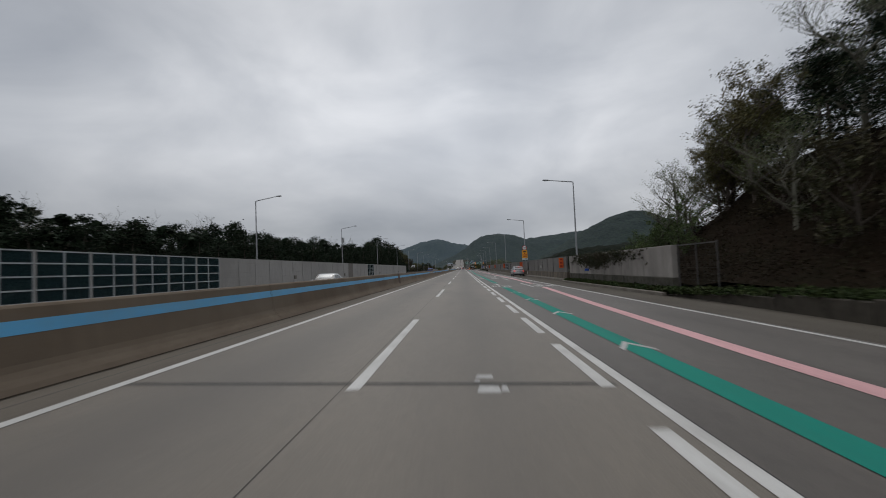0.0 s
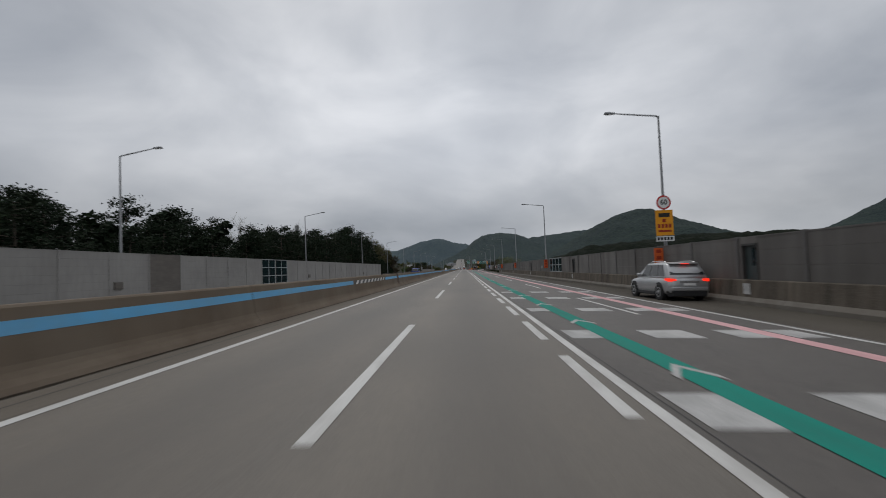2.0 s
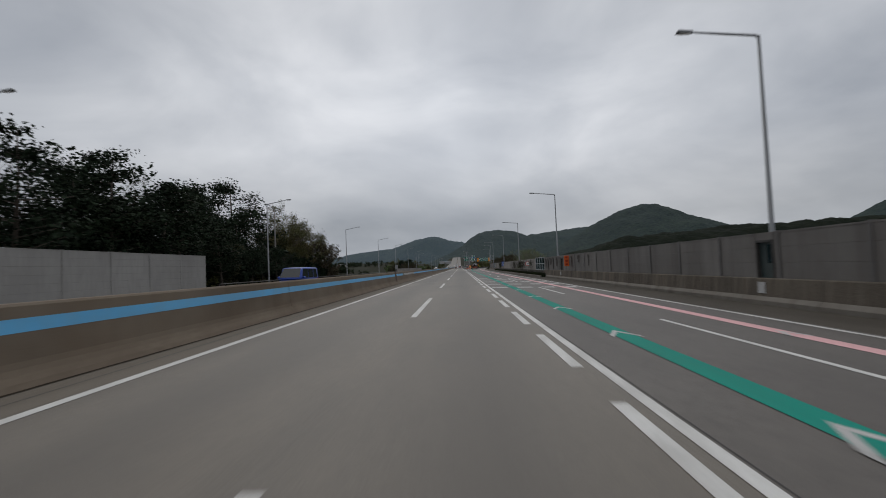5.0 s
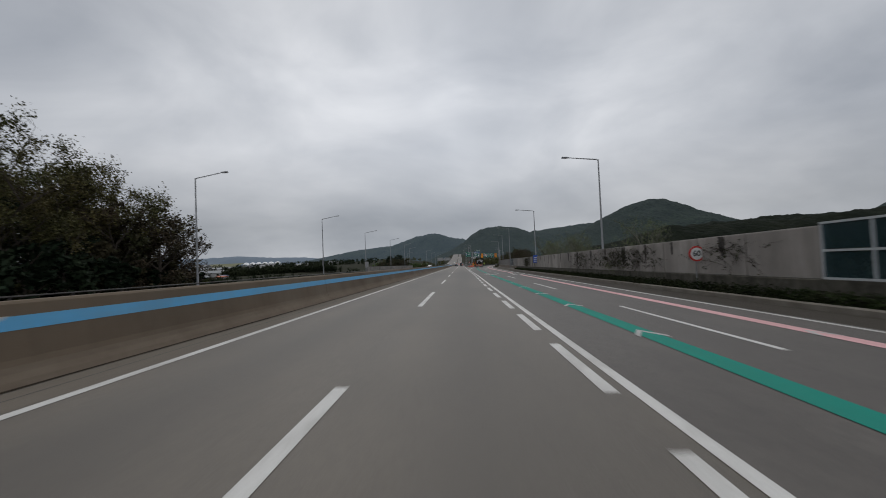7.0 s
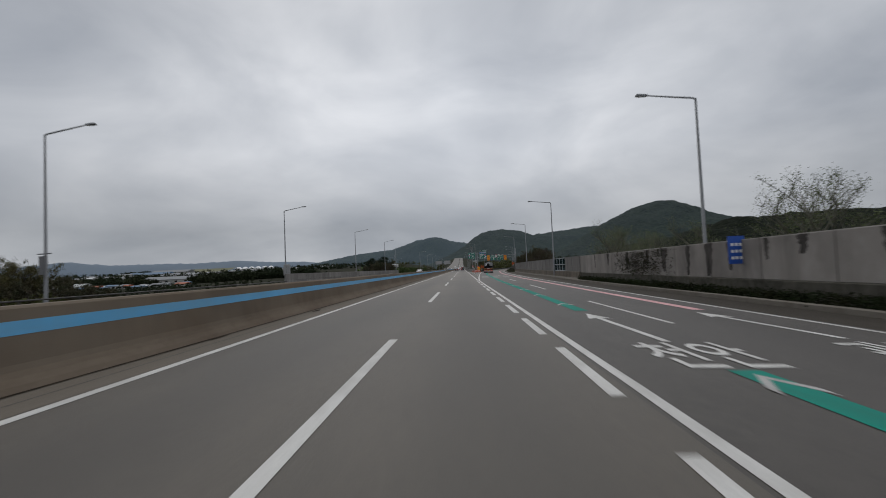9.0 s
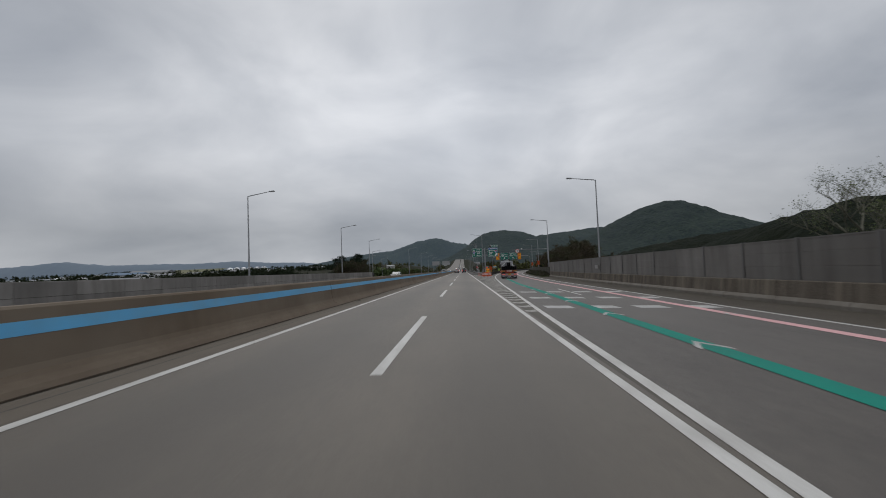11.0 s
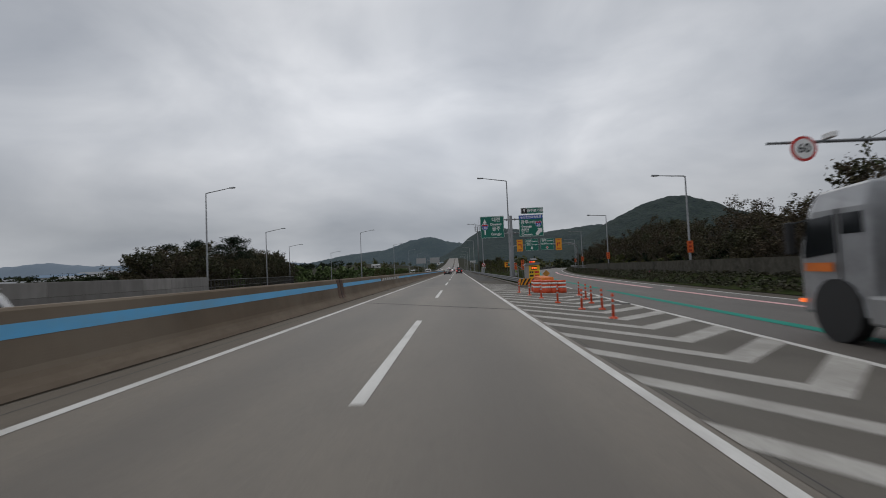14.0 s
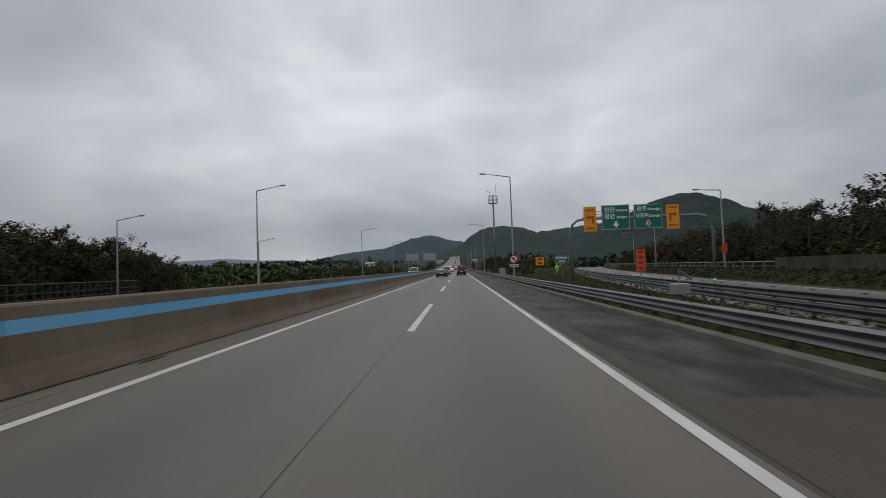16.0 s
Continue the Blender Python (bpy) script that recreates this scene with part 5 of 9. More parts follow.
def leaves(rng, tips, count, size, spread, flat=1.0):
    """Small four-cornered leaf sprays scattered round the twig ends."""
    nr = np.random.RandomState(rng.randint(0, 99999))
    t = np.array([tuple(p) for p in tips])
    c = t[nr.randint(0, len(t), count)] + nr.normal(0, 1, (count, 3)) * np.array([spread, spread, spread * flat])
    a = nr.normal(0, 1, (count, 3))
    a[:, 2] *= 0.6 * flat
    a /= np.linalg.norm(a, axis=1)[:, None]
    b2 = np.cross(a, nr.normal(0, 1, (count, 3)))
    b2 /= np.linalg.norm(b2, axis=1)[:, None]
    s = size * nr.uniform(0.5, 1.25, (count, 1))
    v = np.stack([c - a * s - b2 * s * 0.25, c - a * s * 0.1 + b2 * s * 0.5, c + a * s + b2 * s * 0.1, c + a * s * 0.1 - b2 * s * 0.55], 1).reshape(-1, 3)
    bb = Build()
    bb.v = [tuple(p) for p in v]
    bb.f = [(4 * i, 4 * i + 1, 4 * i + 2, 4 * i + 3) for i in range(count)]
    return bb


def leaf_mesh(bb, mat):
    me = bpy.data.meshes.new("crown")
    me.from_pydata(bb.v, [], bb.f)
    me.materials.append(mat)
    return me


def broad_tree(name, label, seed, h, mat, count, size, levels=3, spread=0.55, bare=False, lean=0.0, low=0.28, bark="bark"):
    rng = random.Random(seed)
    root = thing(name, label, "tree")
    wood, tips = Build(), []
    trunk = [Vector((0, 0, -0.6))]
    d = Vector((lean, 0, 1)).normalized()
    q = Vector((0, 0, 0))
    for i in range(6):
        trunk.append(q.copy())
        d = (d + Vector((rng.uniform(-1, 1), rng.uniform(-1, 1), 0.6)) * 0.08).normalized()
        q = q + d * h * 0.12
    r0 = h * 0.020
    wood.tube(trunk, [r0 * (1.25 - 0.11 * i) for i in range(len(trunk))], 8, False)
    for i in range(9):
        u = low + (1 - low) * i / 8
        s = trunk[min(6, 1 + int(u * 5.5))]
        a = i * 2.4 + rng.uniform(-0.5, 0.5)
        o = Vector((math.cos(a), math.sin(a), 0.35 + 0.8 * u)).normalized()
        grow(rng, s, o, h * rng.uniform(0.22, 0.33), r0 * 0.5, levels - 1, wood, tips, spread)
    part("trunk", wood, M[bark], root, "dark bark with spreading limbs" if bark == "bark" else "pale grey-green twigs")
    part("crown", leaf_mesh(leaves(rng, tips, count, size, h * (0.02 if bare else 0.022)), mat), None, root)
    return root


def pine_tree(name, label, seed, h, count, size):
    rng = random.Random(seed)
    root = thing(name, label, "tree")
    wood, tips = Build(), []
    q, d = Vector((0, 0, -0.6)), Vector((rng.uniform(-0.1, 0.1), rng.uniform(-0.1, 0.1), 1)).normalized()
    pts = [q.copy()]
    for i in range(10):
        d = (d + Vector((rng.uniform(-1, 1), rng.uniform(-1, 1), 0.8)) * 0.06).normalized()
        q = q + d * (h + 0.6) / 10
        pts.append(q.copy())
    wood.tube(pts, [h * 0.018 * (1.1 - 0.095 * i) for i in range(11)], 7, False)
    for i in range(30):
        u = rng.uniform(0.32, 1.0)
        s = pts[min(10, int(u * 10))].lerp(pts[min(10, int(u * 10) + 1)], u * 10 % 1)
        a = i * 2.4 + rng.uniform(-0.4, 0.4)
        ln = h * rng.uniform(0.17, 0.34) * (1.25 - u)
        e1 = s + Vector((math.cos(a), math.sin(a), 0.12)) * ln
        e2 = e1 + Vector((math.cos(a + 0.4), math.sin(a + 0.4), 0.25)) * ln * 0.6
        wood.tube([s, e1, e2], [h * 0.005, h * 0.0035, h * 0.002], 3, False)
        tips += [e1, e2, e2, s.lerp(e1, 0.6)]
    tips.append(pts[-1])
    part("trunk", wood, M["bark"], root, "reddish dark bark")
    part("crown", leaf_mesh(leaves(rng, tips, count, size, h * 0.045, 0.55), M["pine"]), None, root)
    return root


def plant(proto, places, rng, group):
    first = True
    for x, y, z, s in places:
        m = Matrix.Translation((x, y, z)) @ Matrix.Rotation(rng.uniform(0, 6.28), 4, "Z") @ Matrix.Scale(s * rng.uniform(0.92, 1.08), 4)
        if first:
            proto.matrix_basis = m
            proto["group"] = group
            first = False
        else:
            c = copy_thing(proto, m)
            c.scale = m.to_scale()


# ---- hills ----
def hill(label, crest, y0, front, back, mat, base=-10.0, bumps=4.0, cols=110, rows=22, category="hill", grain=11.0):
    bb = Build()
    x0, x1 = crest[0][0], crest[-1][0]
    seed = abs(x0) * 0.37

    def surface(x, s):
        h = interp(crest, x)
        y = y0 + (front if s < 0 else back) * s
        fall = (0.5 + 0.5 * math.cos(math.pi * s)) ** 0.8
        gully = noise.fractal((x * 3.2 / abs(front), y * 3.2 / abs(front), seed), 0.8, 2.0, 5) * 0.22 * h * (1 - fall) * 2.0 * fall
        tree = bumps * noise.noise((x / grain / 2.6, y / grain / 2.6, seed + 9)) + 0.8 * bumps * abs(noise.noise((x / grain, y / grain, seed)))
        return (x, y, base + (h - base) * fall + gully + tree * fall)
    for j in range(rows + 1):
        s = 2.0 * j / rows - 1.0
        for i in range(cols + 1):
            x = x0 + (x1 - x0) * i / cols
            bb.v.append(surface(x, s))
    n = cols + 1
    for j in range(rows):
        for i in range(cols):
            bb.f.append((j * n + i, j * n + i + 1, (j + 1) * n + i + 1, (j + 1) * n + i))
    ob = part("hill", bb, mat, smooth=True)
    return tagged(ob, label, category, kind="structure")


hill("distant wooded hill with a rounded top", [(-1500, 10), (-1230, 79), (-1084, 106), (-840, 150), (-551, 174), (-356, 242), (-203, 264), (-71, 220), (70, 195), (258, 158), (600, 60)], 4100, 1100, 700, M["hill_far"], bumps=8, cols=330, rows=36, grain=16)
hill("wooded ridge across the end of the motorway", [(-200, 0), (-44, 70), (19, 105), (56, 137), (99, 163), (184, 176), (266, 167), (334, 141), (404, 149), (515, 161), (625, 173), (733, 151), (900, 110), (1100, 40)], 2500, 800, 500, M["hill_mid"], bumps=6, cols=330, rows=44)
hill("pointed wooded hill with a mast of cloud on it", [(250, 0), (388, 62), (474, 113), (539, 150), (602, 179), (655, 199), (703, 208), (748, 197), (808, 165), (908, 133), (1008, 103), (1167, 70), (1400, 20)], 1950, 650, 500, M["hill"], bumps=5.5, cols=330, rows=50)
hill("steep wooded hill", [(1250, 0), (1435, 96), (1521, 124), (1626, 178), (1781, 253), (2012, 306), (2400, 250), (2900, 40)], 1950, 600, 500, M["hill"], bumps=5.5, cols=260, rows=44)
hill("low ridge of dense dark woodland", [(62, -4), (80, 4), (90, 11), (104, 15.5), (121, 16), (137, 17), (157, 17), (200, 20), (260, 22), (330, 18), (420, 2)], 447, 60, 120, M["ridge_wood"], base=-4, bumps=1.7, cols=240, rows=44, grain=3.2)
hill("low ridge of dense dark woodland", [(70, -2), (105, 10), (135, 15), (160, 18), (200, 24), (260, 30), (360, 26), (480, 4)], 590, 90, 150, M["ridge_wood"], base=-4, bumps=1.7, cols=240, rows=44, grain=3.2)
hill("mountains across the plain, faint and blue with painted haze", [(-6000, 150), (-4600, 190), (-4268, 205), (-4064, 222), (-3918, 227), (-3713, 196), (-3480, 175), (-2902, 166), (-2614, 158), (-2215, 168), (-1875, 140), (-1529, 128), (-1198, 92), (-700, 20)], 4750, 500, 200, M["far_hill"], bumps=9, cols=160)


rng = random.Random(5)
PROTO = {}
for i in range(3):
    PROTO["p%d" % i] = pine_tree("pine_tree", "dark green pine tree in a dense roadside wood", 11 + i, 10.0, 4300, 0.165)
    PROTO["z%d" % i] = broad_tree("scrub_tree", "bronze-brown and green scrubby tree on the bank", 71 + i, 7.0, M["leaf_brown"], 1300, 0.28, low=0.12)
    PROTO["Z%d" % i] = broad_tree("scrub_tree", "tall brown tree with fine twigs beside the ramp", 171 + i, 7.0, M["leaf_brown"], 3000, 0.15, levels=3, low=0.06)
    PROTO["w%d" % i] = broad_tree("twiggy_tree", "thin brown tree of fine twigs beside the ramp", 271 + i, 7.0, M["twig"], 2600, 0.11, levels=3, bare=True, low=0.1)
for i in range(2):
    PROTO["P%d" % i] = pine_tree("pine_tree", "dark pine with clumped crown on the steep bank", 111 + i, 10.0, 7000, 0.12)
    PROTO["o%d" % i] = broad_tree("broadleaf_tree", "tall olive-green tree with gaps in its crown", 31 + i, 12.0, M["oak_leaf"], 12500, 0.12, levels=4)
    PROTO["b%d" % i] = broad_tree("bare_tree", "almost leafless grey tree with fine twigs", 51 + i, 9.0, M["leaf_pale"], 420, 0.08, levels=4, bare=True, bark="bark_pale")
    PROTO["f%d" % i] = broad_tree("young_tree", "thin tree with pale fresh spring leaves", 61 + i, 8.0, M["leaf_pale"], 3400, 0.055, levels=4, bare=True, bark="bark_pale")
    PROTO["u%d" % i] = broad_tree("bush", "dense dark green roadside bush", 81 + i, 3.2, M["leaf"], 720, 0.195, levels=2, low=0.02)
    PROTO["d%d" % i] = broad_tree("undergrowth_bush", "dense black-green bush under the pines", 141 + i, 3.2, M["pine"], 900, 0.19, levels=2, low=0.02)
    PROTO["g%d" % i] = broad_tree("hedge_bush", "broad fresh green bush in the field hedge", 91 + i, 3.2, M["leaf_fresh"], 700, 0.2, levels=2, low=0.02)
PROTO["g2"] = broad_tree("hedge_bush", "fresh green bush above the retaining wall", 193, 4.4, M["leaf_fresh"], 3600, 0.075, levels=3, low=0.02)
PROTO["g3"] = broad_tree("hedge_bush", "fresh green bush above the retaining wall", 194, 4.4, M["leaf_fresh"], 3600, 0.075, levels=3, low=0.02)
spots = {k: [] for k in PROTO}


def put(kind, x, y, s):
    spots[kind].append((x, y, land(x, y) - 0.1, s))


# wood behind the left wall
for y in range(-24, 236, 5):
    tall = 0.76 + 0.14 * smooth(40, 60, y) + 0.45 * smooth(100, 230, y)
    edge = tall * (1 - 0.5 * smooth(198, 214, y))
    put(rng.choice(("p0", "p1", "p2")), -29.5 + rng.uniform(-1.5, 1), y + rng.uniform(-2, 2), edge * rng.uniform(0.72, 1.0))
    put(rng.choice(("p0", "p1", "p2")), -35 + rng.uniform(-2, 2), y + 3 + rng.uniform(-2, 2), edge * rng.uniform(0.78, 1.1))
    if y % 2 == 0:
        put(rng.choice(("p0", "p1", "p2", "b0", "p1")), -43 + rng.uniform(-3, 3), y + rng.uniform(-3, 3), tall * rng.uniform(0.95, 1.15))
for y in (30, 36, 43, 50, 56, 64, 74, 88, 108):
    put(rng.choice(("b0", "b1")), -39 + rng.uniform(-2, 2), y, rng.uniform(0.8, 0.98))
for y in range(-10, 200, 5):
    put(rng.choice(("d0", "d1")), -27.5 + rng.uniform(-0.6, 0.6), y + rng.uniform(-1, 1), rng.uniform(0.9, 1.25))
    put(rng.choice(("d0", "d1")), -32 + rng.uniform(-1.5, 1.5), y + rng.uniform(-1, 1), rng.uniform(2.0, 2.5))
    put(rng.choice(("d0", "d1")), -37 + rng.uniform(-1.5, 1.5), y + 2 + rng.uniform(-1, 1), rng.uniform(2.4, 2.9))
for x, y, s in ((-37, 247, 1.42), (-34, 253.5, 1.1), (-40, 255, 1.2), (-35, 243, 1.15), (-38, 251, 1.25), (-36, 248.5, 1.2)):
    put(rng.choice(("o0", "o1")), x, y, s * 0.88)
for x, y, s in ((-43.5, 237, 2.1), (-46, 231, 1.9), (-49, 247, 1.5), (-40, 242, 1.4), (-43, 225, 1.75), (-39, 218, 1.4)):
    put(rng.choice(("P0", "P1")), x, y, s)
for k, x, y, s in (("w0", -32, 255, 1.35), ("w1", -31, 259, 1.2), ("w2", -34, 262, 1.2), ("w0", -33, 251, 1.5), ("w2", -30.5, 254, 1.2), ("b0", -35, 257, 1.1)):
    put(k, x, y, s)
for y in range(240, 268, 3):
    put(rng.choice(("d0", "d1")), -30.5 + rng.uniform(-1, 1), y, 1.9 - 0.05 * (y - 240))
for y in range(206, 262, 5):
    put(rng.choice(("u0", "u1", "z0")), -31 + rng.uniform(-2, 1.5), y, rng.uniform(0.7, 1.0))
for y in range(196, 266, 3):
    put(rng.choice(("d1", "d0")), -33 + rng.uniform(-3, 2), y, rng.uniform(1.3, 2.0))
# cut slope on the right at the start
for x, y, s in ((27, 44, 0.95), (24.5, 38, 0.85), (22.5, 30, 0.72), (28, 30, 0.95), (22, 22, 0.7), (26, 20, 1.0), (21, 13, 0.75), (25, 9, 0.95), (33, 40, 1.0), (32, 24, 1.05), (23, 2, 0.95), (20.5, -8, 0.95), (28, -3, 1.0), (30, 12, 1.0), (24, 26, 0.75), (26, 33, 0.8), (24, 17, 0.75)):
    put(rng.choice(("P0", "P1")), x, y, s)
for x, y, s in ((18.6, 40.5, 0.85), (20.5, 43, 0.8), (17.5, 25, 0.8), (24, 28, 1.1)):
    put(rng.choice(("f0", "f1")), x, y, s)
for x, y, s in ((24, 58, 0.9), (16.5, 20, 0.7), (15.5, 12, 0.6), (16.5, 4, 0.7), (17, -6, 0.8), (19, 28, 0.7), (18, 8, 0.7), (19, 18, 0.7), (21, 10, 0.8)):
    put(rng.choice(("Z0", "Z1", "Z2")), x, y, s)
for x, y, s in ((16.2, 52, 0.7), (17.5, 48, 0.95), (19.5, 50, 1.0), (16.5, 45, 0.9), (18.5, 43.5, 1.15), (16.6, 40, 0.85), (18.4, 38, 0.9), (16, 34, 0.65), (20.5, 47, 1.1), (21, 56, 0.8), (16.6, 49, 0.8), (17.8, 41, 0.9)):
    put(rng.choice(("g2", "g3")), x, y, s)
for x, y, s in ((21, 37.5, 0.6), (23.5, 41, 0.56), (22.5, 36.5, 0.66), (20.5, 33, 0.66), (25, 44, 0.55), (22, 40, 0.5)):
    put(rng.choice(("o0", "o1")), x, y, s)
# grove of old trees on the plain below the viaduct
for k, x, y, h in (("o0", -139, 396, 11.6), ("o1", -131, 398, 8.6), ("o1", -147, 388, 9.2), ("o0", -153, 392, 7.5), ("o0", -134, 392, 8.5), ("o1", -128, 400, 7.0)):
    put(k, x, y, (h - land(x, y)) / 12.6)
for x, y, h in ((-134, 368, 8.0), (-139, 366, 7.2), (-146, 372, 7.0), (-152, 372, 6.8)):
    put(rng.choice(("P0", "P1")), x, y, (h - land(x, y)) / 10.0)
for x, y, h in ((-120, 396, 3.6), (-116, 394, 2.6), (-112, 396, 2.2), (-107, 394, 1.2), (-103, 396, 0.2), (-124, 392, 4.4), (-128, 386, 4.0), (-136, 384, 4.8), (-143, 382, 4.6), (-149, 380, 4.8), (-131, 380, 4.0), (-124, 384, 3.2), (-117, 388, 1.8), (-110, 390, 0.8)):
    put(rng.choice(("Z0", "Z1", "Z2")), x, y, (h - land(x, y)) / 7.0)
for x in range(-154, -100, 4):
    put(rng.choice(("u0", "u1")), x, 378 + rng.uniform(-3, 3), rng.uniform(2.2, 2.9))
# right side further on
for x, y, s in ((24, 338, 1.05), (27.5, 346, 1.1), (22, 322, 0.85), (30, 354, 1.1), (26, 330, 1.0), (33, 343, 1.1), (28, 320, 0.95)):
    put(rng.choice(("f0", "f1")), x, y, s)
put("f0", 14.4, 244.6, (5.0 - land(14.4, 244.6)) / 8.6)
put("f0", 20.5, 291, 1.0)
put("f1", 23, 297, 0.95)
for y in range(230, 400, 14):
    put(rng.choice(("z0", "z1", "f1")), 30 + rng.uniform(-4, 14), y, rng.uniform(0.55, 0.75))
for y in list(range(404, 470, 4)) + list(range(470, 640, 6)):
    w = interp(WALL_X, y)
    k = 0.95 if y < 412 else (1.28 if y < 438 else 1.02 if y < 466 else (1.12 if y < 520 else 1.0 if y < 560 else 0.85))
    pick = ("Z0", "w2", "w2", "w0", "w1") if y < 438 else ("w0", "Z2", "w2", "Z0", "Z1") if y < 540 else ("z0", "z1", "z2")
    put(rng.choice(pick), w + 3.4 + rng.uniform(0, 2), y + rng.uniform(-2, 2), k * rng.uniform(0.6, 0.85))
    put(rng.choice(pick), w + 9 + rng.uniform(-2, 3), y + rng.uniform(-2, 2), k * rng.uniform(0.8, 1.02))
    if y < 500:
        put(rng.choice(pick + ("Z1", "Z0")), w + 14 + rng.uniform(-2, 3), y + 3 + rng.uniform(-2, 2), (0.62 if y < 440 else k) * rng.uniform(0.85, 1.1))
for k, y in enumerate((407, 409.5, 412, 414.5, 417, 419.5, 422, 425, 428, 431)):
    put(("w0", "Z1", "w1", "Z2", "w2")[k % 5], interp(WALL_X, y) + 3.2 + 1.6 * (k % 3), y, 0.74 + 0.09 * (k % 4))
for y in range(440, 600, 3):
    put(rng.choice(("u0", "u1", "d0")), interp(WALL_X, y) + 2.6 + rng.uniform(0, 1.6), y + rng.uniform(-1, 1), rng.uniform(0.7, 1.15))
    put(rng.choice(("d1", "u1", "d0")), interp(WALL_X, y) + 6.5 + rng.uniform(-1, 2), y + rng.uniform(-1, 1), rng.uniform(1.1, 1.6))
# left side at the end
def bend(y):
    return interp(LEFT_BEND, y)


for y in range(446, 533, 3):
    put(rng.choice(("Z0", "Z1", "Z2", "w0", "w1")), bend(y) - 4.5 + rng.uniform(-1, 1), y + rng.uniform(-2, 2), rng.uniform(0.72, 0.9) + 0.2 * smooth(474, 496, y))
    put(rng.choice(("Z0", "Z2", "w2", "Z1")), bend(y) - 9.5 + rng.uniform(-2, 2), y + rng.uniform(-2, 2), rng.uniform(0.72, 0.88) + 0.2 * smooth(474, 496, y))
    put(rng.choice(("u1", "Z0", "Z1")), bend(y) - 2.6 + rng.uniform(-0.6, 0.6), y + rng.uniform(-2, 2), rng.uniform(0.55, 0.8))
    put(rng.choice(("Z1", "Z2")), bend(y) - 7 + rng.uniform(-1.5, 1.5), y + rng.uniform(-2, 2), rng.uniform(0.72, 0.88) + 0.15 * smooth(474, 496, y))
for x, y, s in ((-34, 457, 0.66), (-34, 461, 0.7), (-34, 465, 0.74), (-35, 469, 0.78), (-36, 474, 0.82), (-38, 480, 0.72), (-39, 463, 0.78), (-40, 471, 0.78), (-42, 490, 0.62), (-45, 498, 0.62)):
    put(rng.choice(("P0", "P1")), x, y, s)
for x, y, s in ((-34, 456, 1.2), (-34, 462, 1.35), (-34, 469, 1.15)):
    put(rng.choice(("Z0", "Z1")), x, y, s * 0.55)
put("g0", bend(460) - 1.6, 460, (3.1 - land(-30, 460)) / 3.4)
# pale green hedge across the field beyond
for k in range(70):
    y = 560 + 3.0 * k
    x = -62 + 0.095 * (y - 560) + rng.uniform(-5, 5)
    put(rng.choice(("g0", "g1")), x, y, (5.7 - 0.006 * (y - 560) + rng.uniform(-1.1, 0.5) - land(x, y)) / 3.4)
for y in range(540, 900, 18):
    put(rng.choice(("u0", "u1")), -30 + rng.uniform(-4, 3), y, rng.uniform(0.8, 1.4))
    put(rng.choice(("g0", "g1")), -60 + rng.uniform(-14, 14), y, rng.uniform(0.7, 1.2))
# verge of the main road past the gore
for x, y, s in ((12.5, 545, 1.3), (15, 556, 1.5), (11, 560, 1.2), (14, 575, 1.4), (18, 590, 1.5), (12, 600, 1.4), (9.5, 585, 1.1), (16, 566, 1.3)):
    put(rng.choice(("u0", "u1")), x, y, s)
for y in range(620, 900, 16):
    put(rng.choice(("u1", "z1", "u0")), 14 + rng.uniform(-3, 12), y, rng.uniform(0.6, 1.2))
for k in range(14):
    put(("d0", "d1")[k % 2], -34.5 - 2.5 * (k % 3), 212 + 3 * k, 2.5 - 0.04 * k)
for x, y, s in ((-47, 238, 1.9), (-40, 234, 1.35), (-45, 244, 1.4)):
    put("P1", x, y, s)
names = {"p": "pines of the roadside wood", "o": "broadleaf trees", "b": "bare trees", "f": "young trees", "z": "scrub trees", "u": "bushes", "d": "bushes under the pines", "g": "bushes of the field hedge", "w": "twiggy trees along the ramp"}
for k, pl in spots.items():
    plant(PROTO[k], pl, rng, names[k[0].lower()])


def tree_belt(label, seed, boxes, per, mat, h):
    """Far woods nobody could count: many small leaf sprays in one object."""
    r = random.Random(seed)
    tips = []
    for x0, x1, y0, y1 in boxes:
        for _ in range(per):
            x, y = r.uniform(x0, x1), r.uniform(y0, y1)
            hh = h * r.uniform(0.5, 1.0)
            for _ in range(16):
                a, u = r.uniform(0, 6.28), r.uniform(0.05, 1.0)
                w = hh * 0.5 * math.sqrt(max(0.05, 1 - (u - 0.35) ** 2 / 0.5)) * r.uniform(0.3, 1)
                tips.append(Vector((x + w * math.cos(a), y + w * math.sin(a), land(x, y) + hh * u)))
    ob = part("far_trees", leaf_mesh(leaves(r, tips, len(tips) * 4, h * 0.13, h * 0.09), mat), None)
    return tagged(ob, label, "trees", kind="stuff")


def hedge_line(x0, y0, x1, y1, width, n):
    """Square patches strung along a line, for a long narrow belt."""
    return [(x0 + (x1 - x0) * i / n - width, x0 + (x1 - x0) * i / n + width, y0 + (y1 - y0) * i / n - width, y0 + (y1 - y0) * i / n + width) for i in range(n)]


tree_belt("long dark hedges of close trees across the plain", 3, hedge_line(-410, 728, -246, 624, 6, 30), 12, M["belt"], 6.0)
tree_belt("low dark hedge of close trees on the plain", 33, hedge_line(-216, 626, -120, 650, 4, 22), 12, M["belt"], 6.4)
tree_belt("low dark scrub on the plain below the viaduct", 23, [(-330, -180, 500, 548), (-210, -95, 430, 500), (-190, -80, 470, 560), (-480, -330, 580, 630), (-240, -100, 650, 700)], 130, M["belt"], 3.2)
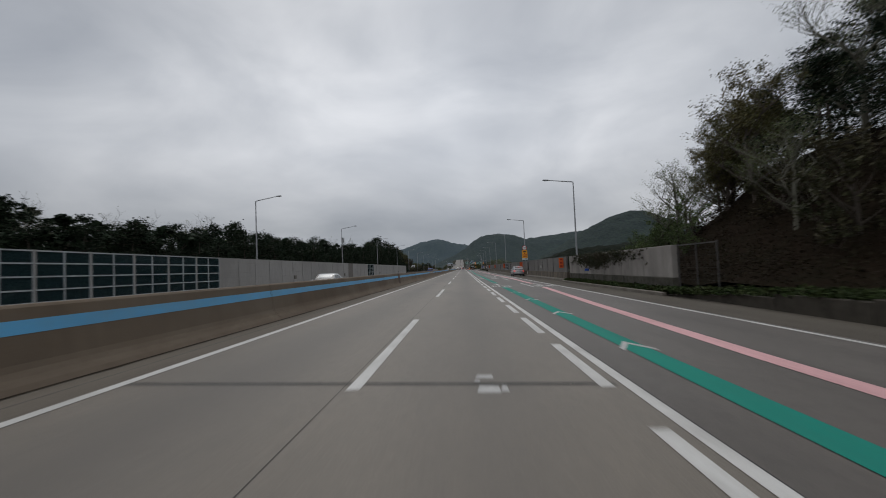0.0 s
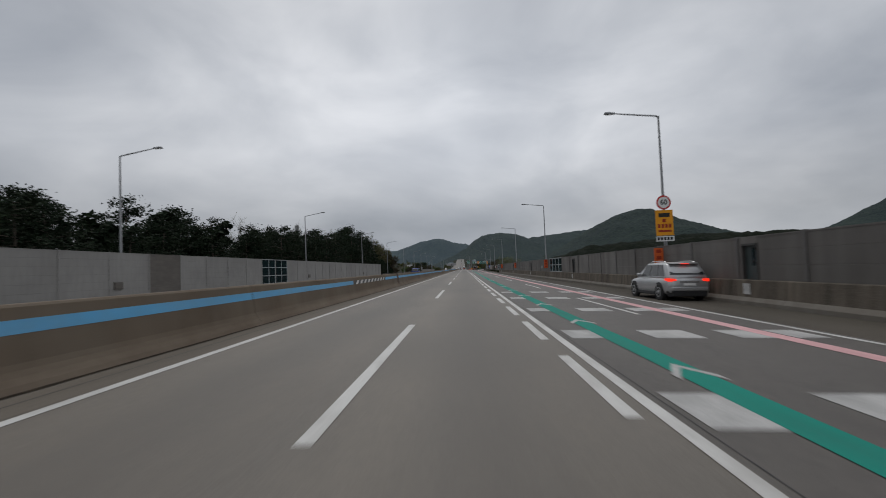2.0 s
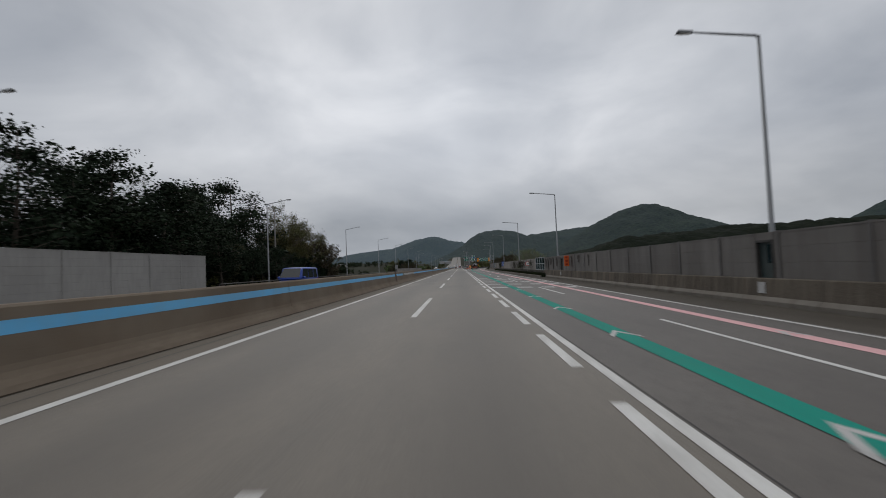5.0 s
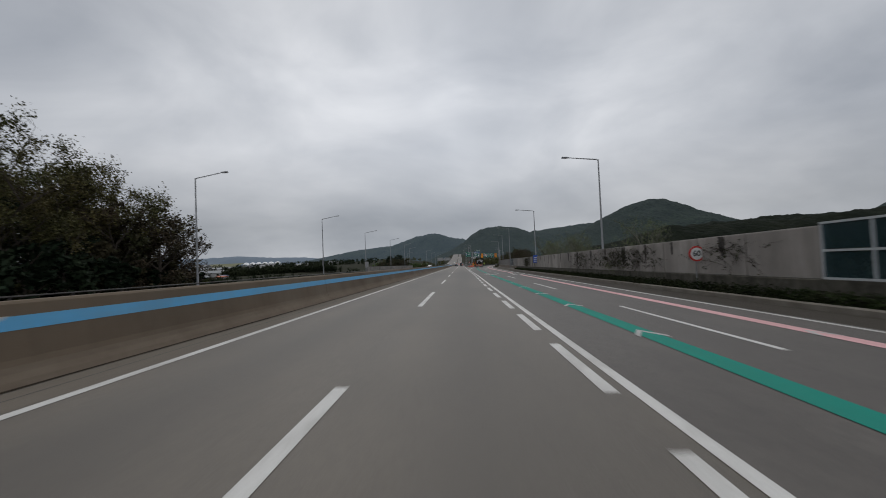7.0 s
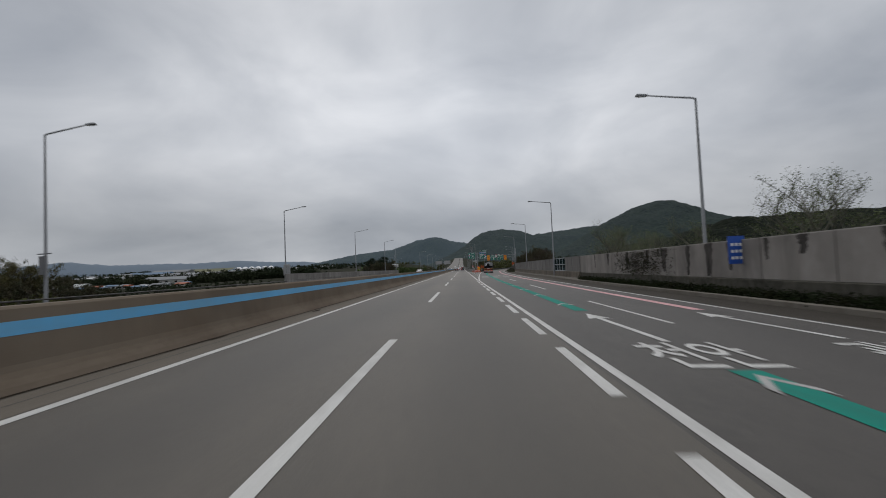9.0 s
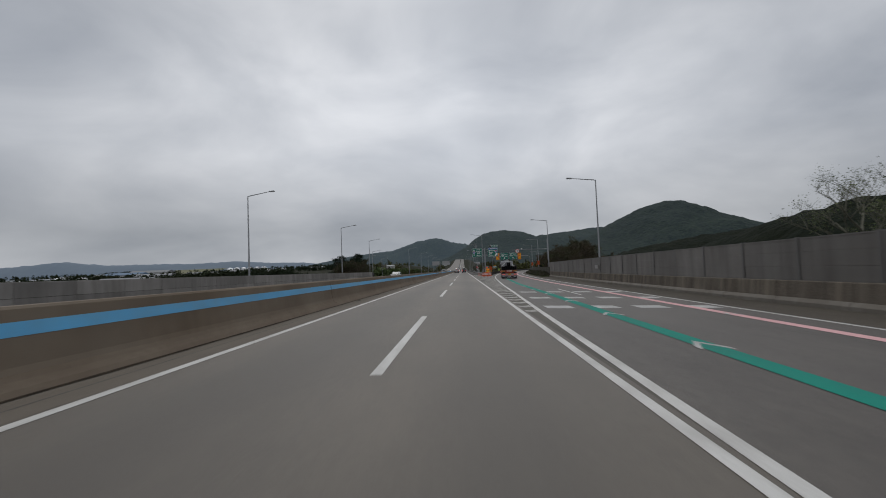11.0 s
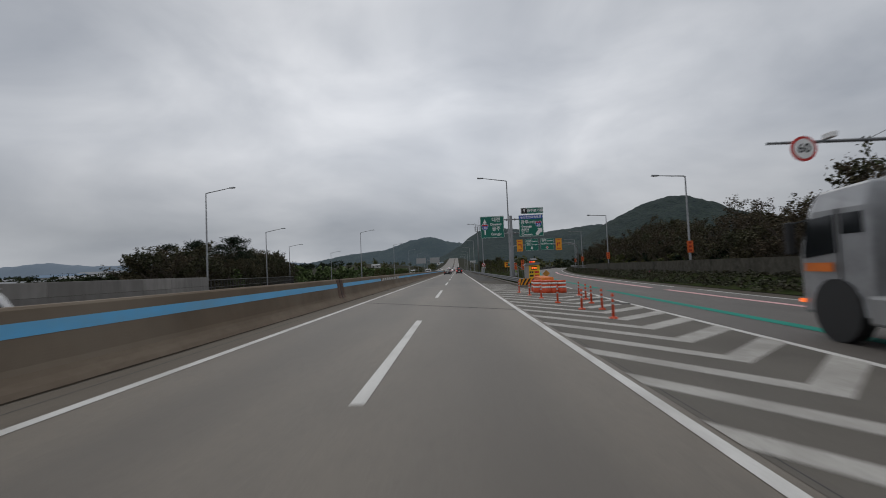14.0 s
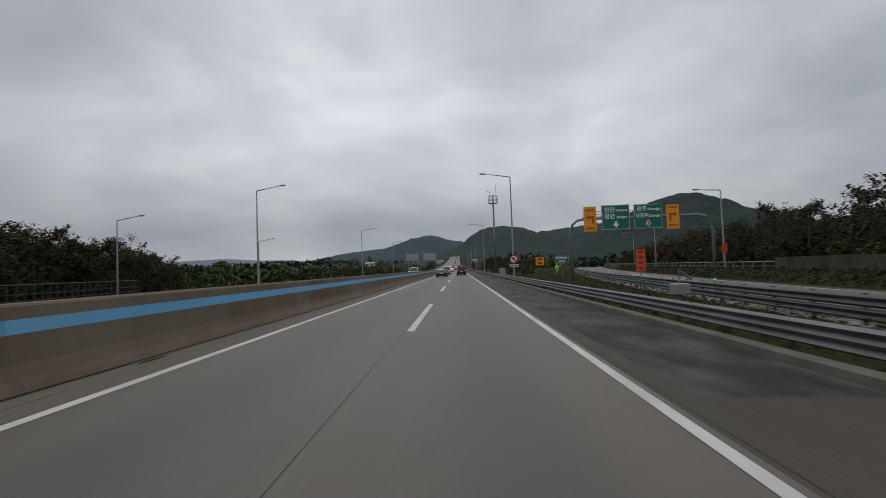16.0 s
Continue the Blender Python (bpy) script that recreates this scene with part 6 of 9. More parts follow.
tree_belt("far belts of dark trees on the plain", 13, [(-420, -240, 790, 830), (-560, -380, 900, 940), (-760, -640, 820, 880), (-300, -120, 900, 940), (-900, -560, 1250, 1300), (-460, -200, 1300, 1370), (-700, -640, 1180, 1220), (-1200, -700, 1100, 1160), (-340, -180, 700, 730), (-900, -700, 980, 1010), (-520, -300, 745, 775), (-640, -480, 780, 810), (-400, -200, 1000, 1040)], 66, M["belt"], 8.0)
tree_belt("far wooded edge at the end of the road", 4, [(-130, -30, 950, 1150), (30, 130, 900, 1100), (-330, -60, 1500, 1750), (50, 330, 1350, 1700), (20, 60, 700, 900)], 60, M["leaf"], 9.0)
tree_belt("tree tops along the wooded ridge", 6, [(84, 150, 398, 440), (150, 230, 398, 440), (100, 180, 500, 560), (180, 260, 500, 560), (60, 140, 620, 700)], 90, M["belt"], 6.0)


# ---- verge plants ----
def verge(label, seed, count, place_fn, mat, size, up):
    r = random.Random(seed)
    tips = [Vector(place_fn(r)) for _ in range(count // 6)]
    ob = part("verge_plants", leaf_mesh(leaves(r, tips, count, size, up, 0.7), mat), None)
    return tagged(ob, label, "plants", kind="stuff")


def strip(a, c, lo, hi, h):
    def fn(r):
        y = r.uniform(a, c)
        x = interp(WALL_X, y) + r.uniform(lo, hi)
        return (x, y, top(x, y) + r.uniform(0.0, h))
    return fn


def ivy_spot(a, c):
    def fn(r):
        while True:
            y = r.uniform(a, c)
            hang = 0.25 + 1.1 * max(0.0, noise.noise((y * 0.22, 7.1, 0.3)) + 0.12 * noise.noise((y * 1.3, 2, 0)))
            if noise.noise((y * 0.12, 4.2, 0)) > -0.15:
                x = interp(WALL_X, y) + 0.1
                return (x - 0.16, y, top(x, y) + 2.72 - hang * r.random() ** 1.6)
    return fn


verge("low green weeds in the strip below the wall", 21, 52000, strip(214, 313, -0.85, -0.05, 0.5), M["strip_weed"], 0.06, 0.09)


def bank_foot(r):
    y = r.uniform(-20, 48)
    x = interp(WALL_X, y) + (r.uniform(-1.05, 0.7) if y < 22 else r.uniform(-0.95, -0.1))
    return (x, y, top(x, y) + (interp([(12, 0.62), (24, 0.2)], y) if y < 24 else 0.15) + r.uniform(0, 0.22))


verge("low green weeds at the foot of the bank", 22, 30000, bank_foot, M["weed"], 0.09, 0.07)


def vines(label, seed, runs, mat, leafy=2):
    """Bare climbing stems on the road face of the concrete wall. runs: (y from, y to, how many, lowest, highest)."""
    r = random.Random(seed)
    bb, tips = Build(), []
    for a, c, count, z0, z1 in runs:
        for _ in range(count):
            y, z = r.triangular(a, c), r.uniform(z0, z1)
            dy, dz = r.choice((-1, 1)) * r.uniform(0.4, 1.0), r.uniform(-0.5, 0.3)
            pts = []
            for k in range(r.randint(5, 11)):
                x = interp(WALL_X, y) - 0.045
                pts.append((x, y, top(x, y) + z))
                y += dy * 0.13
                z = min(2.62, max(0.3, z + dz * 0.1))
                dy += r.uniform(-0.35, 0.35)
                dz += r.uniform(-0.35, 0.35)
            w = r.uniform(0.003, 0.011)
            bb.tube(pts, [w * (1 - 0.07 * k) for k in range(len(pts))], 4, False)
            tips += [Vector(p) for p in pts[2::3]]
    ob = part("vines", bb, mat)
    tagged(ob, label, "climbing plant", kind="stuff")
    leaf = part("vine_leaves", leaf_mesh(leaves(r, tips, len(tips) * leafy, 0.06, 0.07), M["ivy"]), None)
    tagged(leaf, "small dark leaves of the climbing plant", "climbing plant", kind="stuff")


vines("bare dark climbing stems on the concrete wall", 23, [(236, 252, 400, 1.2, 2.4), (250, 262, 170, 1.0, 2.5), (226, 234, 60, 1.6, 2.4), (292, 303, 420, 1.0, 2.55)], M["vine"])
vines("dark ivy stems hanging over the concrete wall", 24, [(29, 49, 420, 2.0, 2.62), (36, 43, 260, 1.6, 2.6)], M["vine"], 9)


# grassed island between road and ramp
bb = Build()
ys = steps(440, 760, 6)
for y in ys:
    for u in (0.0, 0.35, 0.7, 1.0):
        x0, x1 = 4.86, max(5.0, interp(RAMP_L, y) - 1.25)
        x = x0 + (x1 - x0) * u
        bb.v.append((x, y, top(min(x, 13), y) + (0.06, 0.14, 0.05, -0.02)[(0.0, 0.35, 0.7, 1.0).index(u)]))
for i in range(len(ys) - 1):
    for k in range(3):
        bb.f.append((i * 4 + k, i * 4 + k + 1, i * 4 + k + 5, i * 4 + k + 4))
isl = part("grass_island", bb, M["turf"], smooth=True)
tagged(isl, "rough grass island between motorway and ramp", "grass", kind="structure")


def island_spot(r):
    y = 440 + 200 * r.random() ** 1.5
    x0, x1 = 5.1, max(5.3, interp(RAMP_L, y) - 1.4)
    x = r.uniform(x0, x1)
    return (x, y, top(min(x, 13), y) + 0.1 + r.uniform(0, 0.12))




def ramp_bank_spot(r):
    y = 408 + 170 * r.random() ** 1.4
    d = r.uniform(-1.8, -0.15)
    x = interp(WALL_X, y) + d
    return (x, y, top(x, y) + interp([(-1.9, 0.02), (-1.2, 0.3), (-0.5, 0.72), (-0.05, 0.85)], d) * smooth(404, 416, y) + r.uniform(0.0, 0.2))


verge("dark green plants on the low bank below the ramp wall", 27, 26000, ramp_bank_spot, M["ivy"], 0.10, 0.08)
verge("short rough grass on the island", 25, 60000, island_spot, M["grass"], 0.05, 0.06)

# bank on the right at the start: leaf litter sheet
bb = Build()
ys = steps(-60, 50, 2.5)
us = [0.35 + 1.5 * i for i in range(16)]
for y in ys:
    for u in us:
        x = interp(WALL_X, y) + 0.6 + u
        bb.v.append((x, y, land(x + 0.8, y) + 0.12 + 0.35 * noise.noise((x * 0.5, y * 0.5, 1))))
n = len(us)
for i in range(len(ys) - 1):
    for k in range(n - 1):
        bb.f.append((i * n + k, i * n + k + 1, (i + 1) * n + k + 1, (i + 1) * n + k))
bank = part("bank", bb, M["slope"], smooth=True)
tagged(bank, "steep bank of brown leaf litter, coloured dark for the tree shade", "bank", kind="structure")


def bank_spot(r):
    y = r.uniform(-20, 50)
    x = interp(WALL_X, y) + r.uniform(0.8, 14)
    return (x, y, land(x + 0.8, y) + 0.15 + r.uniform(0, 0.7))


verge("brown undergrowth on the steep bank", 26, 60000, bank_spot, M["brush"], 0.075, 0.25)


# ---- street lamps ----
def lamp(name, label, h, arm, rise_arm, side):
    root = thing(name, label, "street lamp")
    part("pole", Build().tube([(0, 0, -0.8), (0, 0, 0), (0, 0, 0.9), (0, 0, 0.92), (0, 0, h)], [0.13, 0.13, 0.12, 0.10, 0.055], 10), M["pole"], root, smooth=True)
    part("base_plate", Build().box(-0.2, 0.2, -0.2, 0.2, -0.8, -0.74), M["steel_dull"], root)
    part("arm", Build().tube([(0, 0, h - 0.06), (side * 0.12, 0, h + 0.02), (side * arm * 0.5, 0, h + rise_arm * 0.5), (side * arm, 0, h + rise_arm)], [0.055, 0.05, 0.045, 0.035], 8), M["pole"], root, smooth=True)
    hd = Build()
    e, z = side * arm, h + rise_arm
    hd.add([(e - side * 0.1, -0.07, z - 0.05), (e - side * 0.1, 0.07, z - 0.05), (e + side * 0.55, 0.13, z - 0.02), (e + side * 0.55, -0.13, z - 0.02),
            (e - side * 0.1, -0.06, z + 0.06), (e - side * 0.1, 0.06, z + 0.06), (e + side * 0.5, 0.1, z + 0.1), (e + side * 0.5, -0.1, z + 0.1)],
           [(0, 1, 2, 3), (4, 7, 6, 5), (0, 4, 5, 1), (1, 5, 6, 2), (2, 6, 7, 3), (3, 7, 4, 0)])
    ho = part("lamp_head", hd, M["pole"], root, "flat grey lamp head", bevel=0.02)
    part("lens", Build().box(min(e, e + side * 0.45), max(e, e + side * 0.45), -0.08, 0.08, z - 0.06, z - 0.045), M["sign_white"], ho)
    return root


LEFT_LAMPS = [(-24.5, y) for y in (14.4, 54.2, 93.5, 132.5, 172.6, 209.6, 250.7, 290.4, 327.6, 370.4, 411.0)] + [(-26.3, 447.6), (-30.4, 472.5), (-21.6, 502.6), (-21.6, 556), (-21.6, 604), (-21.6, 650), (-21.6, 700), (-38.5, 504.7), (-40, 545)]
RIGHT_LAMPS = [(12.0, 9.6), (12.0, 49.4), (11.98, 89.5), (11.95, 129.5), (12.2, 169.6), (12.4, 210.3), (12.5, 249.4), (13.1, 289.4), (12.9, 329.7), (14.7, 369.8), (16.6, 410.2)]
RAMP_LAMPS = [(19.4, 440.0), (22.3, 470.3), (27.2, 503), (34, 536), (43, 570)]
MAIN_LAMPS = [(5.45, 450.8), (5.45, 502.9), (5.45, 559), (5.45, 611), (5.45, 661), (5.45, 711), (5.45, 761)]
for pl, h, arm, ra, side, lab, grp in ((LEFT_LAMPS, 10.68, 2.6, 0.45, 1, "slim grey street lamp with one arm over the far carriageway", "lamps of the far carriageway"),
                                       (RIGHT_LAMPS, 10.2, 2.65, 0.3, -1, "slim grey street lamp with one arm over the exit lanes", "lamps behind the noise wall"),
                                       (RAMP_LAMPS, 8.62, 2.3, 0.15, -1, "grey street lamp beside the ramp", "lamps of the ramp"),
                                       (MAIN_LAMPS, 10.95, 2.65, 0.42, -1, "grey street lamp behind the guard rail", "lamps of the main road")):
    first = lamp("street_lamp", lab, h, arm, ra, side)
    first["group"] = grp
    for i, (x, y) in enumerate(pl):
        lift = (0.3 if y > 400 or x < 0 else 0.6) if 360 < y < 430 else (0.0 if x > -27 else -1.9 if x > -35 else -2.3)
        m = Matrix.Translation((x, y, rise(y) + lift - (0.0 if side < 0 else 0.1)))
        if i == 0:
            first.matrix_basis = m
        else:
            copy_thing(first, m)


# things strapped to two of the far lamps
cab_ = thing("pole_cabinet", "grey control cabinet on a frame beside a far lamp", "cabinet", Matrix.Translation((-24.3, 327.5, 0.35)))
part("cabinet", Build().box(-0.45, 0.45, -0.12, 0.12, 1.25, 2.75), M["sign_back"], cab_, bevel=0.03)
part("door_seam", Build().box(-0.01, 0.01, -0.128, -0.12, 1.3, 2.7), M["trim"], cab_)
for x in (-0.35, 0.3):
    part("leg", Build().box(x, x + 0.05, -0.03, 0.03, -0.6, 1.25), M["steel_dull"], cab_)
flag = thing("pole_bracket", "short bracket and box strapped to a far lamp", "bracket", Matrix.Translation((-24.5, 290.3, 0.0)))
part("box", Build().box(-0.16, 0.16, -0.2, -0.08, 2.2, 3.3), M["pole"], flag, bevel=0.02)
part("arm", Build().tube([(-0.3, -0.12, 3.42), (0.55, -0.12, 3.45)], 0.035, 6), M["pole"], flag)


# ---- boards and signs ----
UP = Matrix.Rotation(radians(90), 4, "X")


def board(parent, name, x0, x1, z0, z1, mat, rim=None, depth=0.04, y=0.0, label=""):
    """A flat board that faces -y, with a thin rim."""
    ob = part(name, Build().box(x0, x1, y, y + depth, z0, z1), mat, parent, label)
    if rim is not None:
        t = 0.03
        bb = Build()
        for a, c, d, e in ((x0 + t, x1 - t, z0 + t, z0 + 2 * t), (x0 + t, x1 - t, z1 - 2 * t, z1 - t), (x0 + t, x0 + 2 * t, z0 + 2 * t, z1 - 2 * t), (x1 - 2 * t, x1 - t, z0 + 2 * t, z1 - 2 * t)):
            bb.box(a, c, y - 0.005, y, d, e)
        part("rim", bb, rim, ob)
    part("backing", Build().box(x0 + 0.1, x1 - 0.1, y + depth, y + depth + 0.05, z0 + 0.15 * (z1 - z0), z0 + 0.22 * (z1 - z0)).box(x0 + 0.1, x1 - 0.1, y + depth, y + depth + 0.05, z0 + 0.78 * (z1 - z0), z0 + 0.85 * (z1 - z0)), M["sign_back"], ob)
    return ob


def words(parent, body, x, z, size, mat, y=-0.006, narrow=1.0, bold=0.01):
    ob = part("lettering", lettering(body, size, mat, "lettering", narrow, bold), None, parent)
    ob.matrix_basis = Matrix.Translation((x, y, z)) @ UP
    return ob


def flat(parent, name, pts, mat, y=-0.006):
    """A flat outline in the xz plane, slightly thick."""
    n = len(pts)
    bb = Build().add([(x, y, z) for x, z in pts] + [(x, y + 0.005, z) for x, z in pts], [tuple(range(n)), tuple(range(2 * n - 1, n - 1, -1))] + [(i, (i + 1) % n, n + (i + 1) % n, n + i) for i in range(n)])
    return part(name, bb, mat, parent)


def bars(parent, rows, mat, y=-0.006):
    """Writing that cannot be read: plain bars."""
    for x0, x1, z0, z1 in rows:
        part("bar", Build().box(x0, x1, y, y + 0.004, z0, z1), mat, parent)


def shield(parent, cx, cz, s, number, y=-0.006):
    out = [(-0.5, 0.34), (-0.36, 0.5), (0, 0.42), (0.36, 0.5), (0.5, 0.34), (0.46, 0.0), (0.36, -0.3), (0, -0.5), (-0.36, -0.3), (-0.46, 0.0)]
    flat(parent, "shield_edge", [(cx + a * s * 1.12, cz + b * s * 1.1) for a, b in out], M["sign_white"], y)
    flat(parent, "shield", [(cx + a * s, cz + b * s) for a, b in out], M["sign_blue"], y - 0.006)
    flat(parent, "shield_band", [(cx - s * 0.46, cz + s * 0.2), (cx + s * 0.46, cz + s * 0.2), (cx + s * 0.48, cz + s * 0.36), (cx + s * 0.34, cz + s * 0.46), (cx, cz + s * 0.38), (cx - s * 0.34, cz + s * 0.46), (cx - s * 0.48, cz + s * 0.36)], M["sign_red"], y - 0.012)
    words(parent, number, cx, cz - s * 0.12, s * 0.56, M["sign_white"], y - 0.014)


# direction signs on their mast
mast = thing("direction_sign", "green motorway direction signs on a thick grey mast", "road sign", Matrix.Translation((0, 456.0, 0)))
part("mast", Build().tube([(6.35, 0.2, -0.6), (6.35, 0.2, 0.1), (6.35, 0.2, 7.65)], [0.2, 0.19, 0.17], 14), M["pole"], mast, smooth=True)
part("cap", Build().tube([(6.35, 0.2, 7.65), (6.35, 0.2, 7.72)], [0.19, 0.12], 14), M["pole"], mast)
for z in (5.55, 7.25):
    for s in (-1, 1):
        part("bracket", Build().tube([(6.35 + s * 0.16, 0.2, z), (6.35 + s * 1.05, 0.2, z)], 0.07, 8).tube([(6.35 + s * 0.42, 0.2, z), (6.35 + s * 0.56, 0.2, z)], 0.14, 8), M["pole"], mast)
sl = board(mast, "sign_board", 2.65, 5.5, 5.1, 7.72, M["sign_green"], M["sign_white"], label="green board, white lettering")
words(sl, "대전", 4.55, 7.28, 0.56, M["sign_white"])
words(sl, "Daejeon", 4.53, 6.74, 0.40, M["sign_white"])
words(sl, "공주", 4.55, 6.17, 0.56, M["sign_white"])
words(sl, "Gongju", 4.53, 5.55, 0.42, M["sign_white"])
flat(sl, "arrow", [(3.12, 5.5), (3.28, 5.5), (3.28, 6.9), (3.44, 6.9), (3.2, 7.4), (2.96, 6.9), (3.12, 6.9)], M["sign_white"])
shield(sl, 3.2, 6.42, 0.72, "30", -0.012)
sr = board(mast, "sign_board", 7.3, 10.2, 5.08, 7.7, M["sign_green"], M["sign_white"], label="green board with a blue heading")
part("heading", Build().box(7.36, 10.14, -0.008, -0.002, 7.2, 7.64), M["sign_blue"], sr, "blue band")
words(sr, "논산천안고속도로", 8.75, 7.41, 0.34, M["sign_white"], -0.012)
words(sr, "광주", 7.98, 6.8, 0.52, M["sign_white"])
words(sr, "(논산)", 8.85, 6.8, 0.32, M["sign_white"])
words(sr, "Gwangju", 8.2, 6.3, 0.36, M["sign_white"])
words(sr, "천안", 7.98, 5.82, 0.52, M["sign_white"])
words(sr, "Cheonan", 8.2, 5.34, 0.36, M["sign_white"])
shield(sr, 9.62, 6.55, 0.7, "25")
flat(sr, "arrow", [(9.35, 5.22), (9.55, 5.22), (9.9, 5.62), (10.02, 5.48), (10.05, 6.05), (9.45, 6.05), (9.6, 5.9), (9.22, 5.42)], M["sign_white"])
st = board(mast, "sign_board", 7.6, 10.25, 7.82, 8.55, M["sign_green"], M["sign_white"], label="small junction name board")
part("number_field", Build().box(7.66, 8.32, -0.008, -0.002, 7.87, 8.5), M["ink"], st)
words(st, "9", 7.99, 8.18, 0.55, M["sign_white"], -0.014)
words(st, "공주분기점", 9.28, 8.18, 0.42, M["sign_white"])

# sign portal over the ramp
portal = thing("sign_portal", "curved grey pipe portal with green and amber signs", "sign portal", Matrix.Translation((0, 503.0, 0)))
arch = [(11.6, 0.2, -0.6), (11.6, 0.2, 4.9), (11.8, 0.2, 5.6), (12.3, 0.2, 6.05), (13.1, 0.2, 6.2), (24.8, 0.2, 6.2), (25.6, 0.2, 6.05), (26.1, 0.2, 5.6), (26.3, 0.2, 4.9), (26.3, 0.2, -0.6)]
part("pipe", Build().tube(arch, 0.14, 12), M["steel_dull"], portal, smooth=True)
wk = part("walkway", Build().box(13.0, 23.6, 0.25, 0.6, 6.35, 6.4), M["steel"], portal)
for z in (6.65, 6.95):
    part("handrail", Build().box(13.0, 23.6, 0.58, 0.62, z, z + 0.04), M["steel"], wk)


def portal_board(x0, x1, z0, z1, mat, rim, lab=""):
    return board(portal, "sign_board", x0, x1, z0, z1, mat, rim, label=lab)


p1 = portal_board(13.0, 14.3, 4.85, 7.45, M["amber_sign"], None, "amber board with a dark left-turn arrow")
p2 = portal_board(14.85, 17.75, 4.95, 7.53, M["sign_green"], M["sign_white"])
p3 = portal_board(18.2, 21.1, 4.95, 7.5, M["sign_green"], M["sign_white"])
p4 = portal_board(21.55, 22.85, 4.8, 7.35, M["amber_sign"], None, "amber board with a dark right-turn arrow")
for pb, x, top_word, top_latin, low_word, low_latin, ls in ((p2, 14.85, "천안", "Cheonan", "정안", "Jeongan", 0.62), (p3, 18.2, "광주", "Gwangju", "남공주", "S.Gongju", 0.47)):
    words(pb, top_word, x + 0.82, 7.0, 0.62, M["sign_white"])
    words(pb, top_latin, x + 2.08, 6.96, 0.35, M["sign_white"])
    words(pb, low_word, x + 0.82, 6.3, ls, M["sign_white"])
    words(pb, low_latin, x + 2.1, 6.26, 0.34, M["sign_white"])
    c = x + 1.45
    flat(pb, "arrow", [(c - 0.13, 5.82), (c + 0.13, 5.82), (c + 0.13, 5.52), (c + 0.35, 5.52), (c, 5.15), (c - 0.35, 5.52), (c - 0.13, 5.52)], M["sign_white"])
    if pb is p3:
        flat(pb, "arrow_core", [(c - 0.07, 5.76), (c + 0.07, 5.76), (c + 0.07, 5.46), (c + 0.2, 5.46), (c, 5.24), (c - 0.2, 5.46), (c - 0.07, 5.46)], M["sign_red"], -0.013)
for pb, x, s in ((p1, 13.65, -1), (p4, 22.2, 1)):
    flat(pb, "arrow", [(x - s * 0.38, 5.65), (x - s * 0.18, 5.65), (x - s * 0.18, 6.22), (x + s * 0.13, 6.22), (x + s * 0.13, 6.06), (x + s * 0.44, 6.33), (x + s * 0.13, 6.6), (x + s * 0.13, 6.44), (x - s * 0.38, 6.44)], M["sign_red"])
    bars(pb, [(x - 0.42 + 0.3 * i, x - 0.2 + 0.3 * i, 6.95, 7.17) for i in range(3)] + [(x - 0.48 + 0.25 * i, x - 0.3 + 0.25 * i, 5.05, 5.3) for i in range(4)], M["sign_red"])


def sign_post(name, label, x, y, z0, h, boards, r=0.035, mat=None):
    root = thing(name, label, "road sign", Matrix.Translation((x, y, z0)))
    if h:
        part("post", Build().tube([(0, 0.08, -0.4), (0, 0.08, h)], r, 8), mat or M["steel_dull"], root)
    for fn in boards:
        fn(root)
    return root


M["orange_ink"] = material("faded_red_print", (0.32, 0.03, 0.01), 0.6)


def amber_notice(root, w=1.0, h=1.6, z=3.1):
    bd = board(root, "board", -w / 2, w / 2, z, z + h, M["amber_sign"], None)
    bars(bd, [(-0.33, 0.33, z + h - 0.42, z + h - 0.18)], M["ink"])
    bars(bd, [(-0.12, 0.08, z + h - 0.72, z + h - 0.52)] + [(-0.4 + 0.21 * i, -0.25 + 0.21 * i, z + h - 1.05, z + h - 0.82) for i in range(4)] + [(-0.38, 0.38, z + h - 1.3, z + h - 1.18)], M["orange_ink"])


def disc_sign(root, z, r, kind, y=-0.01):
    rim = part("disc", Build().disc((0, y, z), r, (0, 1, 0), 0.03, 28), M["sign_red"], root, "red-rimmed round sign")
    part("disc_face", Build().disc((0, y - 0.018, z), r * 0.78, (0, 1, 0), 0.01, 28), M["sign_white"], rim)
    if kind == "60":
        words(rim, "60", 0, z, r * 1.0, M["ink"], y - 0.026)
    elif kind == "turn":
        flat(rim, "symbol", [(-0.5 * r + 0.2 * r, z - 0.5 * r), (-0.15 * r, z - 0.5 * r), (-0.15 * r, z + 0.1 * r), (0.15 * r, z + 0.25 * r), (0.15 * r, z - 0.1 * r), (0.0, z - 0.1 * r), (0.25 * r, z - 0.4 * r), (0.5 * r, z - 0.1 * r), (0.35 * r, z - 0.1 * r), (0.3 * r, z + 0.4 * r), (-0.1 * r, z + 0.45 * r), (-0.3 * r, z + 0.2 * r)], M["ink"], y - 0.028)
    else:
        bars(rim, [(-0.5 * r, -0.05 * r, z - 0.2 * r, z + 0.25 * r), (0.08 * r, 0.5 * r, z - 0.2 * r, z + 0.2 * r)], M["ink"], y - 0.028)
    if kind == "turn":
        a = 0.62 * r
        flat(rim, "slash", [(-a - 0.05, z + a - 0.05), (-a + 0.05, z + a + 0.05), (a + 0.05, z - a + 0.05), (a - 0.05, z - a - 0.05)], M["sign_red"], y - 0.034)


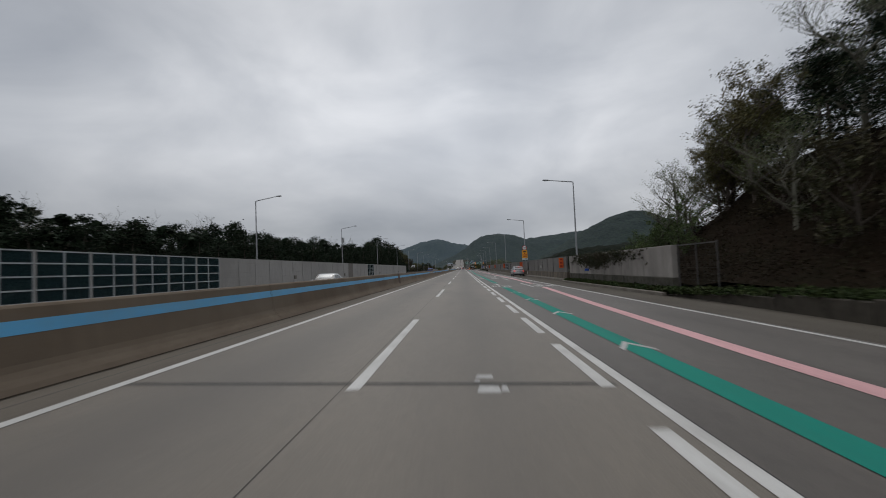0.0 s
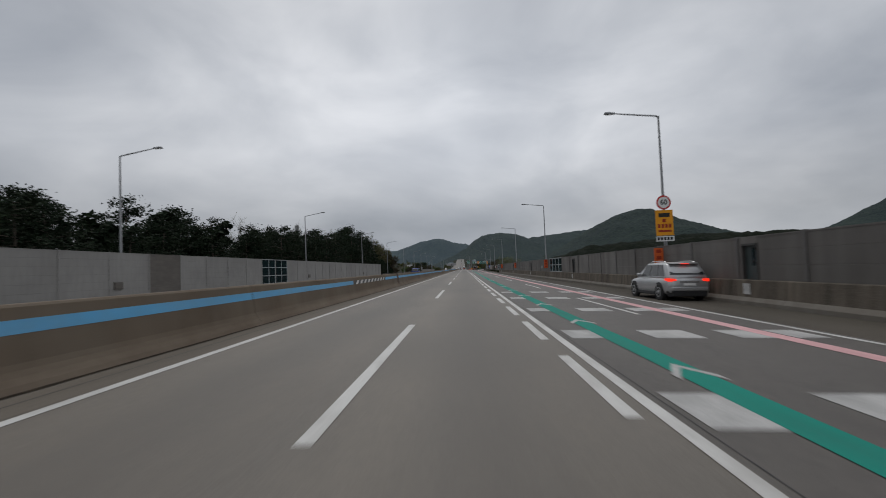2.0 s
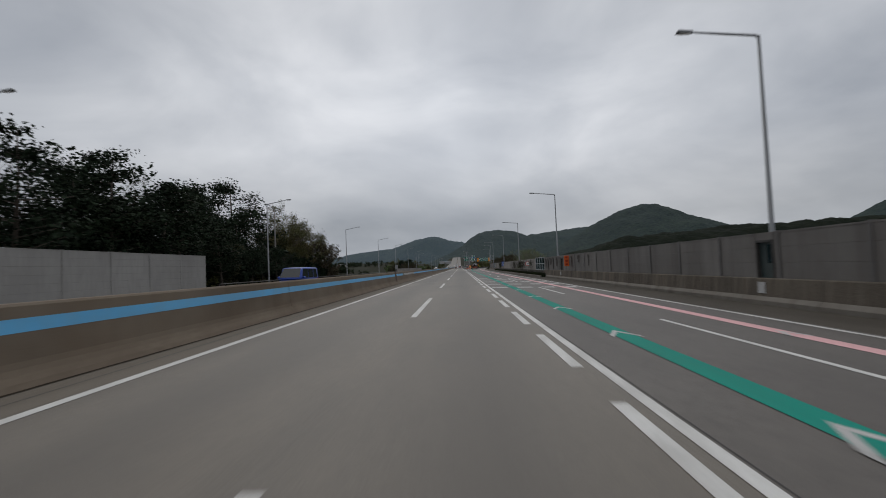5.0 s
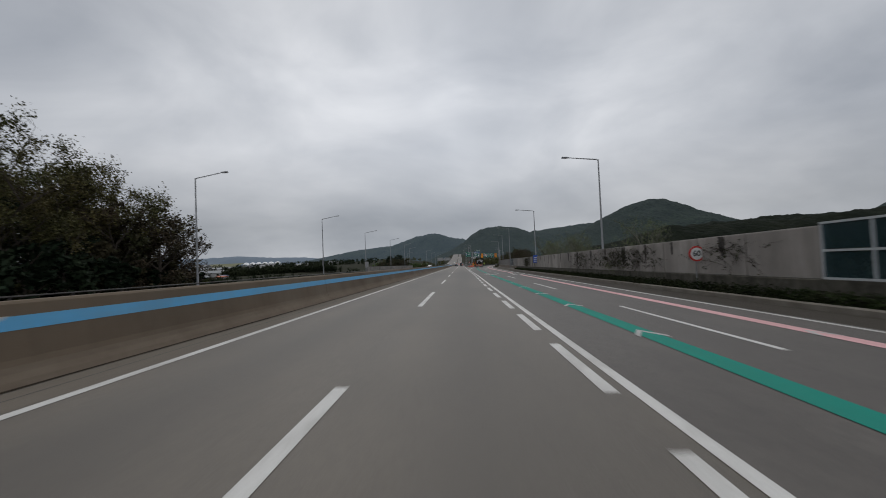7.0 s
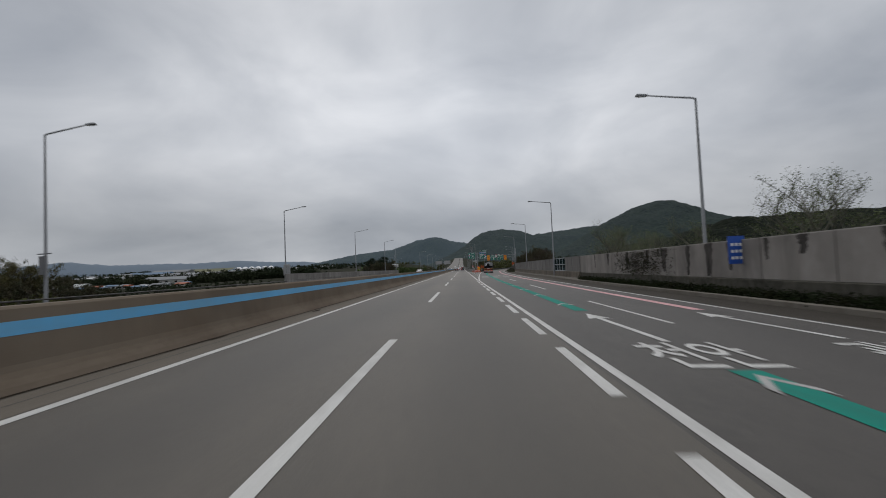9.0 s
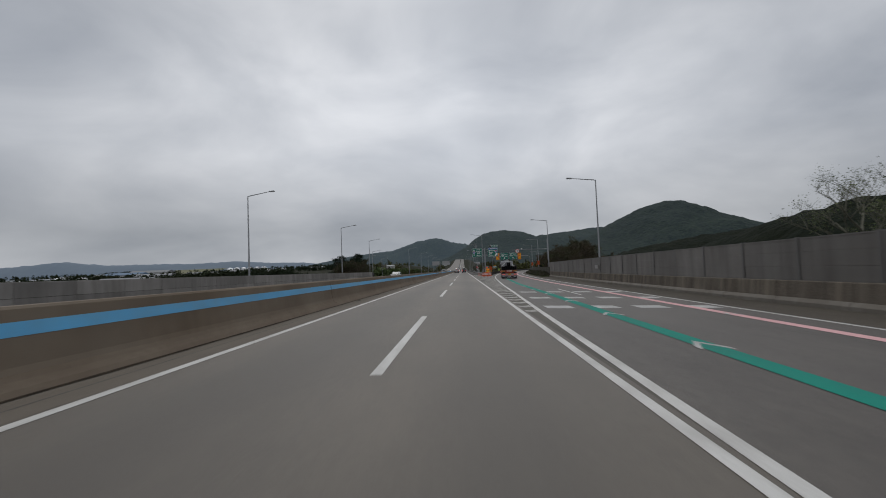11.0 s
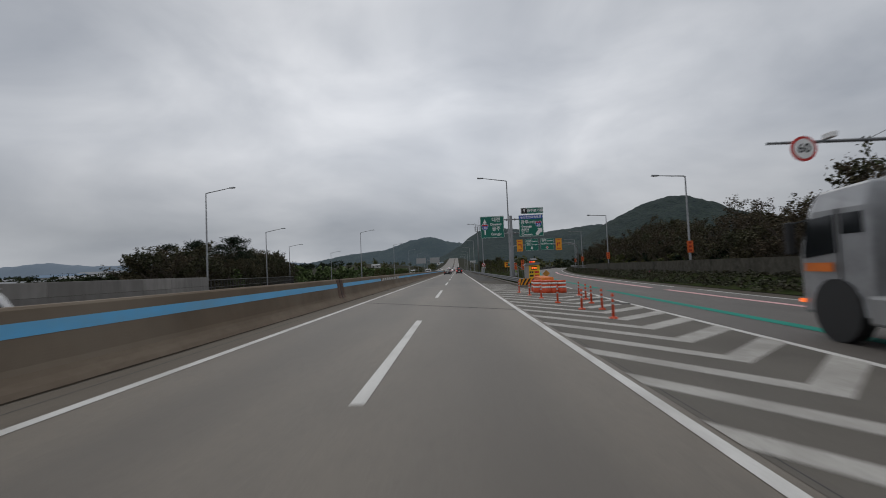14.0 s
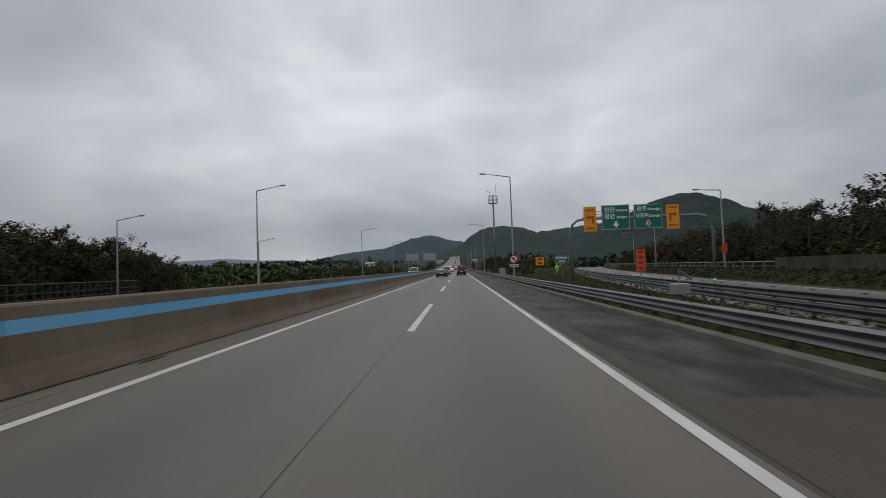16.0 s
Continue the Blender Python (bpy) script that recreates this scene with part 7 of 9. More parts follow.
def plate(root, x0, x1, z0, z1, mat, ink):
    bd = board(root, "plate", x0, x1, z0, z1, mat, None, 0.02)
    n = max(2, int((x1 - x0) / 0.2))
    bars(bd, [(x0 + 0.06 + (x1 - x0 - 0.1) * i / n, x0 + 0.02 + (x1 - x0 - 0.1) * (i + 0.75) / n + 0.03, z0 + 0.2 * (z1 - z0), z1 - 0.2 * (z1 - z0)) for i in range(n)], ink)


sign_post("speed_sign", "round 60 speed sign above an amber notice on a pole", 11.86, 89.2, -0.2, 0, [lambda r: disc_sign(r, 5.15, 0.42, "60"), lambda r: amber_notice(r, 1.0, 1.5, 3.2), lambda r: plate(r, -0.52, 0.52, 2.86, 3.16, M["sign_white"], M["ink"]),
          lambda r: part("clamp", Build().box(-0.1, 0.1, 0.04, 0.3, 3.4, 3.5).box(-0.1, 0.1, 0.04, 0.3, 4.4, 4.5).box(-0.05, 0.05, 0.0, 0.3, 5.1, 5.2), M["steel_dull"], r)])
sign_post("speed_sign", "round red-rimmed 60 speed sign on the concrete wall", 11.62, 231.6, -0.3, 1.9, [lambda r: disc_sign(r, 1.86, 0.38, "60")])
sign_post("service_sign", "tall blue sign with white marks on the concrete wall", 12.35, 285.3, -0.3, 0, [lambda r: [bars(board(r, "board", -0.36, 0.36, 1.5, 2.75, M["sign_blue"], None), [(-0.25 + 0.18 * i, -0.12 + 0.18 * i, z, z + 0.13) for i in range(3) for z in (1.7, 2.0, 2.3)], M["sign_white"])], lambda r: part("bracket", Build().box(0.3, 0.5, 0.05, 0.1, 1.9, 2.0).box(0.3, 0.5, 0.05, 0.1, 2.4, 2.5), M["steel_dull"], r)])
sign_post("no_turning_sign", "round no-turning sign with a white plate on the lamp pole", 5.45, 502.6, 0.0, 0, [lambda r: disc_sign(r, 2.25, 0.42, "turn"), lambda r: plate(r, -0.45, 0.45, 1.45, 1.72, M["sign_white"], M["ink"])])
sign_post("blue_plate", "small blue plate low on the concrete wall", 11.02, 42.0, -0.3, 0, [lambda r: board(r, "board", -0.2, 0.2, 1.15, 1.35, M["sign_blue"], None, 0.02)])


def work_sign(x, y, z, w, h, lab, mat, ink, post=True, n=4):
    root = thing("warning_board", lab, "warning sign", Matrix.Translation((x, y, z)), group="orange warning boards")
    bd = board(root, "board", -w / 2, w / 2, 0, h, mat, None, 0.03)
    bars(bd, [(-w * 0.26, w * 0.26, h * (i + 0.28) / n, h * (i + 0.78) / n) for i in range(n)], ink)
    if post:
        part("post", Build().tube([(0, 0.06, -1.3), (0, 0.06, h * 0.9)], 0.03, 8), M["steel_dull"], root)


for x, y in ((10.92, 52.3), (10.92, 88.0), (10.95, 124.1), (11.2, 163.0), (11.35, 201.0)):
    work_sign(x, y, 1.12, 0.5, 1.12, "narrow orange warning board on the noise wall", M["orange_sign"], M["orange_ink"], False, 3)
work_sign(9.6, 479.6, 1.0, 0.5, 1.2, "tall orange warning board on the grass island", M["orange_sign"], M["orange_ink"])
work_sign(7.95, 459.3, 1.12, 0.42, 1.25, "tall orange warning board on the grass island", M["orange_sign"], M["orange_ink"])
for x, y in RAMP_LAMPS[:4]:
    work_sign(x - 0.02, y - 0.14, 2.1, 0.5, 1.0, "orange board strapped to a ramp lamp", M["orange_sign"], M["orange_ink"], False, 3)
work_sign(14.6, 540.0, 1.5, 1.5, 1.45, "amber works board beside the ramp", M["amber_sign"], M["orange_ink"], True, 2)
sign_post("name_sign", "small green name board on two posts", 12.9, 514.0, -0.4, 3.0, [lambda r: [bars(board(r, "board", -0.9, 0.9, 2.05, 3.0, M["sign_green"], M["sign_white"]), [(-0.7 + 0.24 * i, -0.52 + 0.24 * i, 2.62, 2.84) for i in range(6)] + [(-0.4 + 0.22 * i, -0.24 + 0.22 * i, 2.2, 2.42) for i in range(4)], M["sign_white"])]])

# speed camera mast with an overhead 60 sign on the ramp
mst = thing("sign_mast", "grey mast with a long arm and a round 60 sign", "road sign", Matrix.Translation((0, 415.7, 0)))
part("pole", Build().tube([(17.5, 0, -0.8), (17.5, 0, 7.2)], [0.15, 0.11], 10), M["pole"], mst, smooth=True)
part("arm", Build().tube([(17.5, 0, 5.2), (10.1, 0, 5.25)], [0.08, 0.045], 8), M["pole"], mst)
part("brace", Build().tube([(17.5, 0, 7.1), (13.5, 0, 5.3)], 0.012, 5), M["dark_steel"], mst)
d60 = part("disc", Build().disc((11.2, -0.12, 5.0), 0.42, (0, 1, 0), 0.03, 28), M["sign_red"], mst, "red-rimmed 60 sign")
part("disc_face", Build().disc((11.2, -0.14, 5.0), 0.33, (0, 1, 0), 0.01, 28), M["sign_white"], d60)
words(d60, "60", 11.2, 5.0, 0.42, M["ink"], -0.15)
part("camera_box", Build().box(12.0, 12.2, -0.3, 0.15, 5.32, 5.5), M["sign_white"], mst, bevel=0.02)

# telecom mast by the main road
tw = thing("telecom_mast", "slim grey telecom mast with a ring platform", "mast", Matrix.Translation((5.7, 530, 0)))
part("pole", Build().tube([(0, 0, -0.5), (0, 0, 13.2)], [0.2, 0.11], 10), M["pole"], tw, smooth=True)
ringb = Build()
for z in (11.9, 12.5, 13.1):
    ringb.tube([(0.75 * math.cos(a * math.pi / 6), 0.75 * math.sin(a * math.pi / 6), z) for a in range(13)], 0.035, 5)
for a in range(8):
    c, s_ = math.cos(a * math.pi / 4), math.sin(a * math.pi / 4)
    ringb.tube([(0.75 * c, 0.75 * s_, 11.9), (0.75 * c, 0.75 * s_, 13.1)], 0.03, 5).tube([(0, 0, 11.9), (0.75 * c, 0.75 * s_, 11.9)], 0.03, 5)
part("platform", ringb, M["steel_dull"], tw)
part("antenna", Build().tube([(0.5, 0, 12.6), (0.5, 0, 15.2)], 0.025, 5), M["steel_dull"], tw)
part("camera_arm", Build().tube([(-0.4, 0, 13.0), (-0.5, 0, 13.8), (-0.8, 0, 14.1), (-1.0, 0, 13.8)], 0.05, 6), M["steel_dull"], tw)
part("equipment_box", Build().box(0.6, 1.5, -0.4, 0.4, -0.3, 1.3), M["sign_back"], tw, bevel=0.03)

# poles behind the left-hand wood
up = thing("utility_pole", "tall concrete utility pole with cross arms", "utility pole", Matrix.Translation((-33.6, 234.6, -2)))
part("pole", Build().tube([(0, 0, -1), (0, 0, 15.6)], [0.2, 0.12], 8), M["wall_conc"], up)
part("cross_arm", Build().box(-0.9, 0.9, -0.05, 0.05, 14.4, 14.52).box(-0.7, 0.7, -0.05, 0.05, 13.6, 13.7), M["steel_dull"], up)
up2 = thing("telecom_mast", "distant antenna mast above the wood", "mast", Matrix.Translation((-56, 215.7, -1)))
part("pole", Build().tube([(0, 0, -1), (0, 0, 19)], [0.25, 0.15], 8), M["pole"], up2)
for a in range(6):
    part("antenna_panel", Build().box(-0.12, 0.12, -0.06, 0.06, 16.6, 19.2, Matrix.Rotation(a * math.pi / 3, 4, "Z") @ Matrix.Translation((0, 0.62, 0))), M["sign_back"], up2)
part("mount", Build().tube([(0.6 * math.cos(a * math.pi / 3), 0.6 * math.sin(a * math.pi / 3), 17.2) for a in range(7)], 0.04, 5), M["steel_dull"], up2)


# ---- works at the gore ----
def lane_post(x, y, lean=0.0):
    root = thing("lane_post", "orange flexible lane post with pale bands", "lane post", Matrix.Translation((x, y, top(x, y))) @ Matrix.Rotation(lean, 4, "X"), group="lane posts at the gore")
    part("base", Build().tube([(0, 0, 0), (0, 0, 0.05), (0, 0, 0.07)], [0.13, 0.12, 0.06], 12), M["red_plastic"], root)
    part("tube", Build().tube([(0, 0, 0.05), (0, 0, 0.72), (0, 0, 0.75)], [0.043, 0.04, 0.02], 10), M["red_plastic"], root, smooth=True)
    for z in (0.42, 0.58):
        part("band", Build().tube([(0, 0, z), (0, 0, z + 0.07)], 0.046, 10), M["white_worn"], root, "pale reflective band")


POSTS = ((3.45, 429.2), (3.6, 426.0), (3.78, 423.4), (6.2, 425.6), (3.92, 420.3), (5.7, 422.4), (5.27, 420.0), (4.1, 417.1), (4.8, 417.0), (4.2, 414.0))
for i, (x, y) in enumerate(POSTS):
    lane_post(x, y, (0.0, 0.06, -0.05)[i % 3])


def barrel(x, y, s):
    root = thing("crash_barrel", "red-orange plastic crash barrel with white bands", "crash barrel", Matrix.Translation((x, y, top(x, y))) @ Matrix.Diagonal((1, 1, s, 1)), group="crash barrels at the gore")
    r = 0.36 * s
    part("drum", Build().tube([(0, 0, 0), (0, 0, 0.03), (0, 0, 0.28), (0, 0, 0.30), (0, 0, 0.56), (0, 0, 0.58), (0, 0, 0.84), (0, 0, 0.88), (0, 0, 0.90)], [r * 0.96, r, r, r * 0.94, r * 0.96, r * 0.92, r * 0.94, r * 0.98, r * 0.8], 24), M["red_plastic"], root, smooth=True)
    for z in (0.36, 0.64):
        part("band", Build().tube([(0, 0, z), (0, 0, z + 0.12)], r * 0.965, 24), M["sign_white"], root, "white reflective band", smooth=True)


for x, y in ((4.45, 430.2), (4.35, 428.9), (4.75, 428.4), (5.2, 428.6), (5.75, 428.7), (5.15, 429.5)):
    barrel(x + 0.25, y + 0.2, 0.84)


def crash_cushion(x0, y0, x1, y1, w, h):
    d = Vector((x1 - x0, y1 - y0, 0))
    ang = math.atan2(-d.x, d.y)
    root = thing("crash_cushion", "long ribbed orange plastic crash cushion", "crash cushion", Matrix.Translation((x0, y0, top(x0, y0))) @ Matrix.Rotation(ang, 4, "Z"))
    L = d.length
    hw = w / 2
    prof = []
    for i in range(5):
        z = 0.04 + (h - 0.1) * i / 5
        dz = (h - 0.1) / 5
        prof += [(hw, z), (hw, z + dz * 0.55), (hw - 0.05, z + dz * 0.7), (hw - 0.05, z + dz * 0.9)]
    prof += [(hw, h - 0.06), (hw - 0.05, h)]
    full = prof + [(-a, b) for a, b in reversed(prof)]
    for k in range(3):
        part("cushion_bay", Build().sweep(full, [(0, L * k / 3 + 0.015, 0, 0), (0, L * (k + 1) / 3 - 0.015, 0, 0)]), M["orange"], root, bevel=0.015)
    part("nose", Build().tube([(0, 0.0, 0.02), (0, 0.0, h - 0.03)], hw * 0.97, 20), M["orange"], root, smooth=True)


crash_cushion(5.5, 430.6, 6.05, 436.9, 0.85, 0.9)

nose = thing("hazard_board", "black and amber striped board across the guard rail end", "hazard board", Matrix.Translation((0, 437.9, top(5, 438))))
part("board", Build().box(4.62, 6.4, 0, 0.04, 0.02, 0.68), M["amber_sign"], nose)
for i in range(6):
    x = 4.72 + 0.31 * i
    flat(nose, "stripe", [(max(4.63, x - 0.30), 0.03), (min(6.39, max(4.63, x - 0.14)), 0.03), (min(6.39, x + 0.24), 0.67), (min(6.39, x + 0.08), 0.67)], M["black_paint"], -0.006)
part("end_plate", Build().box(4.56, 4.62, -0.02, 0.12, 0.1, 0.7), M["steel"], nose, bevel=0.01)
for x in (4.9, 6.1):
    part("leg", Build().box(x, x + 0.08, 0.05, 0.12, -0.2, 0.12), M["steel_dull"], nose)

cab = thing("speed_display", "grey roadside cabinet with a yellow speed warning face", "speed display", Matrix.Translation((5.2, 439.6, top(5.2, 439.6) + 0.06)) @ Matrix.Scale(0.80, 4))
part("cabinet", Build().box(0.25, 1.7, 0, 0.8, 0.0, 2.15), M["sign_back"], cab, bevel=0.02)
part("roof", Build().add([(0.08, -0.2, 2.08), (1.85, -0.2, 2.2), (1.85, 0.95, 2.2), (0.08, 0.95, 2.08), (0.4, -0.1, 2.32), (1.75, -0.1, 2.38), (1.75, 0.9, 2.38), (0.4, 0.9, 2.32)], [(3, 2, 1, 0), (4, 5, 6, 7), (0, 1, 5, 4), (1, 2, 6, 5), (2, 3, 7, 6), (3, 0, 4, 7)]), M["steel"], cab)
face = part("face", Build().box(0.62, 1.76, -0.05, 0.0, 0.3, 2.1), M["yellow"], cab, "yellow warning face")
part("display", Build().box(0.86, 1.5, -0.06, -0.05, 1.62, 1.98), M["ink"], face, "dark display window")
for i in range(3):
    part("digit", Build().box(0.92 + 0.2 * i, 1.06 + 0.2 * i, -0.066, -0.06, 1.7, 1.9), M["orange_led"], face, "dim amber dots")
bars(face, [(0.68, 0.86, 1.25, 1.46), (0.9, 1.08, 1.25, 1.46), (0.68, 1.1, 0.9, 1.1), (0.84, 1.54, 0.42, 0.62)], M["ink"], -0.058)
bars(face, [(1.2, 1.66, 1.25, 1.46), (1.2, 1.66, 0.9, 1.1)], M["sign_red"], -0.058)
part("solar_panel", Build().box(-0.34, 0.34, -0.25, 0.25, -0.02, 0.02, Matrix.Translation((1.2, 0.3, 2.72)) @ Matrix.Rotation(radians(18), 4, "X")), M["car_glass"], cab)
part("panel_post", Build().tube([(1.2, 0.3, 2.3), (1.2, 0.3, 2.72)], 0.03, 6), M["steel_dull"], cab)
part("beacon", Build().box(0.72, 1.02, -0.1, 0.05, 2.4, 2.5), M["red_lamp"], cab, "lit red beacon bar", bevel=0.02)
part("beacon", Build().box(1.06, 1.3, -0.1, 0.05, 2.4, 2.5), M["orange_led"], cab, "lit amber beacon", bevel=0.02)
part("side_panel", Build().box(-0.9, -0.05, -0.02, 0.02, -0.04, 0.04, Matrix.Translation((0, 0, 1.75)) @ Matrix.Rotation(radians(32), 4, "Y")), M["steel_dull"], cab)
part("side_post", Build().tube([(-0.5, 0.05, -0.2), (-0.5, 0.05, 1.9)], 0.05, 6), M["steel_dull"], cab)
dm = thing("diamond_sign", "weathered amber diamond sign behind the cushion", "warning sign", Matrix.Translation((6.96, 438.6, top(7, 438))))
part("board", Build().box(-0.21, 0.21, 0, 0.03, -0.21, 0.21, Matrix.Translation((0, 0, 1.06)) @ Matrix.Rotation(radians(45), 4, "Y")), M["faded_amber"], dm)
part("post", Build().tube([(0, 0.06, -0.3), (0, 0.06, 1.05)], 0.03, 6), M["steel_dull"], dm)
nk = thing("kerb", "curved concrete kerb round the tip of the island", "kerb", kind="structure")
tip = [(4.75 + 1.1 * (1 - math.cos(a * math.pi / 12)), 438.0 - 1.1 * math.sin(a * math.pi / 12), a) for a in range(0, 7)] + [(5.85 + 1.3 * math.sin(a * math.pi / 12), 436.9 + 0.9 * (1 - math.cos(a * math.pi / 12)), 6 + a) for a in range(1, 4)]
for (xa, ya, _), (xb, yb, _) in zip(tip, tip[1:]):
    hd_ = math.atan2(-(xb - xa), -(yb - ya) * -1) if yb != ya else -math.pi / 2
    hd_ = math.atan2(yb - ya, xb - xa) - math.pi / 2
    part("kerb_stone", Build().sweep([(-0.12, -0.1), (-0.12, 0.12), (-0.09, 0.15), (0.1, 0.15), (0.12, -0.1)], [(xa, ya, top(xa, ya), hd_), (xb, yb, top(xb, yb), hd_)]), M["kerb"], nk)

dummy = part("works_dummy", Build().tube([(0, 0, 0), (0, 0, 0.9), (0, 0, 1.0), (0, 0, 1.55), (0, 0, 1.62), (0, 0, 1.7), (0, 0, 1.95), (0, 0, 2.0)], [0.22, 0.22, 0.3, 0.32, 0.12, 0.14, 0.15, 0.05], 12).tube([(0.28, 0, 1.5), (0.75, -0.05, 1.75)], 0.07, 8), material("hi_vis_plastic", (0.45, 0.6, 0.12), 0.6, var=[(2, (0.3, 0.4, 0.1), 0.5, 3, ONE)]), smooth=True)
dummy.matrix_basis = Matrix.Translation((16.2, 533, top(13, 533) + 0.1))
tagged(dummy, "plain yellow-green works dummy beside the ramp", "works dummy")

# small lit delineators along the ramp
for tab, dx, y0, y1, dy, mat, lab, z in ((WALL_X, -0.35, 412, 560, 6, "pink_led", "small pink lit delineator on the ramp wall", 0.75), (RAMP_L, -1.45, 450, 540, 12, "green_led", "small green lit delineator on the guard rail", 0.95)):
    for i in range(int((y1 - y0) / dy)):
        y = y0 + dy * i
        x = interp(tab, y) + dx
        root = thing("delineator", lab, "delineator", Matrix.Translation((x, y, top(x, y))), group="lit delineators")
        part("stalk", Build().tube([(0, 0, -0.1), (0, 0, z)], 0.02, 6), M["dark_steel"], root)
        part("lamp", Build().box(-0.04, 0.04, -0.03, 0.03, z, z + 0.05), M[mat], root)

ug = thing("grit_box", "pale square box on a post beside the ramp rail", "box", Matrix.Translation((8.7, 473.4, top(8, 473))))
part("box", Build().box(-0.3, 0.3, -0.3, 0.3, 0.35, 0.8), M["sign_back"], ug, bevel=0.03)
part("post", Build().box(-0.06, 0.06, -0.06, 0.06, -0.2, 0.36), M["steel_dull"], ug)
part("arm", Build().tube([(0, 0, 0.8), (0, 0, 1.35), (0.5, 0, 0.95)], 0.06, 6), M["steel_dull"], ug)


# ---- vehicles ----
def wheel(parent, x, y, r, w, rim_mat=None, inner=0.62):
    t = part("wheel", Build().tube([(x - w / 2, y, r), (x - w / 2 + 0.02, y, r), (x + w / 2 - 0.02, y, r), (x + w / 2, y, r)], [r * 0.93, r, r, r * 0.93], 24), M["rubber"], parent, "black tyre", smooth=False)
    for s in (-1, 1):
        e = x + s * w / 2
        ri, ro = r * inner * 0.86, r * inner
        rb = Build()
        n = 22
        for k in range(n):
            c, d = math.cos(2 * math.pi * k / n), math.sin(2 * math.pi * k / n)
            rb.v += [(e + s * 0.006, y + ro * c, r + ro * d), (e + s * 0.012, y + ri * c, r + ri * d), (e - s * 0.05, y + ri * 0.9 * c, r + ri * 0.9 * d), (e - s * 0.02, y + ri * 0.45 * c, r + ri * 0.45 * d), (e + s * 0.02, y + ri * 0.36 * c, r + ri * 0.36 * d), (e + s * 0.035, y, r)]
        for k in range(n):
            j = (k + 1) % n
            for q in range(5):
                rb.f.append((k * 6 + q, j * 6 + q, j * 6 + q + 1, k * 6 + q + 1))
        ro_ = part("rim", rb, rim_mat or M["alloy"], t, smooth=False)
        for k in range(8):
            c, d = math.cos(2 * math.pi * k / 8), math.sin(2 * math.pi * k / 8)
            part("rim_hole", Build().disc((e - s * 0.028, y + ri * 0.68 * c, r + ri * 0.68 * d), ri * 0.13, (1, 0, 0), 0.02, 8), M["rubber"], ro_)
    return t


def loft(sections):
    """sections: (y, [(x, z), ...]) rings of the same number of points."""
    bb = Build()
    n = len(sections[0][1])
    for y, ring in sections:
        for x, z in ring:
            bb.v.append((x, y, z))
    for i in range(len(sections) - 1):
        for k in range(n):
            bb.f.append((i * n + k, i * n + (k + 1) % n, (i + 1) * n + (k + 1) % n, (i + 1) * n + k))
    bb.f.append(tuple(range(n - 1, -1, -1)))
    bb.f.append(tuple((len(sections) - 1) * n + k for k in range(n)))
    return bb


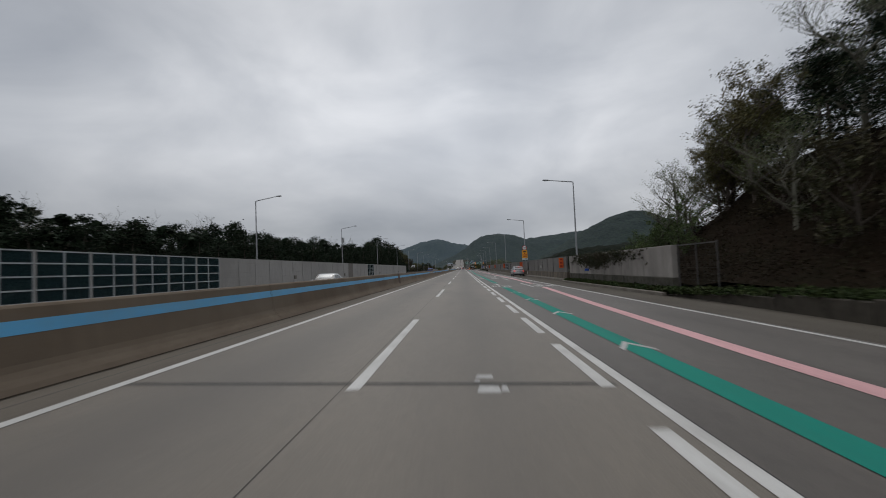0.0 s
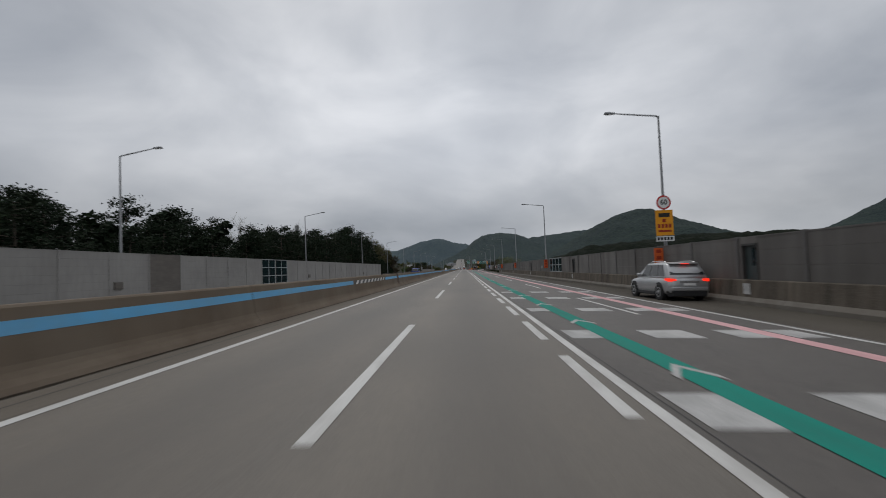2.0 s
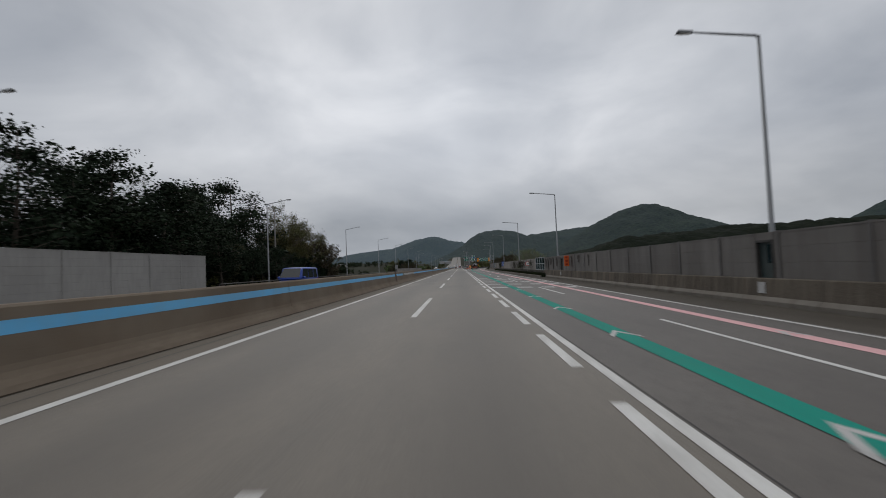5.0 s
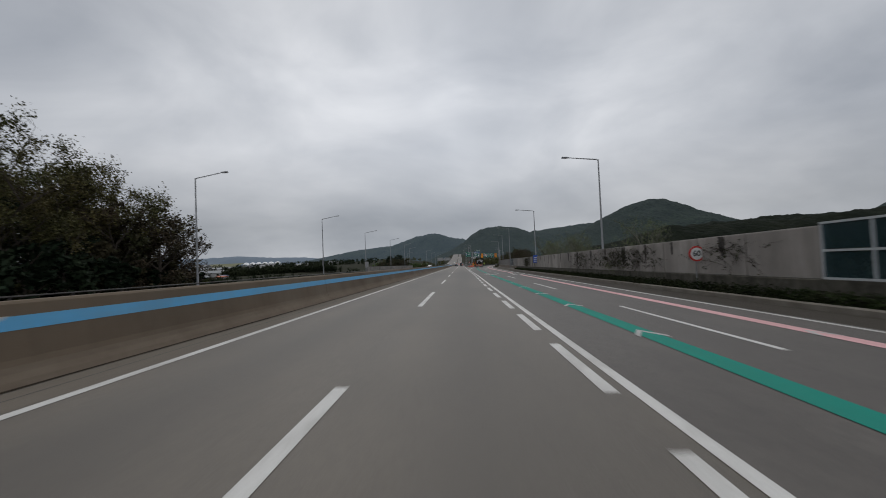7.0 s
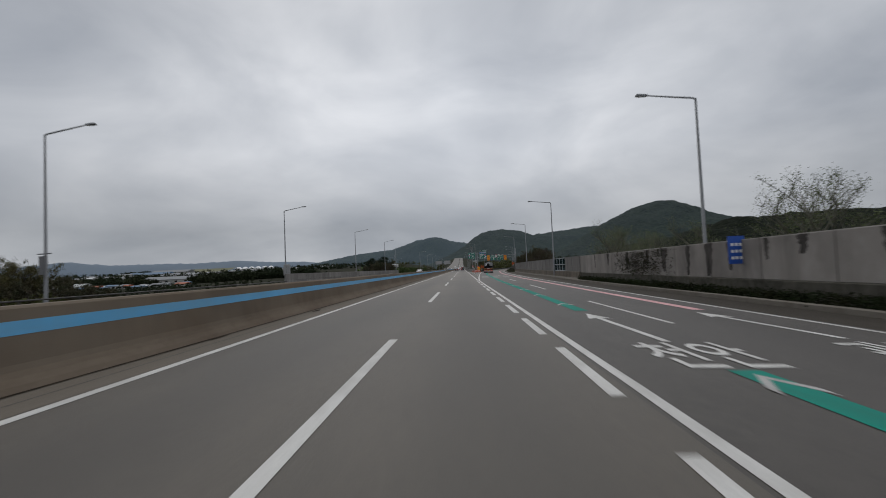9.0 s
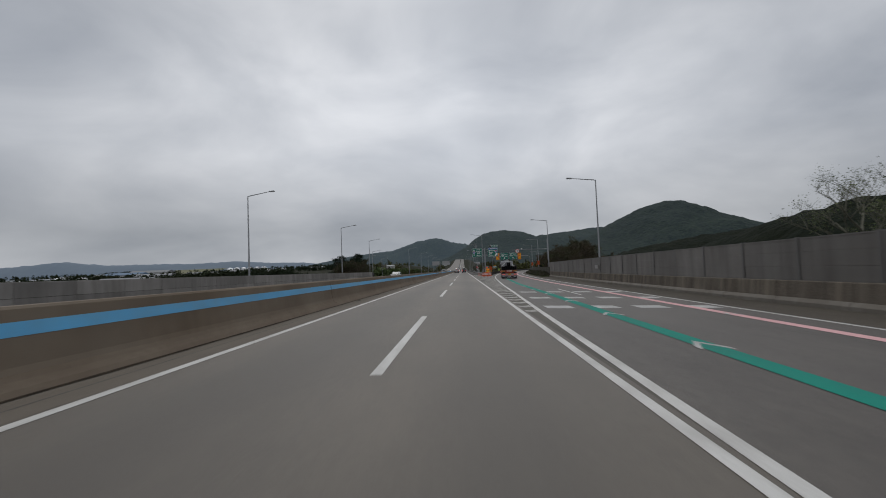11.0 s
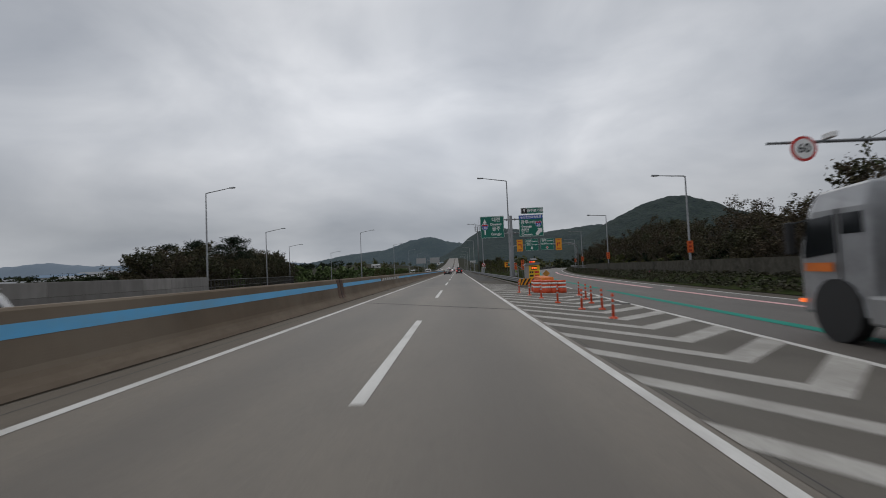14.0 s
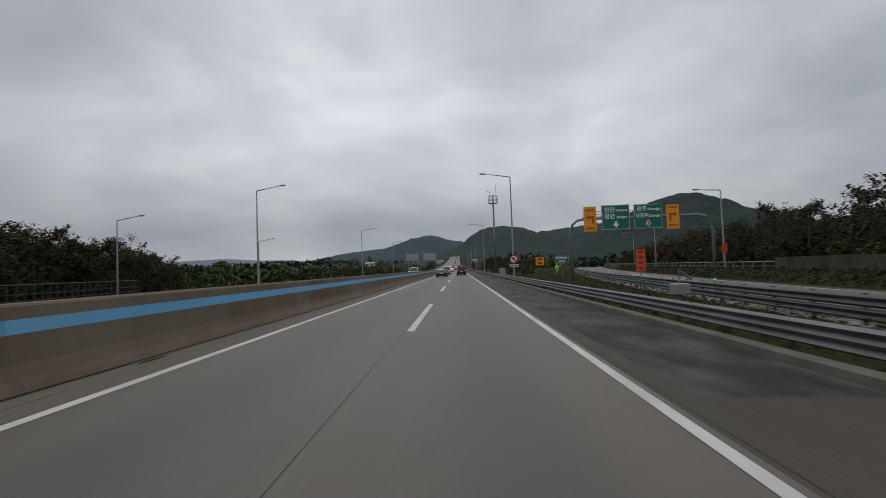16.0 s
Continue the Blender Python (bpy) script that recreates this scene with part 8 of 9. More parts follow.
def car(name, label, m, L, W, H, paint, style="suv", lit=True, front_to_camera=False):
    """Runs along +y, its tail at y = 0; the middle of its width at x = 0."""
    root = thing(name, label, "car", m)
    w = W / 2
    belt = H * (0.60 if style != "van" else 0.56)
    low = 0.25
    back, r0, r1, f1, tuck = {"suv": (0.035, 0.13, 0.56, 0.74, 0.76), "van": (0.015, 0.04, 0.74, 0.88, 0.82), "sedan": (0.14, 0.30, 0.56, 0.74, 0.72)}[style]

    def ring(k, zt, zb=0.0):
        half = [(0.80 * k, low + zb), (0.93 * k, low + 0.06 + zb), (0.985 * k, low + 0.2 + zb), (k, zt * 0.62), (0.985 * k, zt * 0.84), (0.93 * k, zt * 0.95), (0.82 * k, zt)]
        return [(-a * w, b) for a, b in half] + [(a * w, b) for a, b in reversed(half)]
    hood = belt * 0.95
    body = loft([(0.0, ring(0.86, belt * 0.86, 0.12)), (0.05, ring(0.92, belt * 0.93, 0.06)), (0.18, ring(0.97, belt * 0.98, 0.02)), (L * 0.16, ring(0.99, belt)), (L * 0.4, ring(1.0, belt)), (L * 0.66, ring(1.0, belt)),
                 (L * 0.75, ring(0.99, hood)), (L * 0.88, ring(0.96, hood * 0.93)), (L * 0.96, ring(0.88, hood * 0.82, 0.03)), (L, ring(0.74, hood * 0.66, 0.1))])
    part("body", body, M[paint], root, smooth=True)

    def cabin(y, z, k):
        half = [(0.915, belt - 0.05), (0.90, belt + 0.02), (0.90 + (k - 0.90) * 0.5, belt + (z - belt) * 0.5), (k, z - 0.07), (k * 0.93, z - 0.02), (k * 0.7, z)]
        return (y, [(-a * w, max(b, belt - 0.05)) for a, b in half] + [(a * w, max(b, belt - 0.05)) for a, b in reversed(half)])
    part("roof", loft([cabin(L * back, belt + 0.09, 0.87), cabin(L * (back + r0) / 2, belt + 0.62 * (H - belt), 0.82), cabin(L * r0, H - 0.07, tuck + 0.02), cabin(L * r0 + 0.18, H - 0.02, tuck), cabin(L * (r0 + r1) / 2, H, tuck), cabin(L * r1, H - 0.04, tuck), cabin(L * (r1 + f1) / 2, belt + 0.55 * (H - belt), 0.80), cabin(L * f1, belt + 0.08, 0.86)]), M[paint], root, "painted cabin and roof", smooth=True)

    def side_x(z):
        u = (z - belt) / (H - 0.07 - belt)
        return w * (0.905 + (tuck - 0.90) * min(1.0, max(0.0, u))) + 0.014
    zb, zt = belt + 0.05, H - 0.13
    y_b, y_t = L * back + 0.28, L * r0 + 0.26
    e_b, e_t = L * f1 - 0.42, L * r1 + 0.02
    for s in (-1, 1):
        cuts = (0.0, 0.27, 0.62, 1.0) if style != "sedan" else (0.0, 0.48, 1.0)
        for u0, u1 in zip(cuts, cuts[1:]):
            q = []
            for u, z in ((u0 + 0.015, zb), (u1 - 0.015, zb), (u1 - 0.015, zt), (u0 + 0.015, zt)):
                k = (z - zb) / (zt - zb)
                q.append((s * side_x(z), (y_b + (y_t - y_b) * k) * (1 - u) + (e_b + (e_t - e_b) * k) * u, z))
            q2 = [(x - s * 0.02, y, z) for x, y, z in q]
            part("side_window", Build().add(q + q2, [(0, 1, 2, 3), (7, 6, 5, 4), (0, 4, 5, 1), (1, 5, 6, 2), (2, 6, 7, 3), (3, 7, 4, 0)]), M["car_glass"], root, "dark tinted window")
        lz = belt * 0.90
        part("tail_lamp", loft([(-0.005, [(s * w * 0.60, lz - 0.03), (s * w * 0.84, lz - 0.07), (s * w * 0.87, lz + 0.05), (s * w * 0.62, lz + 0.035)]), (0.1, [(s * w * 0.62, lz - 0.03), (s * w * 0.955, lz - 0.075), (s * w * 0.955, lz + 0.065), (s * w * 0.64, lz + 0.045)]), (0.34, [(s * w * 0.9, lz + 0.0), (s * w * 0.995, lz - 0.02), (s * w * 0.985, lz + 0.06), (s * w * 0.9, lz + 0.05)])]), M["red_lamp"] if lit else M["sign_red"], root, "red wrap-round tail lamp")
        part("head_lamp", loft([(L - 0.5, [(s * w * 0.8, hood * 0.74), (s * w * 0.975, hood * 0.74), (s * w * 0.96, hood * 0.84), (s * w * 0.8, hood * 0.84)]), (L - 0.06, [(s * w * 0.5, hood * 0.6), (s * w * 0.82, hood * 0.6), (s * w * 0.8, hood * 0.74), (s * w * 0.5, hood * 0.74)])]), M["head_lamp"] if front_to_camera else M["chrome"], root)
        part("mirror", Build().tube([(s * w * 0.9, L * f1 - 0.42, belt + 0.06), (s * w * 1.02, L * f1 - 0.45, belt + 0.09), (s * w * 1.13, L * f1 - 0.46, belt + 0.1)], [0.04, 0.09, 0.07], 8), M[paint], root, smooth=True)
        if style == "suv":
            part("roof_rail", Build().tube([(s * w * tuck * 0.9, L * r0 + 0.15, H - 0.02), (s * w * tuck * 0.9, L * r0 + 0.35, H + 0.04), (s * w * tuck * 0.9, L * r1 - 0.45, H + 0.04), (s * w * tuck * 0.9, L * r1 - 0.2, H - 0.04)], 0.018, 6), M["chrome"], root)
        part("sill", Build().box(min(s * w * 0.9, s * w * 1.0), max(s * w * 0.9, s * w * 1.0), L * 0.3, L * 0.7, low - 0.03, low + 0.12), M["trim"], root, bevel=0.03)
    yb, yt = L * back, L * r0
    rz = belt + 0.12
    ky = lambda z: yb + (yt - yb) * (z - belt - 0.09) / (H - 0.07 - belt - 0.09) - 0.02
    rw_ = Build()
    q = [(x, ky(z), z) for x, z in ((-w * 0.80, rz), (w * 0.80, rz), (w * 0.76, rz + 0.25), (w * 0.69, H - 0.17), (-w * 0.69, H - 0.17), (-w * 0.76, rz + 0.25))]
    n = len(q)
    part("rear_window", rw_.add(q + [(x, y + 0.03, z) for x, y, z in q], [tuple(range(n)), tuple(range(2 * n - 1, n - 1, -1))] + [(i, (i + 1) % n, n + (i + 1) % n, n + i) for i in range(n)]), M["car_glass"], root, "dark tinted rear window")
    q = [(-w * 0.80, L * f1 + 0.0, belt + 0.1), (w * 0.80, L * f1 + 0.0, belt + 0.1), (w * 0.70, L * r1 + 0.1, H - 0.1), (-w * 0.70, L * r1 + 0.1, H - 0.1)]
    part("windscreen", Build().add(q + [(x, y - 0.06, z - 0.03) for x, y, z in q], [(0, 1, 2, 3), (7, 6, 5, 4), (0, 4, 5, 1), (1, 5, 6, 2), (2, 6, 7, 3), (3, 7, 4, 0)]), M["car_glass"], root)
    if style == "suv":
        part("spoiler", loft([(yt - 0.2, [(-w * 0.66, H - 0.1), (-w * 0.66, H - 0.06), (w * 0.66, H - 0.06), (w * 0.66, H - 0.1)]), (yt + 0.15, [(-w * 0.7, H - 0.1), (-w * 0.7, H - 0.02), (w * 0.7, H - 0.02), (w * 0.7, H - 0.1)])]), M[paint], root, smooth=True)
    part("bumper", loft([(-0.07, [(-w * 0.78, low + 0.2), (-w * 0.80, low + 0.36), (w * 0.80, low + 0.36), (w * 0.78, low + 0.2)]), (0.16, [(-w * 0.985, low + 0.18), (-w * 0.99, low + 0.4), (w * 0.99, low + 0.4), (w * 0.985, low + 0.18)])]), M[paint], root, smooth=False, bevel=0.03)
    part("bumper_skirt", loft([(-0.045, [(-w * 0.74, low - 0.02), (-w * 0.78, low + 0.2), (w * 0.78, low + 0.2), (w * 0.74, low - 0.02)]), (0.2, [(-w * 0.93, low - 0.04), (-w * 0.97, low + 0.19), (w * 0.97, low + 0.19), (w * 0.93, low - 0.04)])]), M["trim"], root, "black lower bumper")
    part("plate", Build().box(-0.26, 0.26, -0.03, 0.03, belt * 0.66, belt * 0.66 + 0.11), M["sign_white"], root, "pale blank plate")
    part("tailgate_trim", Build().box(-0.42, 0.42, -0.025, 0.05, belt * 0.66 + 0.14, belt * 0.66 + 0.18), M["chrome"], root)
    if lit:
        part("brake_lamp", Build().box(-0.17, 0.17, yt - 0.225, yt - 0.19, H - 0.1, H - 0.065), M["red_lamp"], root, "lit red strip")
    part("underside", Build().box(-w * 0.82, w * 0.82, 0.15, L - 0.25, low - 0.06, low + 0.1), M["trim"], root)
    r = 0.36 if style == "suv" else 0.33
    for y in (L * 0.2, L * 0.8):
        for s in (-1, 1):
            part("wheel_well", Build().tube([(s * (w * 0.86), y, r + 0.02), (s * (w * 0.99), y, r + 0.02)], r + 0.07, 20), M["trim"], root)
            wheel(root, s * (w - 0.09), y, r, 0.22)
    return root


def on(x, y, turn=0.0, back=False):
    return Matrix.Translation((x, y, top(x, y))) @ Matrix.Rotation(math.atan(-0.0175 if x < 2 else -0.032) * -1, 4, "Y") @ Matrix.Rotation(turn + (math.pi if back else 0), 4, "Z")


car("parked_suv", "silver sport utility car stopped on the hard shoulder, tail lamps lit", on(9.75, 82.2, 0.03), 4.65, 1.88, 1.72, "silver", "suv")
car("sedan", "dark sedan further ahead in the fast lane", on(-3.35, 534), 4.8, 1.85, 1.46, "car_dark", "sedan", False)
car("dark_suv", "black box-shaped car ahead in the slow lane", on(0.15, 547), 4.7, 1.9, 1.85, "car_dark", "suv")
car("van", "pale grey van far ahead in the fast lane", on(-3.4, 563), 5.1, 1.92, 1.95, "silver", "van")
car("sedan", "white car far ahead on the rising road", on(-3.3, 640), 4.7, 1.85, 1.46, "car_white", "sedan", False)
car("van", "red-lit box van far ahead in the slow lane", on(0.1, 655), 6.5, 2.2, 2.8, "car_dark", "van")
car("hatchback", "silver car on the opposite carriageway", on(-10.2, 36.5, 0, True), 4.5, 1.82, 1.5, "silver", "sedan", False)
car("pickup_van", "blue van on the opposite carriageway", on(-13.4, 191.5, 0, True), 5.2, 1.95, 2.05, "car_blue", "van", False)
car("hatchback", "white car on the opposite carriageway", on(-13.6, 413.0, 0, True), 4.6, 1.85, 1.62, "car_white", "suv", False)
car("minivan", "white van on the opposite carriageway", on(-10.3, 560.0, 0, True), 5.1, 1.95, 1.95, "car_white", "van", False)
for x, y, st, col in ((-10.5, 700, "sedan", "car_white"), (-14, 760, "van", "silver"), (-3.4, 760, "sedan", "car_dark"), (0.2, 820, "van", "car_white"), (-3.3, 900, "suv", "silver"), (0.1, 980, "sedan", "car_white"), (-10.4, 960, "sedan", "car_white")):
    car("distant_car", "small distant car on the rising road", on(x, y, 0, x < -6), 4.6, 1.85, 1.5 if st != "van" else 2.3, col, st, x > -6, x < -6)


# ---- flatbed truck with steel tubes ----
M["guard_stripe"] = material("orange_guard_tape", (0.55, 0.22, 0.03), 0.5, var=[(1.5, (0.5, 0.42, 0.3), 0.6, 2, ONE), (6, (0.2, 0.07, 0.03), 0.5, 4, ONE)])
truck = thing("flatbed_truck", "grey tractor with an orange-red flatbed trailer in the exit lane", "truck", Matrix.Translation((6.05, 394.8, top(7.2, 400) + 0.0)) @ Matrix.Rotation(radians(-3.9), 4, "Z"))
part("chassis", Build().box(0.75, 0.95, 0.1, 12.4, 0.75, 1.2).box(1.55, 1.75, 0.1, 12.4, 0.75, 1.2).box(0.8, 1.7, 0.3, 12.2, 0.95, 1.1), M["trailer_red"], truck)
deck = part("deck", Build().box(0.02, 2.48, 0.05, 12.5, 1.2, 1.36), M["trailer_red"], truck)
for x in (0.0, 2.47):
    part("side_rail", Build().box(x, x + 0.03, 0.05, 12.5, 1.2, 1.4), M["trailer_red"], deck, "dull red side rail")
for k in range(6):
    part("reflector", Build().box(-0.008, 0.0, 0.4 + 2 * k, 1.9 + 2 * k, 1.29, 1.335), M["amber_sign"], deck, "amber reflective strip")
for k in range(6):
    part("marker_lamp", Build().box(-0.03, 0.0, 1.3 + 1.9 * k, 1.4 + 1.9 * k, 1.12, 1.17), M["orange_led"], deck, "lit amber side lamp")
tail = part("tail_frame", Build().box(0.55, 1.95, 0.0, 0.06, 0.86, 1.36), M["trailer_red"], truck, "red tail frame")
part("notice", Build().box(0.85, 1.65, -0.012, 0.0, 1.17, 1.31), M["sign_white"], tail, "white strip with plain bars")
bars(tail, [(0.98, 1.22, 1.2, 1.28), (1.3, 1.4, 1.2, 1.28)], M["sign_red"], -0.02)
for x0 in (0.04, 1.9):
    part("corner_board", Build().box(x0, x0 + 0.5, -0.012, 0.05, 1.16, 1.33), M["faded_amber"], truck, "amber reflective board")
part("lamp_bar", Build().box(0.05, 2.45, -0.03, 0.03, 0.58, 0.82), M["sign_back"], truck)
for x in (0.14, 0.42, 1.98, 2.26):
    part("tail_lamp", Build().disc((x + 0.05, -0.04, 0.7), 0.062, (0, 1, 0), 0.05, 14), M["red_lamp"], truck, "lit tail lamp")
for x in (0.62, 1.82):
    part("reverse_lamp", Build().disc((x + 0.03, -0.04, 0.7), 0.06, (0, 1, 0), 0.04, 14), M["chrome"], truck)
part("plate", Build().box(1.0, 1.5, -0.045, -0.03, 0.6, 0.8), M["plate_yellow"], truck, "yellow plate with plain bars")
bars(truck, [(1.05 + 0.1 * i, 1.12 + 0.1 * i, 0.63, 0.7) for i in range(4)] + [(1.1, 1.4, 0.73, 0.77)], M["ink"], -0.05)
for z in (0.4, 0.49):
    part("bumper_rail", Build().box(0.02, 2.48, -0.02, 0.06, z, z + 0.055), M["sign_back"], truck, "pale reflective rail")
part("bumper_stripe", Build().box(0.5, 2.0, -0.025, -0.02, 0.46, 0.495), M["sign_red"], truck)
skirt = part("mud_skirt", Build().box(0.05, 2.45, 0.0, 0.02, 0.14, 0.39), M["trim"], truck, "black rubber skirt")
bars(skirt, [(0.95, 1.55, 0.3, 0.34), (0.9, 1.62, 0.21, 0.25), (0.1, 0.5, 0.33, 0.35), (1.95, 2.35, 0.3, 0.34)], M["sign_white"], -0.004)
for y in (0.88, 2.3, 3.72):
    part("axle", Build().tube([(0.3, y, 0.5), (2.2, y, 0.5)], 0.08, 8), M["trim"], truck)
    for x in (0.2, 2.3):
        wheel(truck, x, y, 0.5, 0.36, M["alloy"], 0.54)
for z, mat in ((0.95, "trailer_red"), (0.74, "guard_stripe"), (0.52, "guard_stripe")):
    for x in (0.05, 2.4):
        part("side_guard", Build().box(x, x + 0.05, 4.7, 8.4, z, z + (0.16 if z > 0.9 else 0.09)), M[mat], truck, "striped side guard")
for x in (0.05, 2.4):
    for y in (4.75, 8.2):
        part("guard_strut", Build().box(x, x + 0.05, y, y + 0.1, 0.5, 1.2), M["trailer_red"], truck)
part("toolbox", Build().box(0.3, 2.2, 5.2, 7.8, 0.62, 1.1), M["dark_steel"], truck, bevel=0.03)
for y in (1.4, 3.6, 6.9, 10.4, 12.1):
    for x in (-0.02, 2.44):
        part("stake", Build().box(x, x + 0.08, y, y + 0.12, 1.2, 2.45 if y > 2 else 2.1), M["dark_steel"], truck, "black steel stake")

cargo = thing("steel_tubes", "stack of long black square steel tubes strapped on the trailer", "steel tubes", truck.matrix_basis.copy())


def square_tube(x, z, y0, y1, s):
    t = 0.016
    bb = Build()
    o = [(x, z), (x + s, z), (x + s, z + s), (x, z + s)]
    i = [(x + t, z + t), (x + s - t, z + t), (x + s - t, z + s - t), (x + t, z + s - t)]
    for y in (y0, y1):
        for px, pz in o + i:
            bb.v.append((px, y, pz))
    for k in range(4):
        j = (k + 1) % 4
        bb.f += [(k, j, 8 + j, 8 + k), (4 + k, 12 + k, 12 + j, 4 + j), (k, 4 + k, 4 + j, j), (8 + k, 8 + j, 12 + j, 12 + k)]
    return bb


S = 0.287
for row in range(2):
    for k in range(8):
        ob = part("tube", square_tube(0.1 + k * (S + 0.004), 1.42 + row * (S + 0.004), 0.15 + 0.02 * ((k * 7 + row * 3) % 4), 12.6, S), M["tube_steel"], cargo)
        # added plate inside the tube paints the shade of its hollow
        part("tube_shade_plate", Build().box(0.1 + k * (S + 0.004) + 0.02, 0.1 + k * (S + 0.004) + S - 0.02, 0.75, 0.77, 1.44 + row * (S + 0.004), 1.40 + row * (S + 0.004) + S), M["tube_hollow"], ob)
for row in range(2):
    for k in range(2):
        x, z = 0.93 + k * (S + 0.006), 2.09 + row * (S + 0.006)
        ob = part("tube", square_tube(x, z, 0.5, 13.4, S), M["tube_steel"], cargo)
        # same added dark plate for the shade inside the upper tubes
        part("tube_shade_plate", Build().box(x + 0.02, x + S - 0.02, 1.1, 1.12, z + 0.02, z + S - 0.02), M["tube_hollow"], ob)
for y in (0.6, 2.4, 6.4, 10.4):
    part("spacer", Build().box(0.75, 1.7, y, y + 0.1, 2.0, 2.09), M["tube_hollow"], cargo, "dark timber spacer")
for y in (7.6, 10.9):
    part("strap", Build().sweep([(-0.0, 0.0), (0.012, 0.0), (0.012, 0.06), (0.0, 0.06)], [(0, 0, 0, 0), (0, 0.001, 0, 0)]).tube([(0.04, y, 1.3), (0.06, y + 0.1, 2.02), (0.9, y + 0.9, 2.70), (1.55, y + 0.9, 2.70), (2.44, y + 0.1, 2.02), (2.46, y, 1.3)], 0.025, 5), M["sign_white"], cargo, "white webbing strap")

# tractor
TY = 9.75
part("tractor_frame", Build().box(0.8, 0.95, TY, TY + 6.0, 0.6, 0.9).box(1.55, 1.7, TY, TY + 6.0, 0.6, 0.9), M["trim"], truck)
for y in (TY + 0.95, TY + 2.3):
    for x in (0.27, 2.23):
        wheel(truck, x, y, 0.51, 0.5, M["alloy"], 0.58)
for x in (0.2, 2.3):
    wheel(truck, x, TY + 5.0, 0.51, 0.3, M["alloy"], 0.58)
c0, c1 = TY + 4.15, TY + 6.1
cabm = M["cab_grey"]
part("cab", loft([(c0, [(0.08, 0.75), (0.06, 2.6), (0.16, 3.05), (2.34, 3.05), (2.44, 2.6), (2.42, 0.75)]), (c1 - 0.6, [(0.04, 0.55), (0.02, 2.6), (0.16, 3.0), (2.34, 3.0), (2.48, 2.6), (2.46, 0.55)]), (c1 - 0.12, [(0.05, 0.5), (0.04, 1.7), (0.3, 2.75), (2.2, 2.75), (2.46, 1.7), (2.45, 0.5)]), (c1, [(0.14, 0.5), (0.16, 1.55), (0.4, 2.55), (2.1, 2.55), (2.34, 1.55), (2.36, 0.5)])]), cabm, truck, "grey metallic cab", bevel=0.05)
for x in (0.03, 2.44):
    part("cab_window", Build().box(x, x + 0.03, c0 + 0.12, c0 + 0.62, 2.1, 2.5), M["car_glass"], truck, "dark sleeper window", bevel=0.01)
for x in (0.012, 2.45):
    part("door_window", Build().prism([(c1 - 1.15, 1.75), (c1 - 0.25, 1.65), (c1 - 0.4, 2.45), (c1 - 1.15, 2.5)], x, x + 0.038), M["car_glass"], truck, "dark door window")
part("windscreen", Build().box(0.32, 2.18, c1 - 0.02, c1 + 0.03, 1.7, 2.5), M["car_glass"], truck)
part("decal", Build().box(0.0, 0.012, c1 - 1.1, c1 - 0.3, 1.38, 1.56), M["trailer_orange"], truck, "orange flash on the door")
part("door_gap", Build().box(0.005, 0.03, c1 - 1.28, c1 - 1.26, 0.9, 2.6), M["trim"], truck)
part("roof_rack", Build().tube([(0.7, c1 - 1.6, 3.0), (0.7, c1 - 1.6, 3.22), (1.8, c1 - 1.6, 3.22), (1.8, c1 - 1.6, 3.0)], 0.025, 6), M["steel_dull"], truck)
part("air_conditioner", loft([(c1 - 1.5, [(0.8, 3.0), (0.85, 3.2), (1.65, 3.2), (1.7, 3.0)]), (c1 - 0.8, [(0.8, 2.96), (0.9, 3.1), (1.6, 3.1), (1.7, 2.96)])]), cabm, truck, "low roof unit", bevel=0.03)
for x, x0 in ((0.12, 0.0), (2.38, 2.2)):
    part("wheel_arch", Build().tube([(x, TY + 5.0 + 0.68 * math.cos(a * math.pi / 8), 0.55 + 0.62 * math.sin(a * math.pi / 8)) for a in range(9)], 0.07, 6), cabm, truck)
    part("wheel_well", Build().tube([(x0 + 0.004, TY + 5.0, 0.62), (x0 + 0.3, TY + 5.0, 0.62)], 0.62, 20), M["trim"], truck, "dark wheel well")
for x in (0.05, 1.9):
    part("side_tank", Build().box(x, x + 0.55, TY + 2.95, TY + 4.3, 0.4, 0.95), M["sign_back"], truck, bevel=0.06)
for y in (0.95, 2.3):
    for x in (0.27, 2.23):
        part("mudguard", Build().tube([(x, TY + y + 0.62 * math.cos(a * math.pi / 6), 0.52 + 0.6 * math.sin(a * math.pi / 6)) for a in range(7)], 0.05, 6), M["trim"], truck)
part("tail_lamp", Build().box(0.1, 0.5, TY - 0.02, TY + 0.05, 0.72, 0.84), M["red_lamp"], truck, "lit red tractor lamp")
for x, x1, x2 in ((-0.22, -0.12, 0.2), (2.55, 2.62, 2.3)):
    mi = part("mirror", Build().box(x, x + 0.17, c1 - 0.15, c1 - 0.02, 1.75, 2.45), M["trim"], truck, bevel=0.03)
    part("mirror_arm", Build().tube([(x1, c1 - 0.1, 2.4), (x2, c1 - 0.3, 2.5)], 0.02, 5), M["trim"], mi)
part("side_marker", Build().box(-0.01, 0.01, c1 - 0.2, c1 - 0.08, 0.72, 0.8), M["orange_led"], truck)
part("coupling", Build().tube([(1.25, TY + 1.6, 0.9), (1.25, TY + 1.6, 1.22)], 0.5, 20), M["trim"], truck)


# ---- the plain: buildings far off ----
hall = thing("white_hall", "long white building with a row of domed membrane roofs", "building", Matrix.Translation((-573, 1528, 19.5)) @ Matrix.Scale(0.76, 4))
